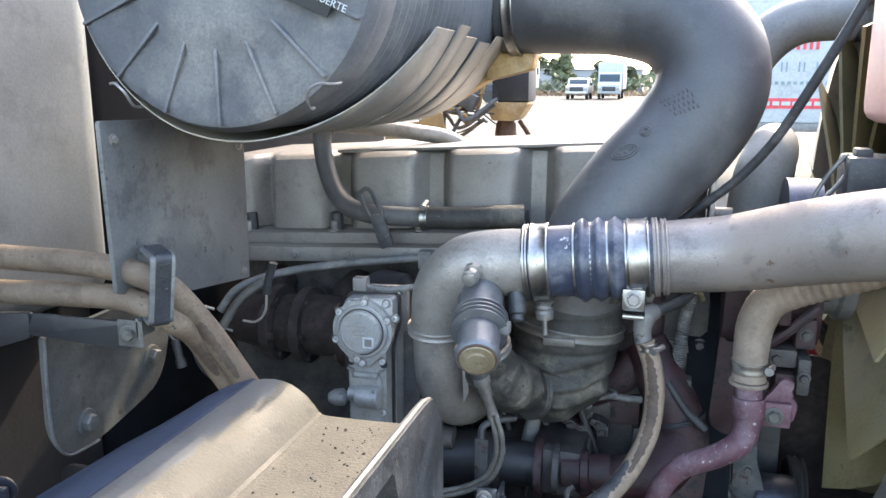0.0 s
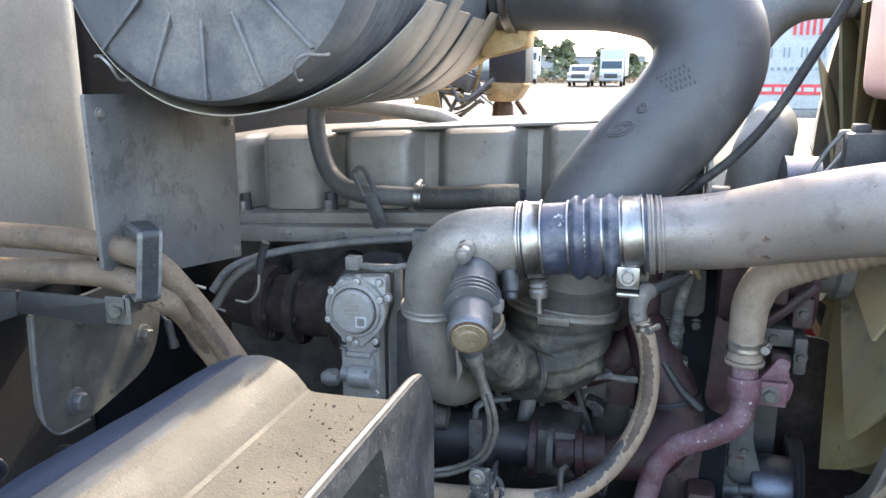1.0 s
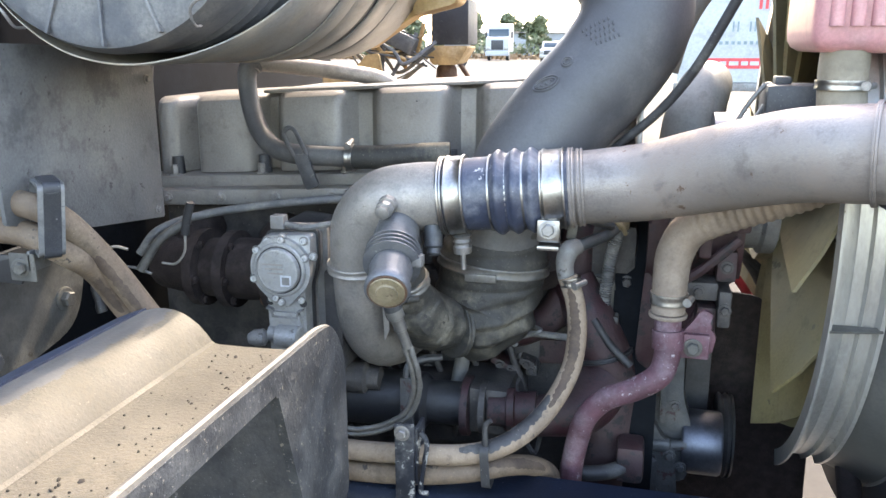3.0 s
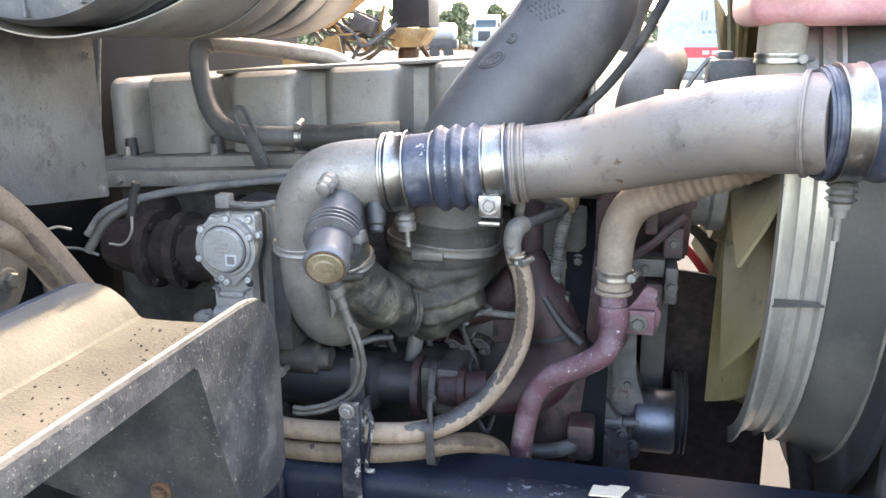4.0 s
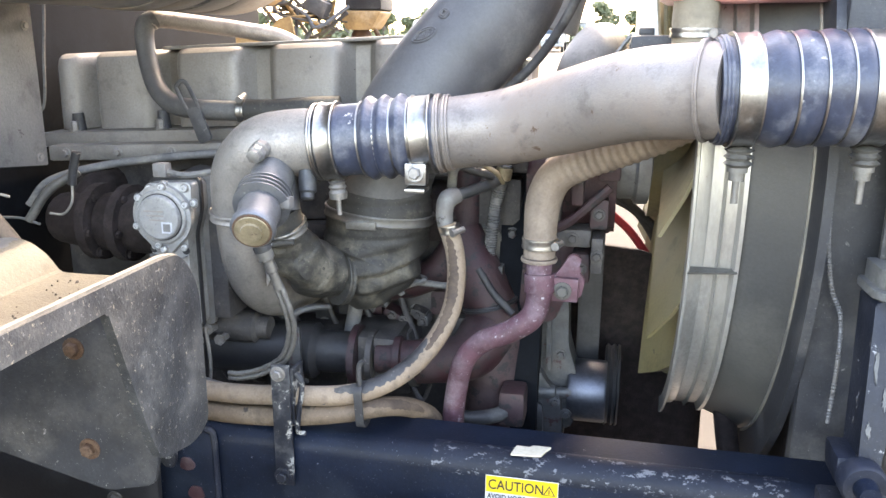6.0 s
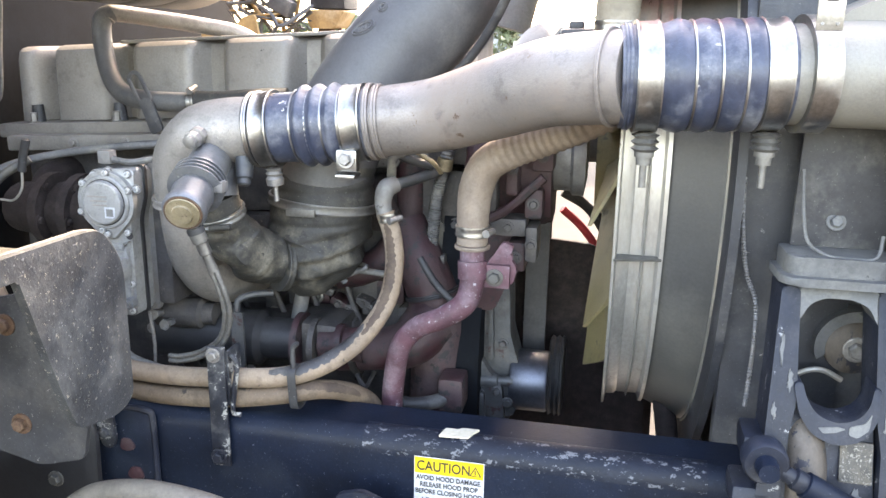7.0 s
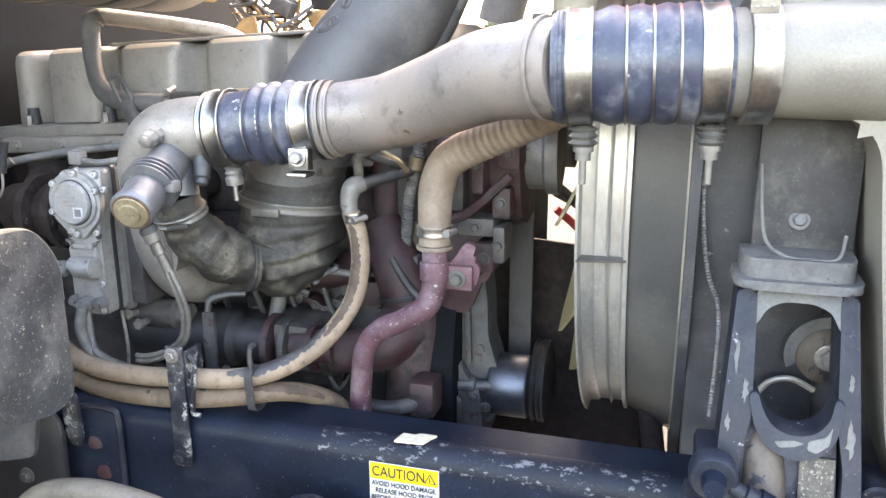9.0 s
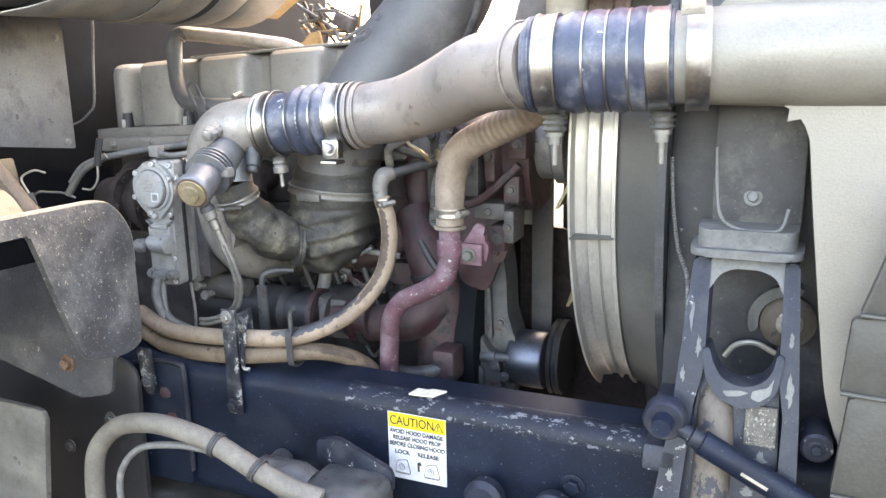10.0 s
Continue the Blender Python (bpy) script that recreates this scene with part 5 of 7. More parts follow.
part("cap", lathe([(0.14, 0.024), (0.147, 0.0245), (0.149, 0.023), (0.1495, 0.015), (0.153, 0.014), (0.153, 0.004)], v0, va, 32), M_GOLD, valve, "worn brass-coloured cap")
part("rusty_rim", lathe([(0.134, 0.0236), (0.134, 0.0268), (0.1455, 0.0272), (0.1475, 0.0262), (0.1475, 0.0238)], v0, va, 32), M_RUST, valve, "rust-stained rim")
part("side_lug", block((-0.216, 1.02, 1.355), (-0.198, 1.04, 1.372), 0.004), M_ALLOY, valve)
lead = thing("sensor_lead", (-0.24, 1.02, 1.1), "braided grey sensor cable with a chrome plug", "cable")
part("plug", lathe([(0, 0.007), (0.004, 0.012), (0.02, 0.012), (0.022, 0.009), (0.04, 0.0095), (0.042, 0.007), (0.07, 0.0075)], (-0.236, 1.005, 1.305), (0.22, 0.22, -0.9), 14), M_DULL, lead)
part("stub", lathe([(-0.03, 0.011), (-0.004, 0.0105), (0.0, 0.013), (0.006, 0.013)], (-0.236, 1.005, 1.305), (0.22, 0.22, -0.9), 14), M_RUBBER, lead)
for off in (-0.0042, 0.0042):
    part("cable", sweep([(-0.22 + off, 1.02, 1.24), (-0.212 + off, 1.03, 1.20), (-0.215 + off, 1.045, 1.16), (-0.235 + off * 0.8, 1.06, 1.115 - off * 0.5), (-0.275, 1.07, 1.085 - off), (-0.315, 1.075, 1.07 - off), (-0.34, 1.08, 1.066 - off)], 0.0042, 10, wave=lambda s: 1 + 0.08 * math.sin(s * 1400)), M_BRAID, lead)
part("cable", sweep([(-0.46, 1.12, 1.135), (-0.455, 1.11, 1.10), (-0.43, 1.09, 1.065), (-0.38, 1.08, 1.05), (-0.30, 1.07, 1.045), (-0.22, 1.07, 1.05)], 0.0075, 12), M_BRAID, lead)

act = thing("turbo_actuator", (-0.444, 1.14, 1.12), "pale grey alloy electronic turbo actuator with bolted cover", "actuator")
out = round_poly([(-0.484, 1.362), (-0.484, 1.335), (-0.478, 1.28), (-0.478, 1.12), (-0.414, 1.12), (-0.414, 1.28), (-0.402, 1.32), (-0.402, 1.368)], 0.01, 4)
ab = part("body", prism(out, "y", 1.115, 1.165, 0.006), M_ACT, act)
part("back_plate", prism(round_poly([(-0.488, 1.372), (-0.488, 1.115), (-0.405, 1.115), (-0.394, 1.3), (-0.394, 1.374)], 0.008), "y", 1.165, 1.175, 0.002), M_ALLOY, act)
part("side_box", block((-0.40, 1.155, 1.13), (-0.37, 1.24, 1.30), 0.006), M_ENGINE, act)
AC = (-0.450, 1.1155, 1.313)
part("cover_flange", prism([(AC[0] + math.cos(a) * 0.050, AC[2] + math.sin(a) * 0.050) for a in np.linspace(-0.9, math.pi + 0.9, 36)] + [(AC[0] - 0.012, AC[2] - 0.060), (AC[0] + 0.012, AC[2] - 0.060)], "y", 1.106, 1.117, 0.002), M_ACT, ab, "teardrop cover flange")
part("round_cover", lathe([(0, 0.036), (0.018, 0.036), (0.021, 0.034), (0.0215, 0.031), (0.0205, 0.0305), (0.0205, 0.004)], AC, (0, -1, 0), 44), M_ACT, ab, "round cover")
part("cover_gap", lathe([(0, 0.0375), (0.0150, 0.0375), (0.0150, 0.034)], AC, (0, -1, 0), 44), M_BELT, ab)
part("cover_step", lathe([(0, 0.0435), (0.0125, 0.0435), (0.0145, 0.0415), (0.0145, 0.038), (0.006, 0.038)], AC, (0, -1, 0), 44), M_ACT, ab)
for k in range(3):
    part("stamp_bar", block((-0.474 + k * 0.004, 1.0946, 1.322 - k * 0.007), (-0.440, 1.0952, 1.3245 - k * 0.007), 0.0), M_CAST, ab)
part("code_plate", block((-0.445, 1.0944, 1.289), (-0.427, 1.0952, 1.307), 0.0), M_STICKER, ab, "small square plate")
part("code_mark", block((-0.442, 1.0940, 1.292), (-0.430, 1.0945, 1.304), 0.0), M_ALLOY, ab)


def socket_screw(x, y, z, r=0.0055):
    """A bright round screw head with a recess, on a dark washer seat."""
    seat = part("screw_seat", lathe([(0, r * 1.55), (0.0012, r * 1.5)], (x, y, z), (0, -1, 0), 16), M_ALLOY, act)
    part("screw", lathe([(0, r), (0.004, r), (0.0048, r * 0.8), (0.0048, r * 0.52), (0.0018, r * 0.45)], (x, y - 0.001, z), (0, -1, 0), 14), M_SCREW, seat)


for k in range(5):
    a = 0.45 + k * 1.02
    socket_screw(AC[0] + math.cos(a) * 0.0475, 1.106, AC[2] + math.sin(a) * 0.0475, 0.0048)
socket_screw(AC[0], 1.106, AC[2] - 0.053, 0.0048)
part("gasket", prism(round_poly([(-0.487, 1.366), (-0.487, 1.33), (-0.482, 1.28), (-0.482, 1.117), (-0.410, 1.117), (-0.410, 1.28), (-0.398, 1.32), (-0.398, 1.372)], 0.01, 4), "y", 1.140, 1.146), M_BELT, act, "dark gasket seam")
part("shoulder_groove", prism(round_poly([(-0.478, 1.250), (-0.468, 1.246), (-0.466, 1.236), (-0.428, 1.236), (-0.426, 1.246), (-0.416, 1.250), (-0.416, 1.247), (-0.424, 1.243), (-0.425, 1.233), (-0.469, 1.233), (-0.471, 1.243), (-0.478, 1.247)], 0.001, 2), "y", 1.1065, 1.1165), M_ALLOY, act)
part("port_hood", lathe([(-0.022, 0.016), (-0.02, 0.018), (0.016, 0.018), (0.018, 0.013)], (-0.437, 1.102, 1.205), (1, 0, 0), 20), M_ACT, act)
for x in (-0.474, -0.418):
    part("screw_hole", lathe([(0, 0.0065), (0.0006, 0.0065)], (x, 1.115, 1.257), (0, -1, 0), 14), M_BELT, ab)
part("lower_rim", prism(round_poly([(-0.474, 1.242), (-0.424, 1.242), (-0.420, 1.225), (-0.420, 1.135), (-0.474, 1.135)], 0.008), "y", 1.108, 1.117, 0.003), M_ACT, ab)
part("lower_port", lathe([(0, 0.013), (0.05, 0.013)], (-0.475, 1.11, 1.205), (1, 0, 0), 18), M_ACT, ab)
part("port_box", block((-0.455, 1.095, 1.19), (-0.418, 1.118, 1.222), 0.005), M_ACT, ab)
part("plug", lathe([(0, 0.008), (0.005, 0.014), (0.02, 0.014), (0.03, 0.008)], (-0.478, 1.105, 1.20), (-1, -0.25, -0.1), 14), M_ALLOY, ab)
part("plug", lathe([(0, 0.014), (0.018, 0.014), (0.018, 0.01), (0.028, 0.01)], (-0.446, 1.113, 1.142), (0, -1, 0), 18), M_ALLOY, ab)
for s in (-0.47, -0.421):
    part("plug", lathe([(0, 0.010), (0.014, 0.010), (0.014, 0.006), (0.02, 0.006)], (s, 1.113, 1.145), (0, -1, 0), 14), M_ALLOY, ab)
for x, z in ((-0.473, 1.355), (-0.412, 1.358), (-0.447, 1.362), (-0.398, 1.335), (-0.471, 1.262), (-0.42, 1.262), (-0.446, 1.257), (-0.471, 1.175), (-0.42, 1.175), (-0.423, 1.128)):
    socket_screw(x, 1.116, z, 0.005)
part("top_plug", block((-0.475, 1.13, 1.37), (-0.452, 1.15, 1.392), 0.003), M_ALLOY, act)
part("top_line", sweep([(-0.455, 1.14, 1.378), (-0.42, 1.135, 1.375), (-0.385, 1.14, 1.38), (-0.36, 1.15, 1.385), (-0.31, 1.20, 1.40)], 0.005, 8), M_WIRE, act)
part("lower_hose", sweep([(-0.445, 1.09, 1.14), (-0.45, 1.085, 1.10), (-0.43, 1.09, 1.05), (-0.39, 1.10, 1.01)], 0.009, 10), M_WIRE, act)
part("link_rod", sweep([(-0.41, 1.14, 1.12), (-0.405, 1.14, 1.06), (-0.41, 1.14, 1.0)], 0.003, 8, 3), M_BOLT, act)

# ---- hoses over the rail ----
peel = thing("coolant_hose", (-0.1, 1.1, 1.05), "tan hose with peeling cover showing black rubber", "hose")
part("hose", sweep([(-0.020, 1.232, 1.295), (-0.006, 1.228, 1.255), (0.0, 1.215, 1.205), (-0.008, 1.19, 1.15), (-0.04, 1.14, 1.10), (-0.085, 1.085, 1.075), (-0.14, 1.055, 1.065), (-0.22, 1.05, 1.058), (-0.32, 1.058, 1.047), (-0.42, 1.07, 1.046), (-0.5, 1.09, 1.064)], 0.0155, 18), M_PEEL, peel)


def half_sleeve(pts, r, s0, s1, centre, width, n=10, seed=3):
    """Strip laid on a hose with a ragged outline, from s0 to s1 of its length (0 to 1)."""
    line = smooth_line(pts, n)
    line = line[int(s0 * len(line)):int(s1 * len(line))]
    bm, rows, up = bmesh.new(), [], Vector((0, 0, 1))
    for i, p in enumerate(line):
        d = (line[min(i + 1, len(line) - 1)] - line[max(i - 1, 0)]).normalized()
        side = d.cross(Vector((0, -1, 0.15))).normalized()
        front = side.cross(d).normalized()
        w = width * math.sin(math.pi * (i + 0.5) / len(line)) ** 0.4
        lo, hi = w * (1 + 0.5 * noise.noise(p * 160)), w * (1 + 0.6 * noise.noise(p * 190 + Vector((seed, 0, 0))))
        rows.append([bm.verts.new(p + (front * math.cos(a) + side * math.sin(a)) * r) for a in np.linspace(centre - lo, centre + hi, 9)])
    for a, b in zip(rows, rows[1:]):
        for j in range(8):
            bm.faces.new((a[j], a[j + 1], b[j + 1], b[j]))
    return bm


PEEL = [(-0.020, 1.232, 1.295), (-0.006, 1.228, 1.255), (0.0, 1.215, 1.205), (-0.008, 1.19, 1.15), (-0.04, 1.14, 1.10), (-0.085, 1.085, 1.075), (-0.14, 1.055, 1.065), (-0.22, 1.05, 1.058)]
part("bare_rubber", half_sleeve(PEEL, 0.0158, 0.52, 0.88, 0.85, 0.75, 26), M_RUBBER, peel, "black rubber where the cover peeled away")
part("bare_rubber", half_sleeve(PEEL, 0.0158, 0.05, 0.56, 0.15, 0.55, 26, 9), M_BARESHADE, peel, "brown bare strip")
fitp = part("fitting", sweep([(-0.022, 1.235, 1.29), (-0.025, 1.237, 1.315), (-0.02, 1.243, 1.334), (-0.006, 1.255, 1.340)], [0.013, 0.0145, 0.0165, 0.013], 14), M_ALLOY, peel, "dull metal elbow fitting")
part("feed_pipe", sweep([(-0.008, 1.253, 1.339), (0.012, 1.272, 1.344), (0.035, 1.30, 1.35), (0.05, 1.35, 1.352)], 0.010, 12, 5), M_PUMP, fitp)
worm((-0.0145, 1.231, 1.288), (0.2, 0, -1), 0.0165, (0.8, -0.6, 0), peel)
low = thing("coolant_hose", (-0.1, 1.1, 1.02), "dusty tan rubber hose strapped along the frame rail", "hose")
part("hose", sweep([(-0.5, 1.09, 1.028), (-0.42, 1.07, 1.011), (-0.32, 1.058, 1.012), (-0.22, 1.05, 1.024), (-0.14, 1.057, 1.035), (-0.085, 1.09, 1.035), (-0.05, 1.14, 1.01), (-0.03, 1.19, 0.965), (-0.028, 1.22, 0.90)], 0.0155, 18), M_HOSE, low)
LOW = [(-0.42, 1.07, 1.011), (-0.32, 1.058, 1.012), (-0.22, 1.05, 1.024), (-0.14, 1.057, 1.035), (-0.085, 1.09, 1.035), (-0.05, 1.14, 1.01), (-0.03, 1.19, 0.965)]
part("dark_patch", half_sleeve(LOW, 0.0158, 0.55, 0.85, -0.7, 0.5, 20, 7), M_BARESHADE, low, "dark strip along the hose")
tie = thing("cable_tie", (-0.112, 1.06, 1.05), "black strap tying two hoses together", "strap")
tie_out = round_poly([(1.0395, 1.0175), (1.0395, 1.0865), (1.0765, 1.0865), (1.0765, 1.0175)], 0.015)
tie_in = [(1.058 + (y - 1.058) * 0.89, 1.052 + (z - 1.052) * 0.94) for y, z in tie_out]
bm = bmesh.new()
ties = [[bm.verts.new((x + 0.06 * (1.052 - z), y, z)) for y, z in shape] for x in (-0.1185, -0.1055) for shape in (tie_out, tie_in)]
for a, b in ((ties[0], ties[2]), (ties[2], ties[3]), (ties[3], ties[1]), (ties[1], ties[0])):
    for i in range(len(tie_out)):
        k = (i + 1) % len(tie_out)
        bm.faces.new((a[i], a[k], b[k], b[i]))
part("loop", bm, M_RUBBER, tie)
part("tail", sweep([(-0.113, 1.05, 1.085), (-0.114, 1.052, 1.115), (-0.106, 1.053, 1.125)], 0.004, 8, 4), M_RUBBER, tie)
strapb = thing("hose_strap", (-0.225, 1.03, 0.92), "chipped black steel strap bolted to the frame rail", "bracket")
part("upright", block((-0.243, 1.024, 0.918), (-0.213, 1.029, 1.118), 0.002), M_STRAPCHIP, strapb)
part("side_flange", block((-0.215, 1.029, 1.02), (-0.209, 1.07, 1.11), 0.002), M_STRAPCHIP, strapb)
part("saddle", sweep([(-0.205, 1.03, 1.105), (-0.195, 1.028, 1.09), (-0.20, 1.026, 1.05), (-0.205, 1.028, 1.012), (-0.195, 1.033, 1.005)], 0.004, 8, 5), M_STRAPCHIP, strapb)
bolt((-0.231, 1.024, 1.104), (0, -1, 0), 0.008, strapb)
bolt((-0.231, 1.024, 0.934), (0, -1, 0), 0.009, strapb, M_STRAPCHIP)

pink = thing("coolant_tube", (0.1, 1.18, 1.0), "faded red painted steel coolant tube", "pipe")
part("tube", sweep([(0.134, 1.192, 1.275), (0.135, 1.19, 1.24), (0.137, 1.183, 1.205), (0.128, 1.173, 1.17), (0.095, 1.168, 1.145), (0.05, 1.168, 1.122), (0.022, 1.175, 1.085), (0.008, 1.19, 1.03), (0.0, 1.20, 0.96), (0.0, 1.21, 0.85)], [0.0195, 0.0195, 0.0195, 0.019, 0.0178, 0.0175, 0.0175, 0.018, 0.018, 0.018], 20), M_PINK, pink)
part("saddle_band", lathe([(-0.014, 0.02), (-0.014, 0.0235), (0.014, 0.0235), (0.014, 0.02)], (0.1365, 1.187, 1.222), (0.05, -0.12, -1), 24), M_PINK, pink)
br = part("bracket", prism(round_poly([(0.152, 1.198), (0.152, 1.226), (0.168, 1.245), (0.182, 1.268), (0.200, 1.262), (0.193, 1.242), (0.206, 1.228), (0.200, 1.198)], 0.006), "y", 1.195, 1.207, 0.003), M_PINK, pink, "faded red bracket with bolt")
part("plate", block((0.150, 1.184, 1.194), (0.196, 1.196, 1.232), 0.003), M_PINK, br)
bolt((0.172, 1.184, 1.212), (0, -1, 0), 0.0095, br, M_PLATE)
corr = thing("wrapped_hose", (0.2, 1.17, 1.3), "dusty tan wrapped rubber coolant hose", "hose")
part("hose", sweep([(0.134, 1.194, 1.262), (0.134, 1.195, 1.31), (0.138, 1.195, 1.352), (0.155, 1.19, 1.388), (0.19, 1.178, 1.412), (0.235, 1.165, 1.432), (0.28, 1.15, 1.452), (0.32, 1.14, 1.472), (0.37, 1.14, 1.50)],
                   [0.0245, 0.0255, 0.027, 0.027, 0.0265, 0.026, 0.026, 0.026, 0.026], 26, 34, wave=lambda s: 1 + (0.004 + 0.030 * max(0.0, min(1.0, (s - 0.14) / 0.06))) * math.sin(s * 520)), M_CORR, corr)
worm((0.134, 1.194, 1.284), (0, 0, -1), 0.027, (0.95, -0.3, 0), corr, 0.016)
band((0.134, 1.194, 1.258), (0, 0, -1), 0.0262, 0.006, corr, M_CORR, "hose_lip")
harn = thing("wiring_conduit", (0.03, 1.3, 1.2), "grey corrugated wiring conduit", "conduit")
part("conduit", sweep([(0.08, 1.33, 1.44), (0.067, 1.34, 1.41), (0.053, 1.345, 1.352), (0.042, 1.345, 1.302), (0.036, 1.345, 1.244), (0.032, 1.345, 1.20), (0.028, 1.35, 1.17)], 0.0105, 14, 24, wave=lambda s: 1 + 0.13 * math.sin(s * 1400)), M_WIRE, harn)
part("sleeve", lathe([(0, 0.014), (0.02, 0.0155), (0.022, 0.012)], (0.058, 1.34, 1.374), (-0.2, 0, -1), 14), M_GOLD, harn)
part("tail", sweep([(0.028, 1.35, 1.17), (0.034, 1.35, 1.12), (0.03, 1.345, 1.06)], 0.009, 10), M_ALLOY, harn)
part("branch", sweep([(0.06, 1.29, 1.43), (0.02, 1.26, 1.40), (-0.01, 1.25, 1.385), (-0.02, 1.27, 1.35)], 0.008, 10), M_WIRE, harn)
for a, b, c in (((-0.05, 1.30, 1.395), (0.0, 1.28, 1.38), (0.045, 1.30, 1.365)), ((0.02, 1.31, 1.20), (0.05, 1.30, 1.16), (0.085, 1.29, 1.13))):
    part("branch", sweep([a, b, c], 0.007, 10), M_RUBBER, harn)
rod = thing("support_cable", (0.1, 1.31, 1.5), "black sleeved cable running up across the bay", "cable")
part("cable", sweep([(0.0, 1.36, 1.445), (0.05, 1.335, 1.495), (0.105, 1.31, 1.548), (0.15, 1.28, 1.61), (0.19, 1.25, 1.69), (0.235, 1.22, 1.79), (0.27, 1.2, 1.88)], 0.0075, 12), M_RUBBER, rod)
hang = thing("hanging_wire", (-0.69, 1.2, 1.45), "thin grey wire hanging in front of the dark firewall", "wire")
part("wire", sweep([(-0.775, 1.32, 1.75), (-0.781, 1.32, 1.65), (-0.795, 1.32, 1.55), (-0.806, 1.32, 1.465), (-0.825, 1.32, 1.442), (-0.857, 1.32, 1.422), (-0.90, 1.32, 1.41), (-0.955, 1.32, 1.405)], 0.0026, 8), M_WIRE, hang)
breather = thing("breather_hose", (-0.58, 1.38, 1.45), "grey crankcase breather hose over the rocker cover", "hose")
part("pipe", sweep([(-0.652, 1.444, 1.606), (-0.645, 1.452, 1.616), (-0.60, 1.50, 1.610), (-0.50, 1.565, 1.594), (-0.44, 1.60, 1.578), (-0.38, 1.64, 1.53)], 0.0165, 18), M_CAST, breather, "pale dusty metal pipe")
part("hose", sweep([(-0.645, 1.452, 1.616), (-0.657, 1.440, 1.606), (-0.659, 1.434, 1.580), (-0.645, 1.418, 1.535), (-0.615, 1.39, 1.492), (-0.575, 1.365, 1.466), (-0.53, 1.355, 1.457), (-0.47, 1.355, 1.455), (-0.40, 1.355, 1.455), (-0.33, 1.355, 1.46)], 0.018, 18), M_INTAKE, breather)
part("stub", sweep([(-0.42, 1.352, 1.455), (-0.36, 1.35, 1.457), (-0.30, 1.35, 1.462), (-0.24, 1.36, 1.465)], 0.021, 16, 5), M_BOOT, breather)
worm((-0.42, 1.352, 1.455), (1, 0, 0), 0.023, (0, -0.3, 1), breather)
part("bracket", prism(round_poly([(-0.522, 1.458), (-0.497, 1.462), (-0.475, 1.405), (-0.50, 1.395)], 0.006), "y", 1.328, 1.334, 0.002), M_DARK, breather, "black slotted bracket")
part("slot_frame", sweep([(-0.541, 1.331, 1.497), (-0.530, 1.331, 1.507), (-0.519, 1.331, 1.503), (-0.508, 1.331, 1.482), (-0.498, 1.331, 1.460), (-0.508, 1.331, 1.452), (-0.521, 1.331, 1.456), (-0.531, 1.331, 1.474), (-0.541, 1.331, 1.497)], 0.0042, 8, 5, flat=0.7), M_DARK, breather)
vent = thing("wire_pair", (-0.62, 1.2, 1.35), "white-tipped sensor wires in black sleeves", "wiring")
for pts, r, mm in ((((-0.42, 1.33, 1.385), (-0.55, 1.29, 1.375), (-0.66, 1.25, 1.36), (-0.72, 1.2, 1.34), (-0.75, 1.18, 1.30)), 0.0075, M_WIRE),
                   (((-0.63, 1.16, 1.40), (-0.64, 1.16, 1.37), (-0.645, 1.16, 1.345)), 0.007, M_RUBBER), (((-0.645, 1.16, 1.345), (-0.648, 1.158, 1.315), (-0.665, 1.156, 1.295), (-0.69, 1.155, 1.295)), 0.0022, M_STRAP),
                   (((-0.72, 1.05, 1.30), (-0.705, 1.05, 1.255), (-0.685, 1.05, 1.235)), 0.009, M_RUBBER), (((-0.72, 1.05, 1.30), (-0.735, 1.05, 1.33), (-0.71, 1.06, 1.345), (-0.69, 1.07, 1.34)), 0.0022, M_STRAP),
                   (((-0.66, 1.2, 1.36), (-0.70, 1.17, 1.33), (-0.73, 1.15, 1.28)), 0.008, M_PLATE)):
    part("wire", sweep(pts, r, 10), mm, vent)
part("wire", sweep([(-0.709, 1.15, 1.276), (-0.745, 1.152, 1.284), (-0.784, 1.15, 1.284), (-0.814, 1.15, 1.283), (-0.834, 1.15, 1.272), (-0.835, 1.15, 1.258), (-0.824, 1.15, 1.246)], 0.0024, 8, 5), M_WIRE, vent)
part("sleeve", lathe([(0, 0.004), (0.004, 0.007), (0.018, 0.0075), (0.034, 0.0065), (0.040, 0.009), (0.052, 0.009)], (-0.826, 1.15, 1.250), (0.22, 0, -1), 14), M_RUBBER, vent)
part("elbow_plug", block((-0.425, 1.315, 1.365), (-0.40, 1.34, 1.40), 0.004), M_WIRE, vent)

# ---- left end ----
shield = thing("heat_shield", (-0.65, 0.95, 1.39), "flat grey sheet metal heat shield plate, scuffed", "metal plate")
part("sheet", prism(round_poly([(0.796, 1.440), (0.79, 1.653), (1.118, 1.645), (1.115, 1.385), (0.95, 1.405)], 0.004), "x", -0.655, -0.649, 0.001), M_SHEET, shield)
for y, z in ((1.098, 1.40), (0.812, 1.63), (1.10, 1.60)):
    bolt((-0.649, y, z), (1, 0, 0), 0.005, shield)
heaters = []
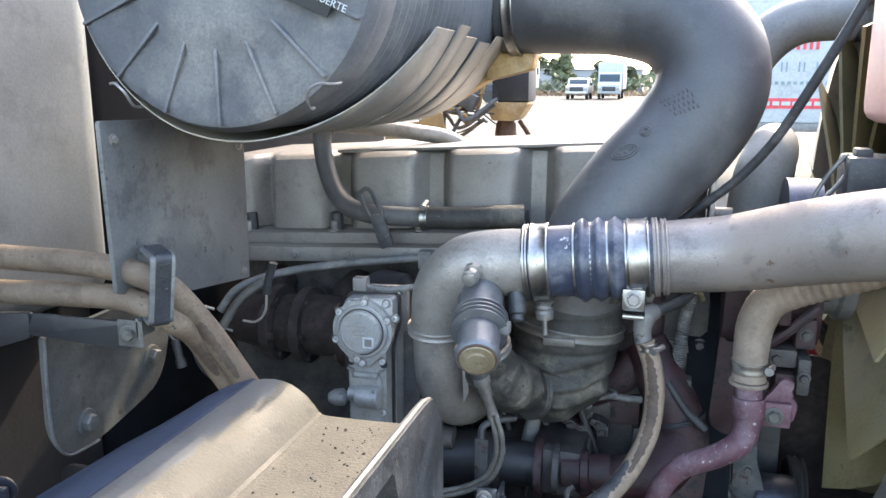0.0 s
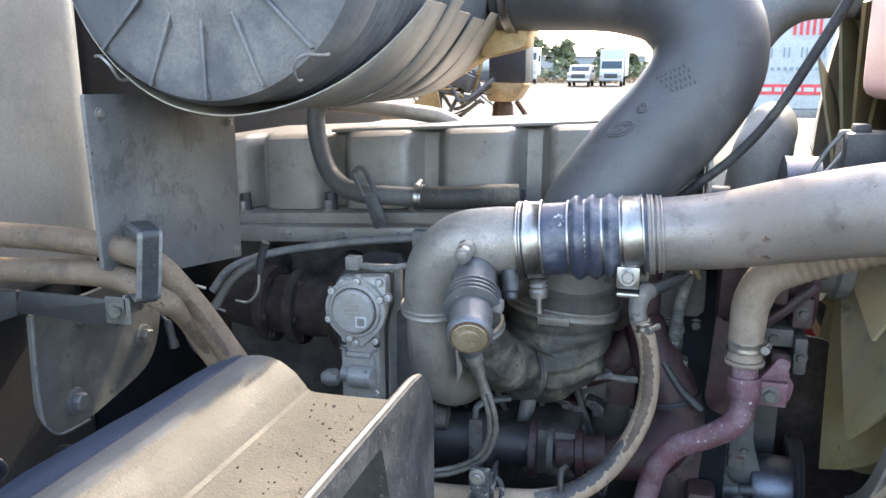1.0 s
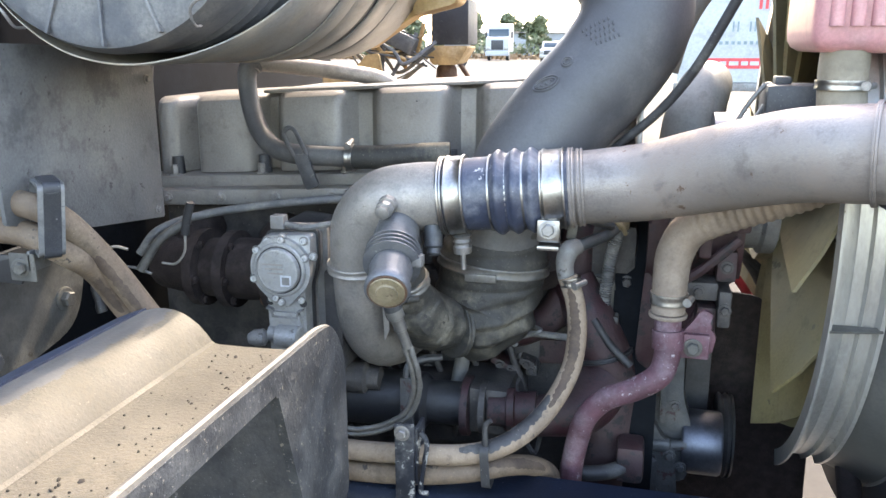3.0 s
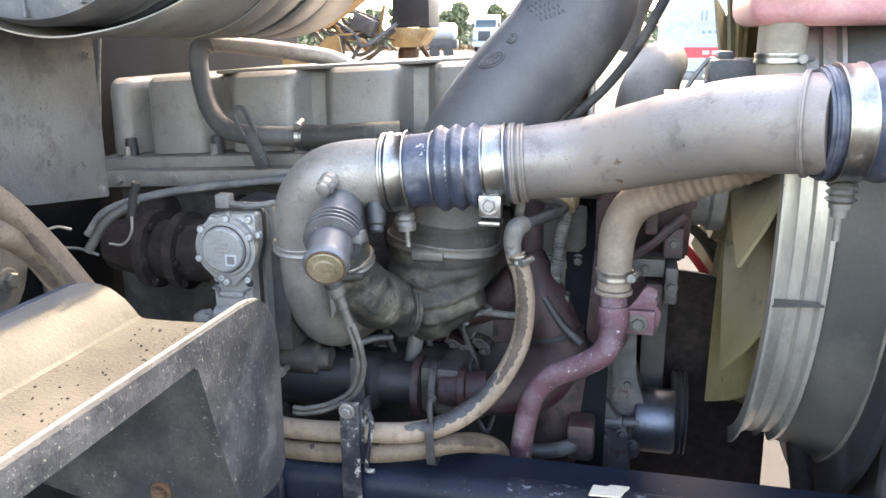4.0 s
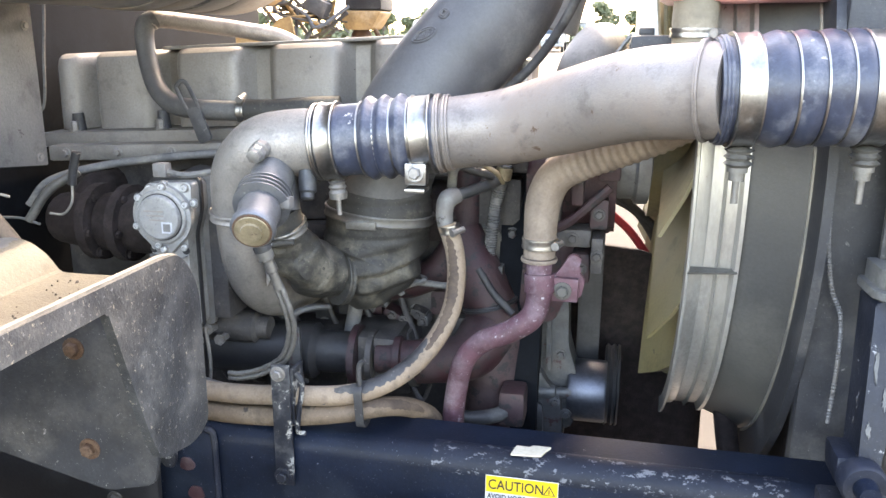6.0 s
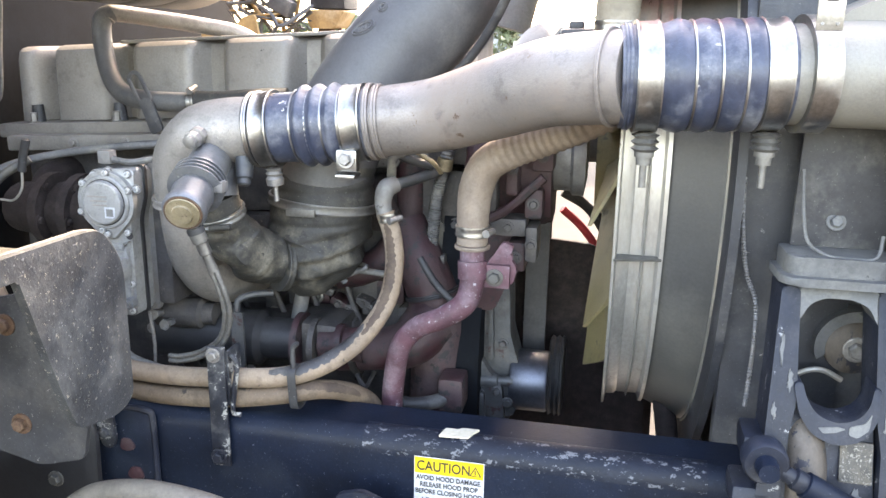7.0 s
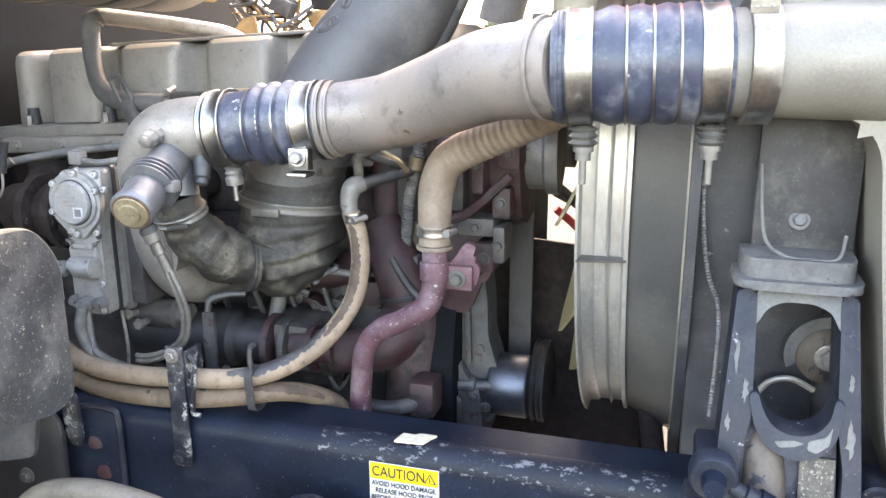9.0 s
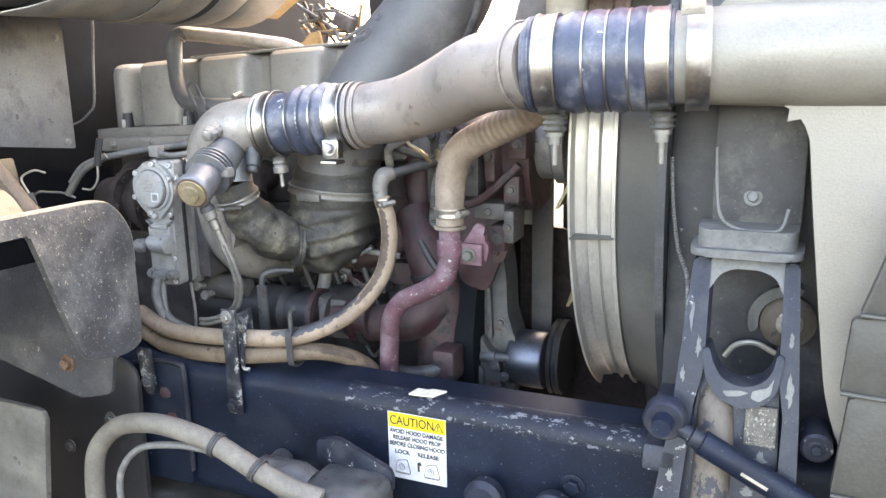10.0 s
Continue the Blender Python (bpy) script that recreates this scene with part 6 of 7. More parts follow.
for dz, far, low_end in ((0.0, 0.0, 0.0), (-0.048, 0.006, -0.03)):
    h = thing("heater_hose", (-0.7, 0.82, 1.43 + dz), "dusty tan rubber heater hose", "hose", "paired heater hoses")
    part("hose", sweep([(-1.0, 0.80, 1.478 + dz), (-0.85, 0.815, 1.472 + dz), (-0.74, 0.82, 1.470 + dz * 0.9), (-0.655, 0.822, 1.464 + dz * 0.8), (-0.60, 0.826, 1.446 + dz * 0.75 - far), (-0.580 + low_end * 0.4, 0.868, 1.388 + dz * 0.4),
                        (-0.556 + low_end, 0.903, 1.316), (-0.530 + low_end, 0.925, 1.247), (-0.51 + low_end, 0.94, 1.15)], 0.0165, 18), M_HOSE, h)
    heaters.append(h)
# Shading on each heater hose bend, painted as a dark ragged strip.
for h, shift in zip(heaters, (0.0, -0.03)):
    bend = [(-0.60, 0.826, 1.446 + shift * 0.9), (-0.580 + shift * 0.4, 0.868, 1.388 + shift * 0.6), (-0.556 + shift, 0.903, 1.316), (-0.530 + shift, 0.925, 1.247)]
    part("dark_patch", half_sleeve(bend, 0.0168, 0.12, 0.72, -0.35, 0.42, 16, 5), M_BARESHADE, h, "dark patch, shading painted on the bend")
hold = thing("hose_clip", (-0.622, 0.82, 1.39), "dark folded clip bracket around two hoses", "bracket")
clip_dir, clip_w = Vector((-0.74, 0.67, 0)).normalized(), Vector((0.67, 0.74, 0))
near, depth = Vector((-0.582, 0.793, 1.452)), 0.072


def clip_ring(offset, half, thick, z0, z1):
    """One flat band of the clip: a closed rounded loop round both hoses."""
    made = bmesh.new()
    shape = round_poly([(0.0, z0), (0.0, z1), (depth, z1), (depth, z0)], 0.010)
    inner = [(depth / 2 + (u - depth / 2) * (1 - 2 * thick / depth), (z0 + z1) / 2 + (z - (z0 + z1) / 2) * (1 - 2 * thick / (z1 - z0))) for u, z in shape]
    rings = []
    for w in (offset - half, offset + half):
        for outline_pts in (shape, inner):
            rings.append([made.verts.new(Vector((near.x, near.y, 0)) + clip_dir * u + clip_w * w + Vector((0.12 * (z - 1.45), 0, z))) for u, z in outline_pts])
    O0, I0, O1, I1 = rings
    k = len(shape)
    for a, b in ((O0, O1), (O1, I1), (I1, I0), (I0, O0)):
        for i in range(k):
            made.faces.new((a[i], a[(i + 1) % k], b[(i + 1) % k], b[i]))
    return made


part("loop", clip_ring(0.0, 0.0145, 0.004, 1.406, 1.494), M_SHEET, hold, "folded grey steel loop")
part("pad", clip_ring(0.001, 0.0095, 0.0028, 1.4035, 1.4965), M_DARK, hold, "dark rubber facing")
part("tab", block((-0.655, 0.797, 1.372), (-0.618, 0.80, 1.407), 0.003), M_PLATE, hold)
part("tab_fold", block((-0.628, 0.797, 1.384), (-0.624, 0.83, 1.410), 0.001), M_SHEET, hold)
bolt((-0.638, 0.797, 1.389), (0.3, -1, 0), 0.008, hold, M_PLATE)
shelf = thing("support_bracket", (-0.79, 0.9, 1.2), "dark steel bracket plate with rounded corner and bolts", "bracket")
part("plate", prism(round_poly([(0.818, 1.362), (0.812, 1.225), (0.835, 1.182), (0.90, 1.178), (1.06, 1.21), (1.09, 1.30), (1.08, 1.365)], [0.003, 0.03, 0.03, 0.03, 0.05, 0.03, 0.003]), "x", -0.80, -0.79, 0.002), M_PLATE, shelf)
part("front_lip", sweep([(-0.789, 0.817, 1.362), (-0.789, 0.812, 1.29), (-0.789, 0.813, 1.225), (-0.789, 0.822, 1.20), (-0.789, 0.84, 1.183), (-0.789, 0.865, 1.179), (-0.789, 0.90, 1.178)], 0.0022, 6, 5), M_SHEET, shelf)
part("front_tab", prism(round_poly([(-0.80, 1.372), (-0.79, 1.402), (-0.64, 1.402), (-0.645, 1.365)], 0.003), "y", 0.802, 0.806, 0.001), M_BELT, shelf)
part("side_arm", prism(round_poly([(-0.80, 1.366), (-0.80, 1.40), (-0.97, 1.385), (-0.97, 1.31)], 0.006), "y", 0.806, 0.816, 0.002), M_BELT, shelf)
bolt((-0.79, 0.878, 1.217), (1, 0, 0), 0.013, shelf, M_CAP)
bolt((-0.79, 1.035, 1.262), (1, 0, 0), 0.013, shelf, M_PLATE)
bolt((-0.79, 0.90, 1.335), (1, 0, 0), 0.011, shelf, M_PLATE)
bolt((-0.79, 0.935, 1.34), (1, 0, 0), 0.011, shelf, M_PLATE)
bolt((-0.979, 0.70, 1.20), (1, 0, 0), 0.016, shelf, M_CHIP)
bolt((-0.90, 0.82, 1.12), (0.6, -1, 0), 0.016, shelf, M_CHIP)

# ---- fender tray ----
fender = thing("fender_tray", (-0.4, 0.6, 1.05), "dust-covered fender shelf with rolled edge and side flap", "fender")


def sheet(section, y0, y1, thick, steps=10, bend=None):
    """A sheet with the section (x, z), from y0 to y1, of real thickness."""
    bm = bmesh.new()
    S = [Vector((x, 0, z)) for x, z in section]
    N = []
    for i in range(len(S)):
        d = (S[min(i + 1, len(S) - 1)] - S[max(i - 1, 0)]).normalized()
        N.append(Vector((d.z, 0, -d.x)))
    rows = []
    for k in range(steps + 1):
        y = y0 + (y1 - y0) * k / steps
        top, bot = [], []
        for s, nn in zip(S, N):
            q = bend(s.x, y, s.z) if bend else (s.x, y, s.z)
            top.append(bm.verts.new(q))
            bot.append(bm.verts.new(Vector(q) + nn * thick))
        rows.append(top + bot[::-1])
    m = len(rows[0])
    for a, b in zip(rows, rows[1:]):
        for i in range(m):
            bm.faces.new((a[i], a[(i + 1) % m], b[(i + 1) % m], b[i]))
    bm.faces.new(rows[0])
    bm.faces.new(rows[-1])
    return bm


rnd2 = random.Random(8)
roll = [(-0.388, 1.357), (-0.394, 1.3605), (-0.404, 1.3635), (-0.414, 1.3645), (-0.426, 1.3635), (-0.438, 1.360), (-0.452, 1.3555), (-0.477, 1.345), (-0.50, 1.332), (-0.53, 1.312), (-0.57, 1.287), (-0.62, 1.258), (-0.66, 1.228), (-0.70, 1.195), (-0.76, 1.12)]


def sag(x, y, z):
    k = max(0.0, (-0.43 - x) / 0.3)
    return (x - 0.03 * k * (0.8 - y), y, z - 0.05 * k * max(0, 0.62 - y) / 0.3 + 0.006 * k * math.sin((y - 0.3) * 9))


shelf_line = [(-0.246, 1.330), (-0.28, 1.329), (-0.32, 1.328), (-0.35, 1.328), (-0.358, 1.329), (-0.364, 1.333), (-0.370, 1.341), (-0.378, 1.350)] + roll[:6]
fine_line = [tuple(Vector(a).lerp(Vector(b), k / 5)) for a, b in zip(shelf_line, shelf_line[1:]) for k in range(5)] + shelf_line[-1:]
tray = part("tray", sheet(fine_line, 0.30, 0.752, 0.006, 130), M_TRAY, fender, "shelf and rolled edge, tan dust ending at a painted shadow edge")
tray.data.materials.append(M_SEAL)
# Past the dust's ragged end, the grey paints the roll's shadow edge and falloff.
for face in tray.data.polygons:
    edge = face.center.x + 0.006 * (noise.noise(face.center * 55) + 0.6 * noise.noise(face.center * 160))
    face.material_index = 0 if edge > -0.402 else 1
part("fender_skin", sheet(roll[5:], 0.30, 0.755, 0.008, 20, sag), M_FENDER, fender, "glossy dark blue plastic fender skin")
part("side_flap", prism(round_poly([(0.30, 1.357), (0.30, 1.327), (0.664, 1.327), (0.712, 1.17), (0.73, 1.128), (0.80, 1.112), (0.836, 1.122), (0.838, 1.303), (0.80, 1.350), (0.765, 1.353)],
                                   [0.003, 0.003, 0.004, 0.02, 0.01, 0.02, 0.012, 0.03, 0.025, 0.02]), "x", -0.251, -0.240, 0.003), M_FLAP, fender, "dark speckled flap plate")
part("edge_trim", sweep([(-0.2455, 0.30, 1.3565), (-0.2455, 0.55, 1.355), (-0.2455, 0.715, 1.353), (-0.2455, 0.775, 1.351), (-0.2455, 0.81, 1.337), (-0.2455, 0.835, 1.298), (-0.2455, 0.838, 1.25)], 0.0045, 8, 6), M_PLATE, fender)
part("splash_panel", prism(round_poly([(-0.80, 1.10), (-0.62, 1.19), (-0.38, 1.25), (-0.30, 1.255), (-0.315, 1.08), (-0.33, 1.015), (-0.40, 0.998), (-0.62, 1.05), (-0.8, 1.0)], 0.01), "y", 0.842, 0.85, 0.002), M_DARK, fender, "dark splash panel under the shelf")
for x, z in ((-0.426, 1.20), (-0.42, 1.058)):
    bolt((x, 0.842, z), (0, -1, 0), 0.010, fender, M_RUST)
part("lower_liner", prism(round_poly([(-0.80, 0.99), (-0.44, 0.985), (-0.47, 0.80), (-0.5, 0.6), (-0.8, 0.6)], 0.02), "y", 0.80, 0.81, 0.003), M_PLATE, fender, "grey lower fender liner")
bm = bmesh.new()
for k in range(150):
    x, y = rnd2.triangular(-0.362, -0.256, -0.27), rnd2.uniform(0.33, 0.737)
    s = rnd2.choice((0.0008, 0.0011, 0.0014, 0.0019)) * (1.9 if k % 18 == 0 else 1)
    m = Matrix.Translation((x, y, 1.3345)) @ Euler((rnd2.random() * 3, rnd2.random() * 3, rnd2.random() * 3)).to_matrix().to_4x4() @ Matrix.Diagonal((s, s * rnd2.uniform(0.6, 1.6), s * 0.7, 1))
    bmesh.ops.create_icosphere(bm, subdivisions=1, radius=1, matrix=m)
tagged(part("grit", bm, M_GRIT), "crumbs of dirt and grit on the shelf", "dirt", kind="stuff")

# ---- fan, shroud, radiator ----
FY, FZ = 1.68, 1.36
fan = thing("cooling_fan", (0.28, FY, FZ - 0.46), "dusty yellow plastic engine cooling fan", "fan")
part("hub", lathe([(0, 0.09), (0.0, 0.13), (0.07, 0.13), (0.08, 0.1)], (0.31, FY, FZ), (1, 0, 0), 40), M_YELLOW, fan)
for k in range(13):
    a = 2 * math.pi * k / 13 + 0.12
    bm = bmesh.new()
    rows = []
    for i, r in enumerate(np.linspace(0.11, 0.448, 9)):
        half = 0.070 + 0.095 * i / 8
        tw = radians(52 - 10 * i / 8)
        row = []
        for j, sgn in enumerate(np.linspace(-1, 1, 5)):
            t, xx = sgn * half * math.cos(tw), -sgn * half * math.sin(tw) * 0.42 + 0.010 * (1 - sgn * sgn)
            ang = a + t / max(r, 0.2)
            row.append((0.356 + xx, FY + math.cos(ang) * r, FZ + math.sin(ang) * r))
        rows.append(row)
    F = [[bm.verts.new(p) for p in row] for row in rows]
    K = [[bm.verts.new((p[0] + 0.006, p[1], p[2])) for p in row] for row in rows]
    for G in (F, K):
        for r1, r2 in zip(G, G[1:]):
            for j in range(4):
                bm.faces.new((r1[j], r1[j + 1], r2[j + 1], r2[j]))
    for i in range(8):
        for j in (0, 4):
            bm.faces.new((F[i][j], F[i + 1][j], K[i + 1][j], K[i][j]))
    for i in (0, 8):
        for j in range(4):
            bm.faces.new((F[i][j], F[i][j + 1], K[i][j + 1], K[i][j]))
    part("blade", bm, M_YELLOW, fan)


shroud = thing("fan_shroud", (0.4, FY, 0.9), "ribbed steel fan shroud ring with rubber seal", "fan shroud")


def arc_sheet(section, a0, a1, n=64, wobble=0.0):
    """A ring piece about the fan's axis from the section (x, radius), closed."""
    bm = bmesh.new()
    rows = [[bm.verts.new((x, FY + math.cos(a) * r, FZ + math.sin(a) * r)) for x, r in section] for a in np.linspace(a0, a1, n)]
    m = len(section)
    for a, b in zip(rows, rows[1:]):
        for i in range(m):
            bm.faces.new((a[i], a[(i + 1) % m], b[(i + 1) % m], b[i]))
    bm.faces.new(rows[0])
    bm.faces.new(rows[-1])
    return bm


ring = [(0.350, 0.490), (0.350, 0.518), (0.354, 0.518), (0.357, 0.500), (0.372, 0.498), (0.376, 0.494), (0.392, 0.494), (0.395, 0.502), (0.398, 0.494), (0.414, 0.494), (0.418, 0.508), (0.424, 0.508), (0.424, 0.488)]
low_a, top_a = radians(180 + 62), radians(20)
part("ring", arc_sheet(ring, top_a, low_a, 90), M_SHROUD, shroud, "pressed bright steel ring")
part("ring", arc_sheet(ring, radians(180 + 100), radians(380), 60), M_SHROUD, shroud, "pressed bright steel ring")
part("joint", arc_sheet([(0.352, 0.50), (0.352, 0.520), (0.422, 0.511), (0.422, 0.50)], radians(191.25), radians(191.6), 3), M_PLATE, shroud)
part("seal", arc_sheet([(0.424, 0.49), (0.424, 0.502), (0.45, 0.512), (0.485, 0.530), (0.500, 0.534), (0.500, 0.526), (0.452, 0.50)], top_a, low_a, 90), M_SEAL, shroud, "dusty rubber seal skirt")
part("seal", arc_sheet([(0.424, 0.49), (0.424, 0.502), (0.45, 0.512), (0.485, 0.530), (0.500, 0.534), (0.500, 0.526), (0.452, 0.50)], radians(180 + 100), radians(380), 60), M_SEAL, shroud, "dusty rubber seal skirt")
part("seal_edge", arc_sheet([(0.497, 0.532), (0.497, 0.538), (0.503, 0.538), (0.503, 0.532)], top_a, low_a, 90), M_STRAP, shroud)
part("shroud_face", arc_sheet([(0.5, 0.45), (0.5, 0.60), (0.512, 0.60), (0.512, 0.45)], 0, 2 * math.pi, 96), M_DARK, shroud)
rad = thing("radiator", (0.58, 1.7, 0.8), "dark radiator pack with dusty side rail", "radiator")
part("core", block((0.535, 1.16, 0.86), (0.66, 2.25, 1.98), 0.01), M_ENGINE, rad)
part("side_rail", block((0.512, 1.13, 0.80), (0.672, 1.158, 2.0), 0.006), M_DARK, rad)
part("end_panel", block((0.672, 1.15, 0.80), (0.86, 1.165, 1.60), 0.004), M_DARK, rad)
part("shield", block((0.575, 1.082, 1.30), (0.690, 1.092, 1.50), 0.012), M_RUBBER, rad, "dark rubber recirculation shield")
bolt((0.627, 1.082, 1.352), (0, -1, 0.3), 0.008, rad, M_CAP)
part("bail", sweep([(0.578, 1.07, 1.42), (0.583, 1.06, 1.36), (0.590, 1.05, 1.330), (0.609, 1.032, 1.319), (0.640, 1.027, 1.317), (0.664, 1.027, 1.321), (0.672, 1.04, 1.345)], 0.0022, 8), M_CAP, rad)
cable2 = thing("bead_cable", (0.53, 1.12, 1.1), "thin grey braided cable hanging by the radiator", "cable")
part("cable", sweep([(0.515, 1.11, 1.40), (0.52, 1.11, 1.33), (0.53, 1.105, 1.27), (0.545, 1.10, 1.23), (0.548, 1.095, 1.17), (0.545, 1.09, 1.08)], 0.0028, 8, 40, wave=lambda s: 1 + 0.3 * math.sin(s * 1500)), M_ALLOY, cable2)

mount = thing("radiator_mount", (0.625, 1.0, 0.9), "chipped dark blue cast radiator support bracket", "mount")


def lean(bm, z0=1.29, k=0.32):
    for v in bm.verts:
        v.co.y += (v.co.z - z0) * k
    return bm


part("cap", prism(round_poly([(0.554, 1.09), (0.556, 1.006), (0.694, 1.006), (0.696, 1.09)], [0.004, 0.026, 0.026, 0.004], 8), "z", 1.283, 1.294, 0.004), M_CAP, mount, "dusty cast cap with a thin lip")
part("cap_dome", prism(round_poly([(0.562, 1.09), (0.564, 1.018), (0.686, 1.018), (0.688, 1.09)], [0.004, 0.024, 0.024, 0.004], 8), "z", 1.292, 1.318, 0.014, segs=4), M_CAP, mount)
part("left_leg", lean(prism(round_poly([(0.530, 0.93), (0.548, 1.07), (0.561, 1.278), (0.583, 1.278), (0.585, 1.14), (0.575, 1.09), (0.565, 0.93)], 0.006), "y", 1.03, 1.095, 0.007)), M_CHIP, mount)
part("right_leg", lean(prism(round_poly([(0.676, 1.14), (0.673, 1.278), (0.691, 1.278), (0.703, 1.09), (0.708, 0.93), (0.682, 0.93), (0.684, 1.09)], 0.006), "y", 1.03, 1.095, 0.007)), M_CHIP, mount)
part("top_bar", lean(prism(round_poly([(0.582, 1.235), (0.595, 1.258), (0.612, 1.266), (0.645, 1.266), (0.664, 1.258), (0.675, 1.235), (0.675, 1.278), (0.582, 1.278)], 0.008), "y", 1.032, 1.09, 0.004)), M_CAP, mount, "dusty arch over the opening")
part("web", lean(prism(round_poly([(0.56, 0.93), (0.584, 1.15), (0.605, 1.122), (0.65, 1.122), (0.677, 1.15), (0.686, 0.93)], 0.012), "y", 1.045, 1.065, 0.004)), M_CHIP, mount)
lip_out = [(0.580, 1.165), (0.588, 1.128), (0.604, 1.106), (0.632, 1.096), (0.660, 1.103), (0.676, 1.122), (0.682, 1.165)]
lip_in = [(0.673, 1.168), (0.668, 1.143), (0.655, 1.128), (0.632, 1.122), (0.608, 1.130), (0.596, 1.148), (0.590, 1.168)]
part("pocket_rim", lean(prism(round_poly(lip_out + lip_in, 0.010), "y", 1.026, 1.068, 0.006)), M_CHIP, mount)
part("worn_chip", lean(prism(round_poly([(0.646, 1.120), (0.664, 1.126), (0.671, 1.138), (0.668, 1.118), (0.655, 1.108), (0.645, 1.111)], 0.003), "y", 1.0245, 1.027)), M_CAP, mount)
part("worn_chip", lean(prism(round_poly([(0.610, 1.116), (0.632, 1.119), (0.642, 1.117), (0.630, 1.112), (0.616, 1.110)], 0.002), "y", 1.0245, 1.027)), M_CAP, mount)
part("worn_rib", lean(sweep([(0.604, 1.052, 0.93), (0.604, 1.052, 1.0), (0.604, 1.052, 1.06), (0.602, 1.056, 1.098), (0.600, 1.068, 1.118)], [0.025, 0.025, 0.025, 0.023, 0.014], 20, 6)), M_RIB, mount, "worn bare rib")
rc = random.Random(5)
for x, z, w, h, y in ((0.5645, 1.205, 0.004, 0.034, 1.0285), (0.559, 1.13, 0.004, 0.016, 1.0285), (0.576, 1.165, 0.006, 0.020, 1.0285), (0.69, 1.125, 0.007, 0.03, 1.0285), (0.688, 1.185, 0.004, 0.015, 1.0285), (0.652, 1.098, 0.012, 0.008, 1.0425), (0.636, 1.105, 0.010, 0.004, 1.0425), (0.662, 1.03, 0.010, 0.018, 1.0435), (0.648, 0.99, 0.012, 0.01, 1.0435), (0.553, 1.0, 0.008, 0.014, 1.0285)):
    ring_c = [(x + math.cos(a) * w * rc.uniform(0.25, 0.9), z + math.sin(a) * h * rc.uniform(0.25, 0.8)) for a in np.linspace(0, 2 * math.pi, 19, endpoint=False)]
    part("paint_chip", lean(prism(ring_c, "y", y, y + 0.002)), M_CAP, mount)
dp = part("data_plate", lean(block((0.640, 1.038, 1.05), (0.678, 1.042, 1.098), 0.001)), M_WORN, mount, "worn metal data plate")
for e, z in ((0.545, 1.08), (0.535, 1.02)):
    part("foot", lean(block((e - 0.02, 1.03, z - 0.02), (e + 0.03, 1.09, z + 0.015), 0.008)), M_CHIP, mount)
bush = thing("rubber_bushing", (0.67, 1.08, 1.16), "tan rubber bushing with a bolted washer", "bushing")
part("rubber", lathe([(0, 0.03), (0.006, 0.038), (0.03, 0.038)], (0.684, 1.118, 1.168), (-0.1, 1, 0), 30), M_RIB, bush)
crescent = [(0.684 + math.cos(a) * 0.054, 1.172 + math.sin(a) * 0.052) for a in np.linspace(radians(70), radians(205), 16)] + [(0.684 + math.cos(a) * 0.040, 1.170 + math.sin(a) * 0.039) for a in np.linspace(radians(198), radians(75), 14)]
part("cup", prism(round_poly(crescent, 0.003, 2), "y", 1.112, 1.145, 0.003), M_CAP, bush, "pale cast cup")
bolt((0.685, 1.118, 1.168), (0, -1, 0), 0.012, bush)
part("hook", sweep([(0.602, 1.11, 1.112), (0.617, 1.108, 1.132), (0.642, 1.108, 1.138), (0.67, 1.11, 1.125)], 0.004, 8), M_STRAP, mount)

strut = thing("hood_prop_strut", (0.64, 0.93, 1.0), "black gas strut hood prop with a ball eye", "gas strut")
e0, e1, e2 = Vector((0.545, 0.925, 1.085)), Vector((0.73, 0.925, 0.992)), Vector((0.90, 0.925, 0.928))
sd = (e1 - e0).normalized()
part("eye", lathe([(-0.014, 0.012), (-0.014, 0.024), (-0.010, 0.027), (0.012, 0.027), (0.014, 0.022)], e0 + Vector((0, 0.005, 0)), (0, 1, 0), 26), M_CHIP, strut)
part("eye_bolt", lathe([(-0.03, 0.012), (-0.012, 0.014), (0.03, 0.012)], e0, (0, 1, 0), 18), M_RAIL, strut)
part("neck", lathe([(0, 0.010), (0.02, 0.010), (0.022, 0.012)], e0 + sd * 0.02, sd, 16), M_CHIP, strut)
part("collar", lathe([(0, 0.010), (0.002, 0.0135), (0.018, 0.0135), (0.02, 0.012)], e0 + sd * 0.036, sd, 20), M_CHIP, strut)
part("barrel", lathe([(0, 0.009), (0.003, 0.0165), (0.146, 0.0165), (0.151, 0.013)], e0 + sd * 0.05, sd, 24), M_RAIL, strut)
part("rod", lathe([(0, 0.005), (0.17, 0.005)], e1, (e2 - e1), 12), M_STEEL, strut)
part("print_bar", block((0.64, 0.9075, 1.026), (0.675, 0.9085, 1.030), 0.0, Matrix.Rotation(radians(26.7), 4, "Y")), M_STRAP, strut)
lug = thing("mount_lug", (0.723, 0.99, 1.05), "dark steel lug with bolt hole", "lug")
part("lug", lathe([(0, 0.016), (0.003, 0.0195), (0.06, 0.0195)], (0.726, 0.975, 1.052), (0, 1, 0), 24), M_CHIP, lug)
bolt((0.726, 0.975, 1.052), (0, -1, 0), 0.007, lug, M_CHIP)

hood = thing("hood_edge", (0.85, 0.93, 1.0), "pale translucent-looking fibreglass hood flange with steps", "hood")
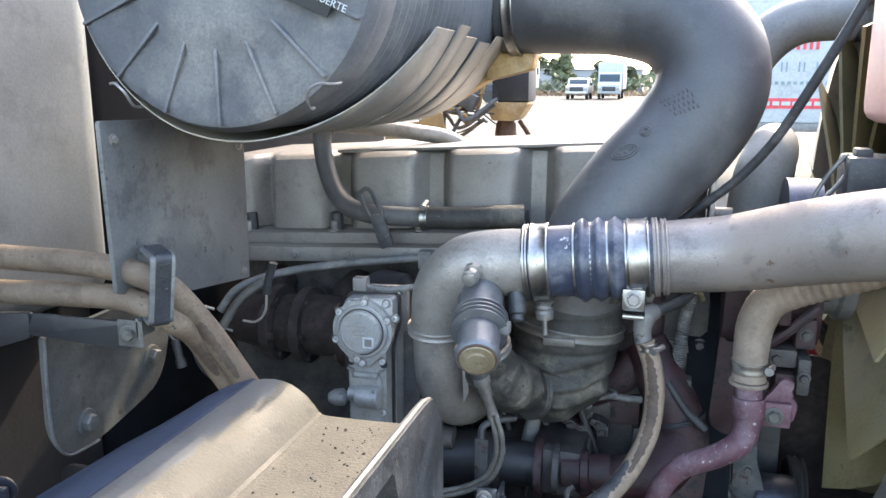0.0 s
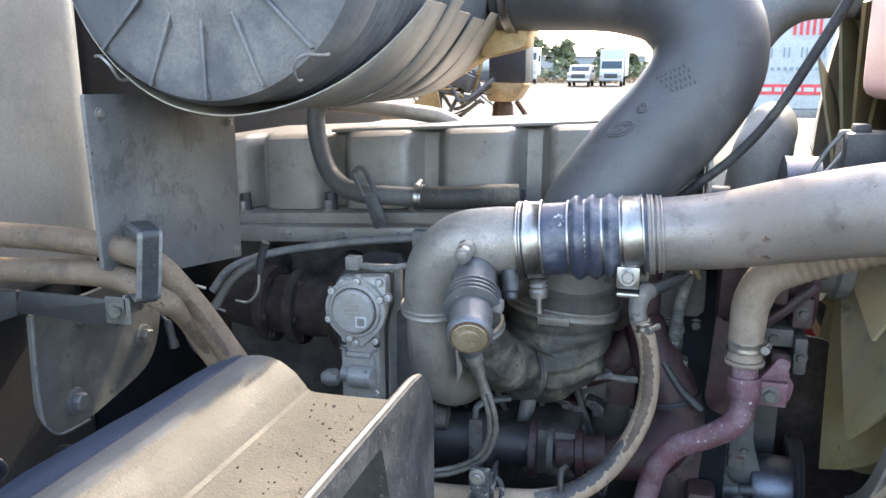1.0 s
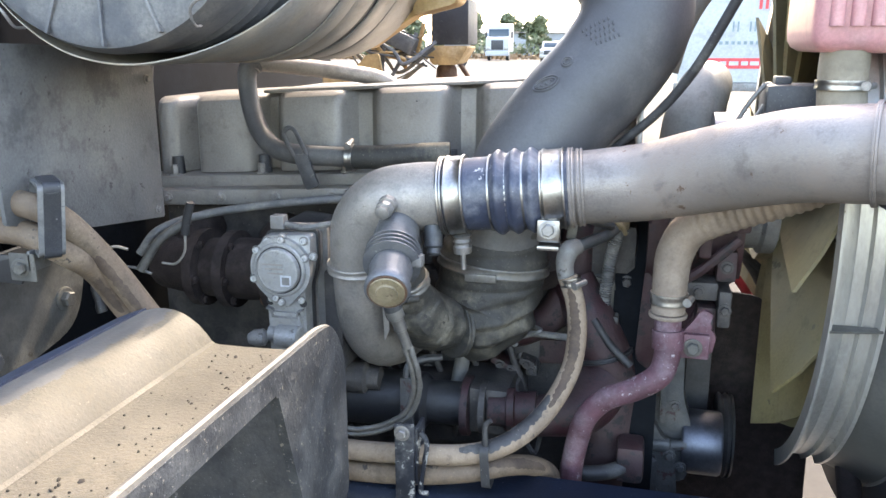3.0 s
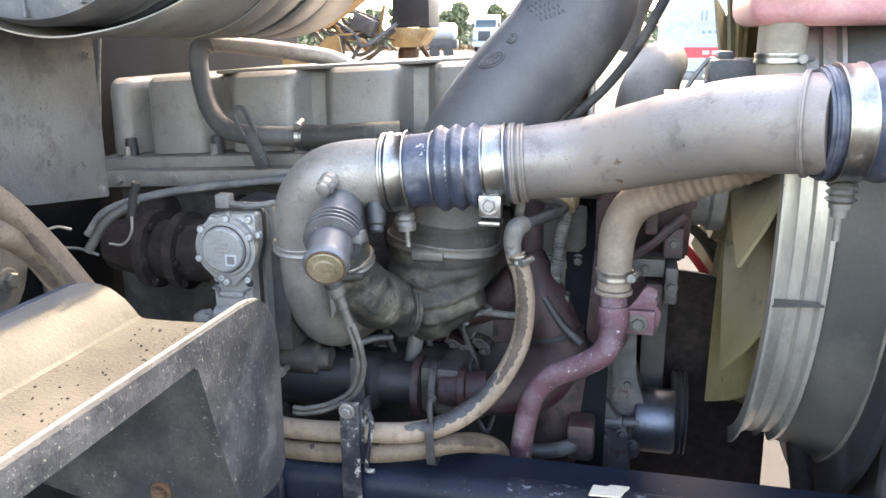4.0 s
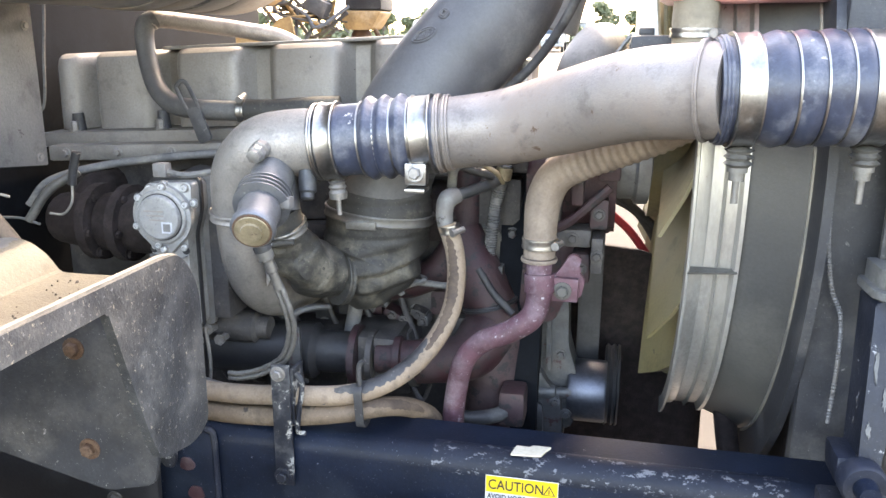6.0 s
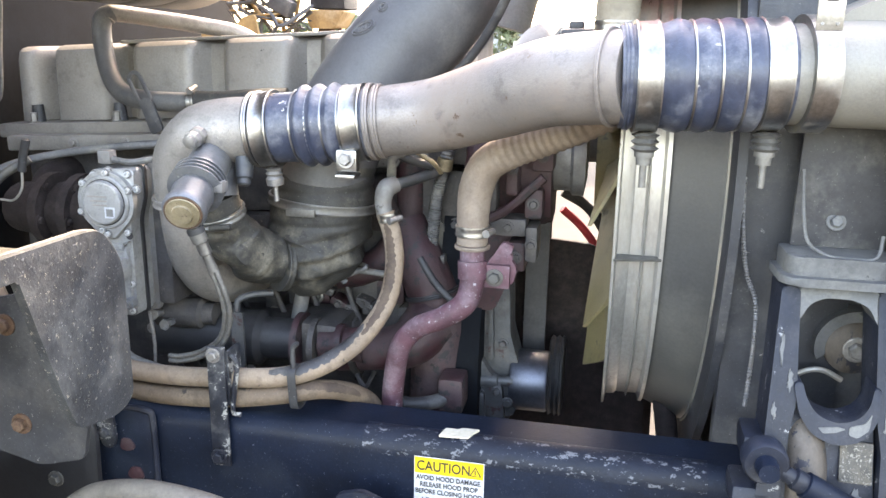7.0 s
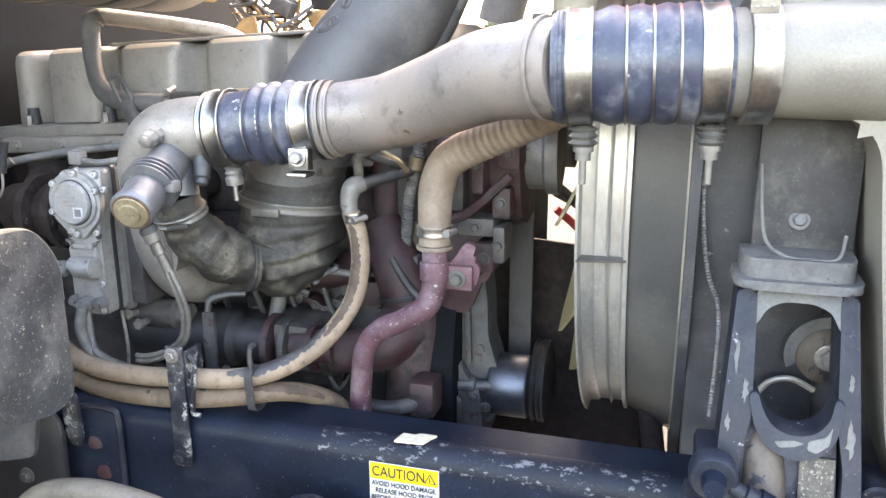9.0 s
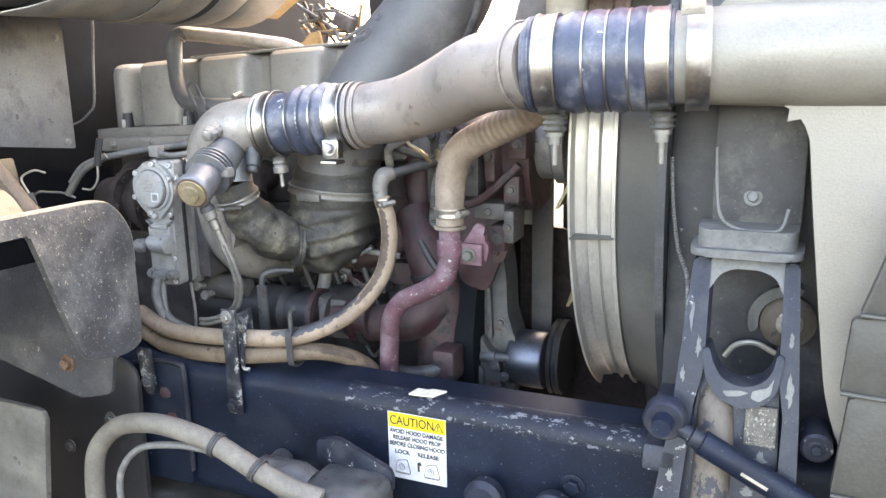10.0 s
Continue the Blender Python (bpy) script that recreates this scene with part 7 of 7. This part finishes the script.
for k, (z0, z1, x0, x1) in enumerate(((1.245, 1.40, 0.755, 0.80), (1.15, 1.243, 0.742, 0.748), (1.02, 1.148, 0.742, 0.752), (0.80, 1.018, 0.75, 0.765))):
    part("panel", prism(round_poly([(x0, z0), (x1, z1), (1.2, z1 + 0.02), (1.2, z0 - 0.01)], 0.006), "y", 0.93 - 0.004 * k, 0.945 - 0.004 * k, 0.003), M_HOOD, hood)
    part("lip", sweep([(x0, 0.925 - 0.004 * k, z0 + 0.003), (x0 + 0.05, 0.925 - 0.004 * k, z0 + 0.001), (x0 + 0.12, 0.927 - 0.004 * k, z0)], 0.003, 8, 4), M_HOOD, hood)

reservoir = thing("coolant_reservoir", (0.45, 1.2, 1.66), "translucent pink plastic coolant reservoir", "reservoir")
part("bottle", block((0.287, 1.16, 1.636), (0.66, 1.40, 1.95), 0.03, segs=4), M_RESERVOIR, reservoir)
for x in (0.312, 0.336, 0.36):
    part("mould_rib", sweep([(x, 1.159, 1.67), (x, 1.157, 1.80), (x, 1.159, 1.93)], 0.009, 10, 4), M_RESERVOIR, reservoir)
neck = thing("reservoir_hose", (0.38, 1.2, 1.5), "tan rubber hose with worm clamp under the reservoir", "hose")
part("hose", sweep([(0.335, 1.20, 1.64), (0.335, 1.20, 1.60), (0.34, 1.20, 1.54), (0.345, 1.20, 1.48)], 0.031, 20), M_RUBTAN, neck)
worm((0.335, 1.20, 1.595), (0, 0, -1), 0.033, (0.9, -0.6, 0), neck)

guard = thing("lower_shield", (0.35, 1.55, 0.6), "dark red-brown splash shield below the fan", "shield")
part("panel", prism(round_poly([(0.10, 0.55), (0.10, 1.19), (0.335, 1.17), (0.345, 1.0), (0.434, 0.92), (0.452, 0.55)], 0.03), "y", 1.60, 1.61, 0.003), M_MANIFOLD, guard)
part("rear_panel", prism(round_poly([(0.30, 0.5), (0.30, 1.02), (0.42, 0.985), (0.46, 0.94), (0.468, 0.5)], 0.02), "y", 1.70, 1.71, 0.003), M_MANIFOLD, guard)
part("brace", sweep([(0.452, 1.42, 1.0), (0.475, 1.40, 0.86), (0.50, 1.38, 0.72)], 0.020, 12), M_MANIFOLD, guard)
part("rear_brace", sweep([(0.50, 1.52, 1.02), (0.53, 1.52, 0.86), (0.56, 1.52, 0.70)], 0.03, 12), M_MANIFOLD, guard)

leads = thing("battery_cables", (0.32, 1.75, 1.0), "red and black cables beyond the drive belts", "cable")
for pts, mm in ((((0.24, 1.72, 1.22), (0.29, 1.74, 1.17), (0.35, 1.76, 1.08), (0.40, 1.78, 0.98)), M_SIGNRED), (((0.24, 1.70, 1.26), (0.30, 1.71, 1.22), (0.36, 1.73, 1.12), (0.41, 1.75, 1.0)), M_RUBBER), (((0.22, 1.69, 1.30), (0.28, 1.70, 1.245), (0.34, 1.72, 1.19)), M_RUBBER)):
    part("cable", sweep(pts, 0.009, 10), mm, leads)

# ---- warning sticker ----
stick = thing("warning_sticker", (0.135, RAIL_Y, 0.87), "white and yellow caution sticker on the frame rail", "sticker")
SX0, SX1, SZ0, SZ1, SY = 0.082, 0.188, 0.852, 0.972, RAIL_Y - 0.0012
part("sheet", block((SX0, SY, SZ0), (SX1, SY + 0.001, SZ1), 0.0), M_STICKER, stick)
part("header", block((SX0 + 0.001, SY - 0.0005, SZ1 - 0.027), (SX1 - 0.001, SY, SZ1 - 0.001), 0.0), M_STICKYEL, stick, "yellow header")
face = Matrix.Rotation(radians(90), 4, "X")


def on_sticker(x, z):
    return Matrix.Translation((SX0 + x, SY - 0.0009, SZ1 - z)) @ face


letters("CAUTION", 0.0225, on_sticker(0.004, 0.0215), M_INK, stick, scale_x=0.80, bold=0.00018)
for k, w in enumerate(("AVOID HOOD DAMAGE.", "RELEASE HOOD PROP", "BEFORE CLOSING HOOD")):
    letters(w, 0.0108, on_sticker(0.053, 0.037 + 0.0115 * k), M_INK, stick, align="CENTER", scale_x=0.83, bold=0.00018)
letters("LOCK", 0.0105, on_sticker(0.012, 0.074), M_INK, stick, bold=0.00018)
letters("RELEASE", 0.0105, on_sticker(0.054, 0.074), M_INK, stick, bold=0.00018)
tri = [(SX1 - 0.022, SZ1 - 0.022), (SX1 - 0.004, SZ1 - 0.022), (SX1 - 0.013, SZ1 - 0.006)]
part("symbol", prism(tri, "y", SY - 0.0012, SY - 0.0006), M_INK, stick)
part("symbol_field", prism([(SX1 - 0.0195, SZ1 - 0.0207), (SX1 - 0.0065, SZ1 - 0.0207), (SX1 - 0.013, SZ1 - 0.0088)], "y", SY - 0.0016, SY - 0.0012), M_STICKYEL, stick)
part("symbol_mark", block((SX1 - 0.0138, SY - 0.002, SZ1 - 0.0195), (SX1 - 0.0122, SY - 0.0016, SZ1 - 0.012), 0.0), M_INK, stick)
for x in (0.012, 0.066):
    shape = [(x, 0.108), (x + 0.004, 0.088), (x + 0.022, 0.084), (x + 0.028, 0.108)]
    for grow, d, m, label in ((0.0009, 0.0004, M_INK, "thin outline"), (0.0, 0.0008, M_STICKER, "")):
        cx, cz = x + 0.0135, 0.097
        pts = [(SX0 + cx + (a - cx) * (1 + grow / 0.012), SZ1 - cz - (b - cz) * (1 + grow / 0.012)) for a, b in shape]
        part("drawing", prism(round_poly(pts, 0.003), "y", SY - d - 0.0004, SY - d), m, stick, label)
    for r, d, m in ((0.0058, 0.0012, M_INK), (0.0050, 0.0015, M_STICKER), (0.0028, 0.0018, M_INK), (0.0021, 0.0021, M_STICKER)):
        disc = [(SX0 + x + 0.012 + r * math.cos(a), SZ1 - 0.098 + r * math.sin(a)) for a in np.linspace(0, 2 * math.pi, 20, endpoint=False)]
        part("drawing_ring", prism(disc, "y", SY - d - 0.0003, SY - d), m, stick)
    part("drawing_line", block((SX0 + x, SY - 0.0011, SZ1 - 0.1105), (SX0 + x + 0.027, SY - 0.0008, SZ1 - 0.1095), 0.0), M_INK, stick)
part("arrow", prism([(SX0 + 0.054, SZ1 - 0.102), (SX0 + 0.057, SZ1 - 0.102), (SX0 + 0.057, SZ1 - 0.09), (SX0 + 0.061, SZ1 - 0.09), (SX0 + 0.059, SZ1 - 0.083), (SX0 + 0.053, SZ1 - 0.086)], "y", SY - 0.0011, SY - 0.0006), M_INK, stick)

# ---- below the rail ----
hang = thing("rail_tab", (-0.42, 1.02, 0.97), "chipped black steel tab bolted on the frame rail", "bracket")
part("plate", prism(round_poly([(-0.438, 1.025), (-0.432, 0.955), (-0.426, 0.935), (-0.408, 0.932), (-0.402, 0.95), (-0.406, 1.025)], 0.006), "y", 1.008, 1.014, 0.002), M_STRAPCHIP, hang)
bolt((-0.418, 1.008, 0.962), (0, -1, 0), 0.009, hang, M_STRAPCHIP)
big = thing("power_steering_hose", (-0.2, 0.85, 0.8), "grey dusty rubber hose looping below the rail", "hose")
part("hose", sweep([(-0.41, 0.85, 0.74), (-0.405, 0.85, 0.83), (-0.388, 0.85, 0.90), (-0.335, 0.85, 0.952), (-0.265, 0.85, 0.972), (-0.20, 0.85, 0.972), (-0.13, 0.852, 0.958), (-0.065, 0.855, 0.93), (0.0, 0.86, 0.905), (0.05, 0.87, 0.89)], 0.0165, 18), M_GREYHOSE, big)
for p, d in (((-0.128, 0.852, 0.957), (1, 0, -0.35)), ((-0.055, 0.8555, 0.9265), (1, 0, -0.45))):
    band(p, d, 0.0185, 0.010, big, M_RUBBER, "strap")
part("thin_line", sweep([(-0.36, 0.86, 0.80), (-0.35, 0.86, 0.86), (-0.30, 0.858, 0.915), (-0.22, 0.858, 0.937), (-0.15, 0.858, 0.94), (-0.11, 0.858, 0.932)], 0.006, 10), M_WIRE, big)
gear = thing("steering_gear", (0.05, 0.92, 0.75), "dusty cast steering gear with bolted flange", "steering gear")
part("housing", block((-0.01, 0.87, 0.76), (0.12, 0.99, 0.895), 0.03, segs=3), M_PUMP, gear)
part("input", lathe([(0, 0.03), (0.03, 0.036), (0.06, 0.03), (0.1, 0.022)], (0.0, 0.92, 0.87), (-1, 0, 0.2), 20), M_PUMP, gear)
part("flange", prism(round_poly([(-0.02, 0.93), (0.02, 0.94), (0.12, 0.90), (0.12, 0.86), (-0.02, 0.87)], 0.01), "y", 0.97, 0.98, 0.002), M_CHIP, gear)
part("cap", lathe([(0, 0.021), (0.045, 0.021), (0.05, 0.015)], (-0.135, 1.03, 0.842), (0.2, -1, 0.1), 22), M_PUMP, gear)
for x in (0.27, 0.38):
    part("bushing_end", lathe([(0, 0.03), (0.02, 0.032), (0.03, 0.024)], (x, 1.005, 0.875), (0, -1, 0), 22), M_CHIP, gear)
part("drag_link", sweep([(0.12, 0.94, 0.80), (0.3, 0.96, 0.79), (0.6, 0.97, 0.78)], 0.018, 14, 4), M_RAIL, gear)
liner = thing("inner_liner", (-0.5, 0.95, 0.8), "dark inner wheel liner behind the fender panel", "liner")
part("panel", prism(round_poly([(-0.95, 1.08), (-0.95, 0.65), (-0.43, 0.65), (-0.42, 1.0)], 0.04), "y", 0.985, 0.995, 0.003), M_BELT, liner)
for x, z in ((-0.50, 0.88), (-0.62, 0.80), (-0.47, 1.02)):
    bolt((x, 0.985, z), (0, -1, 0), 0.009, liner, M_PLATE)
part("edge_fold", block((-0.95, 0.975, 0.648), (-0.43, 0.986, 0.665), 0.003), M_DARK, liner)
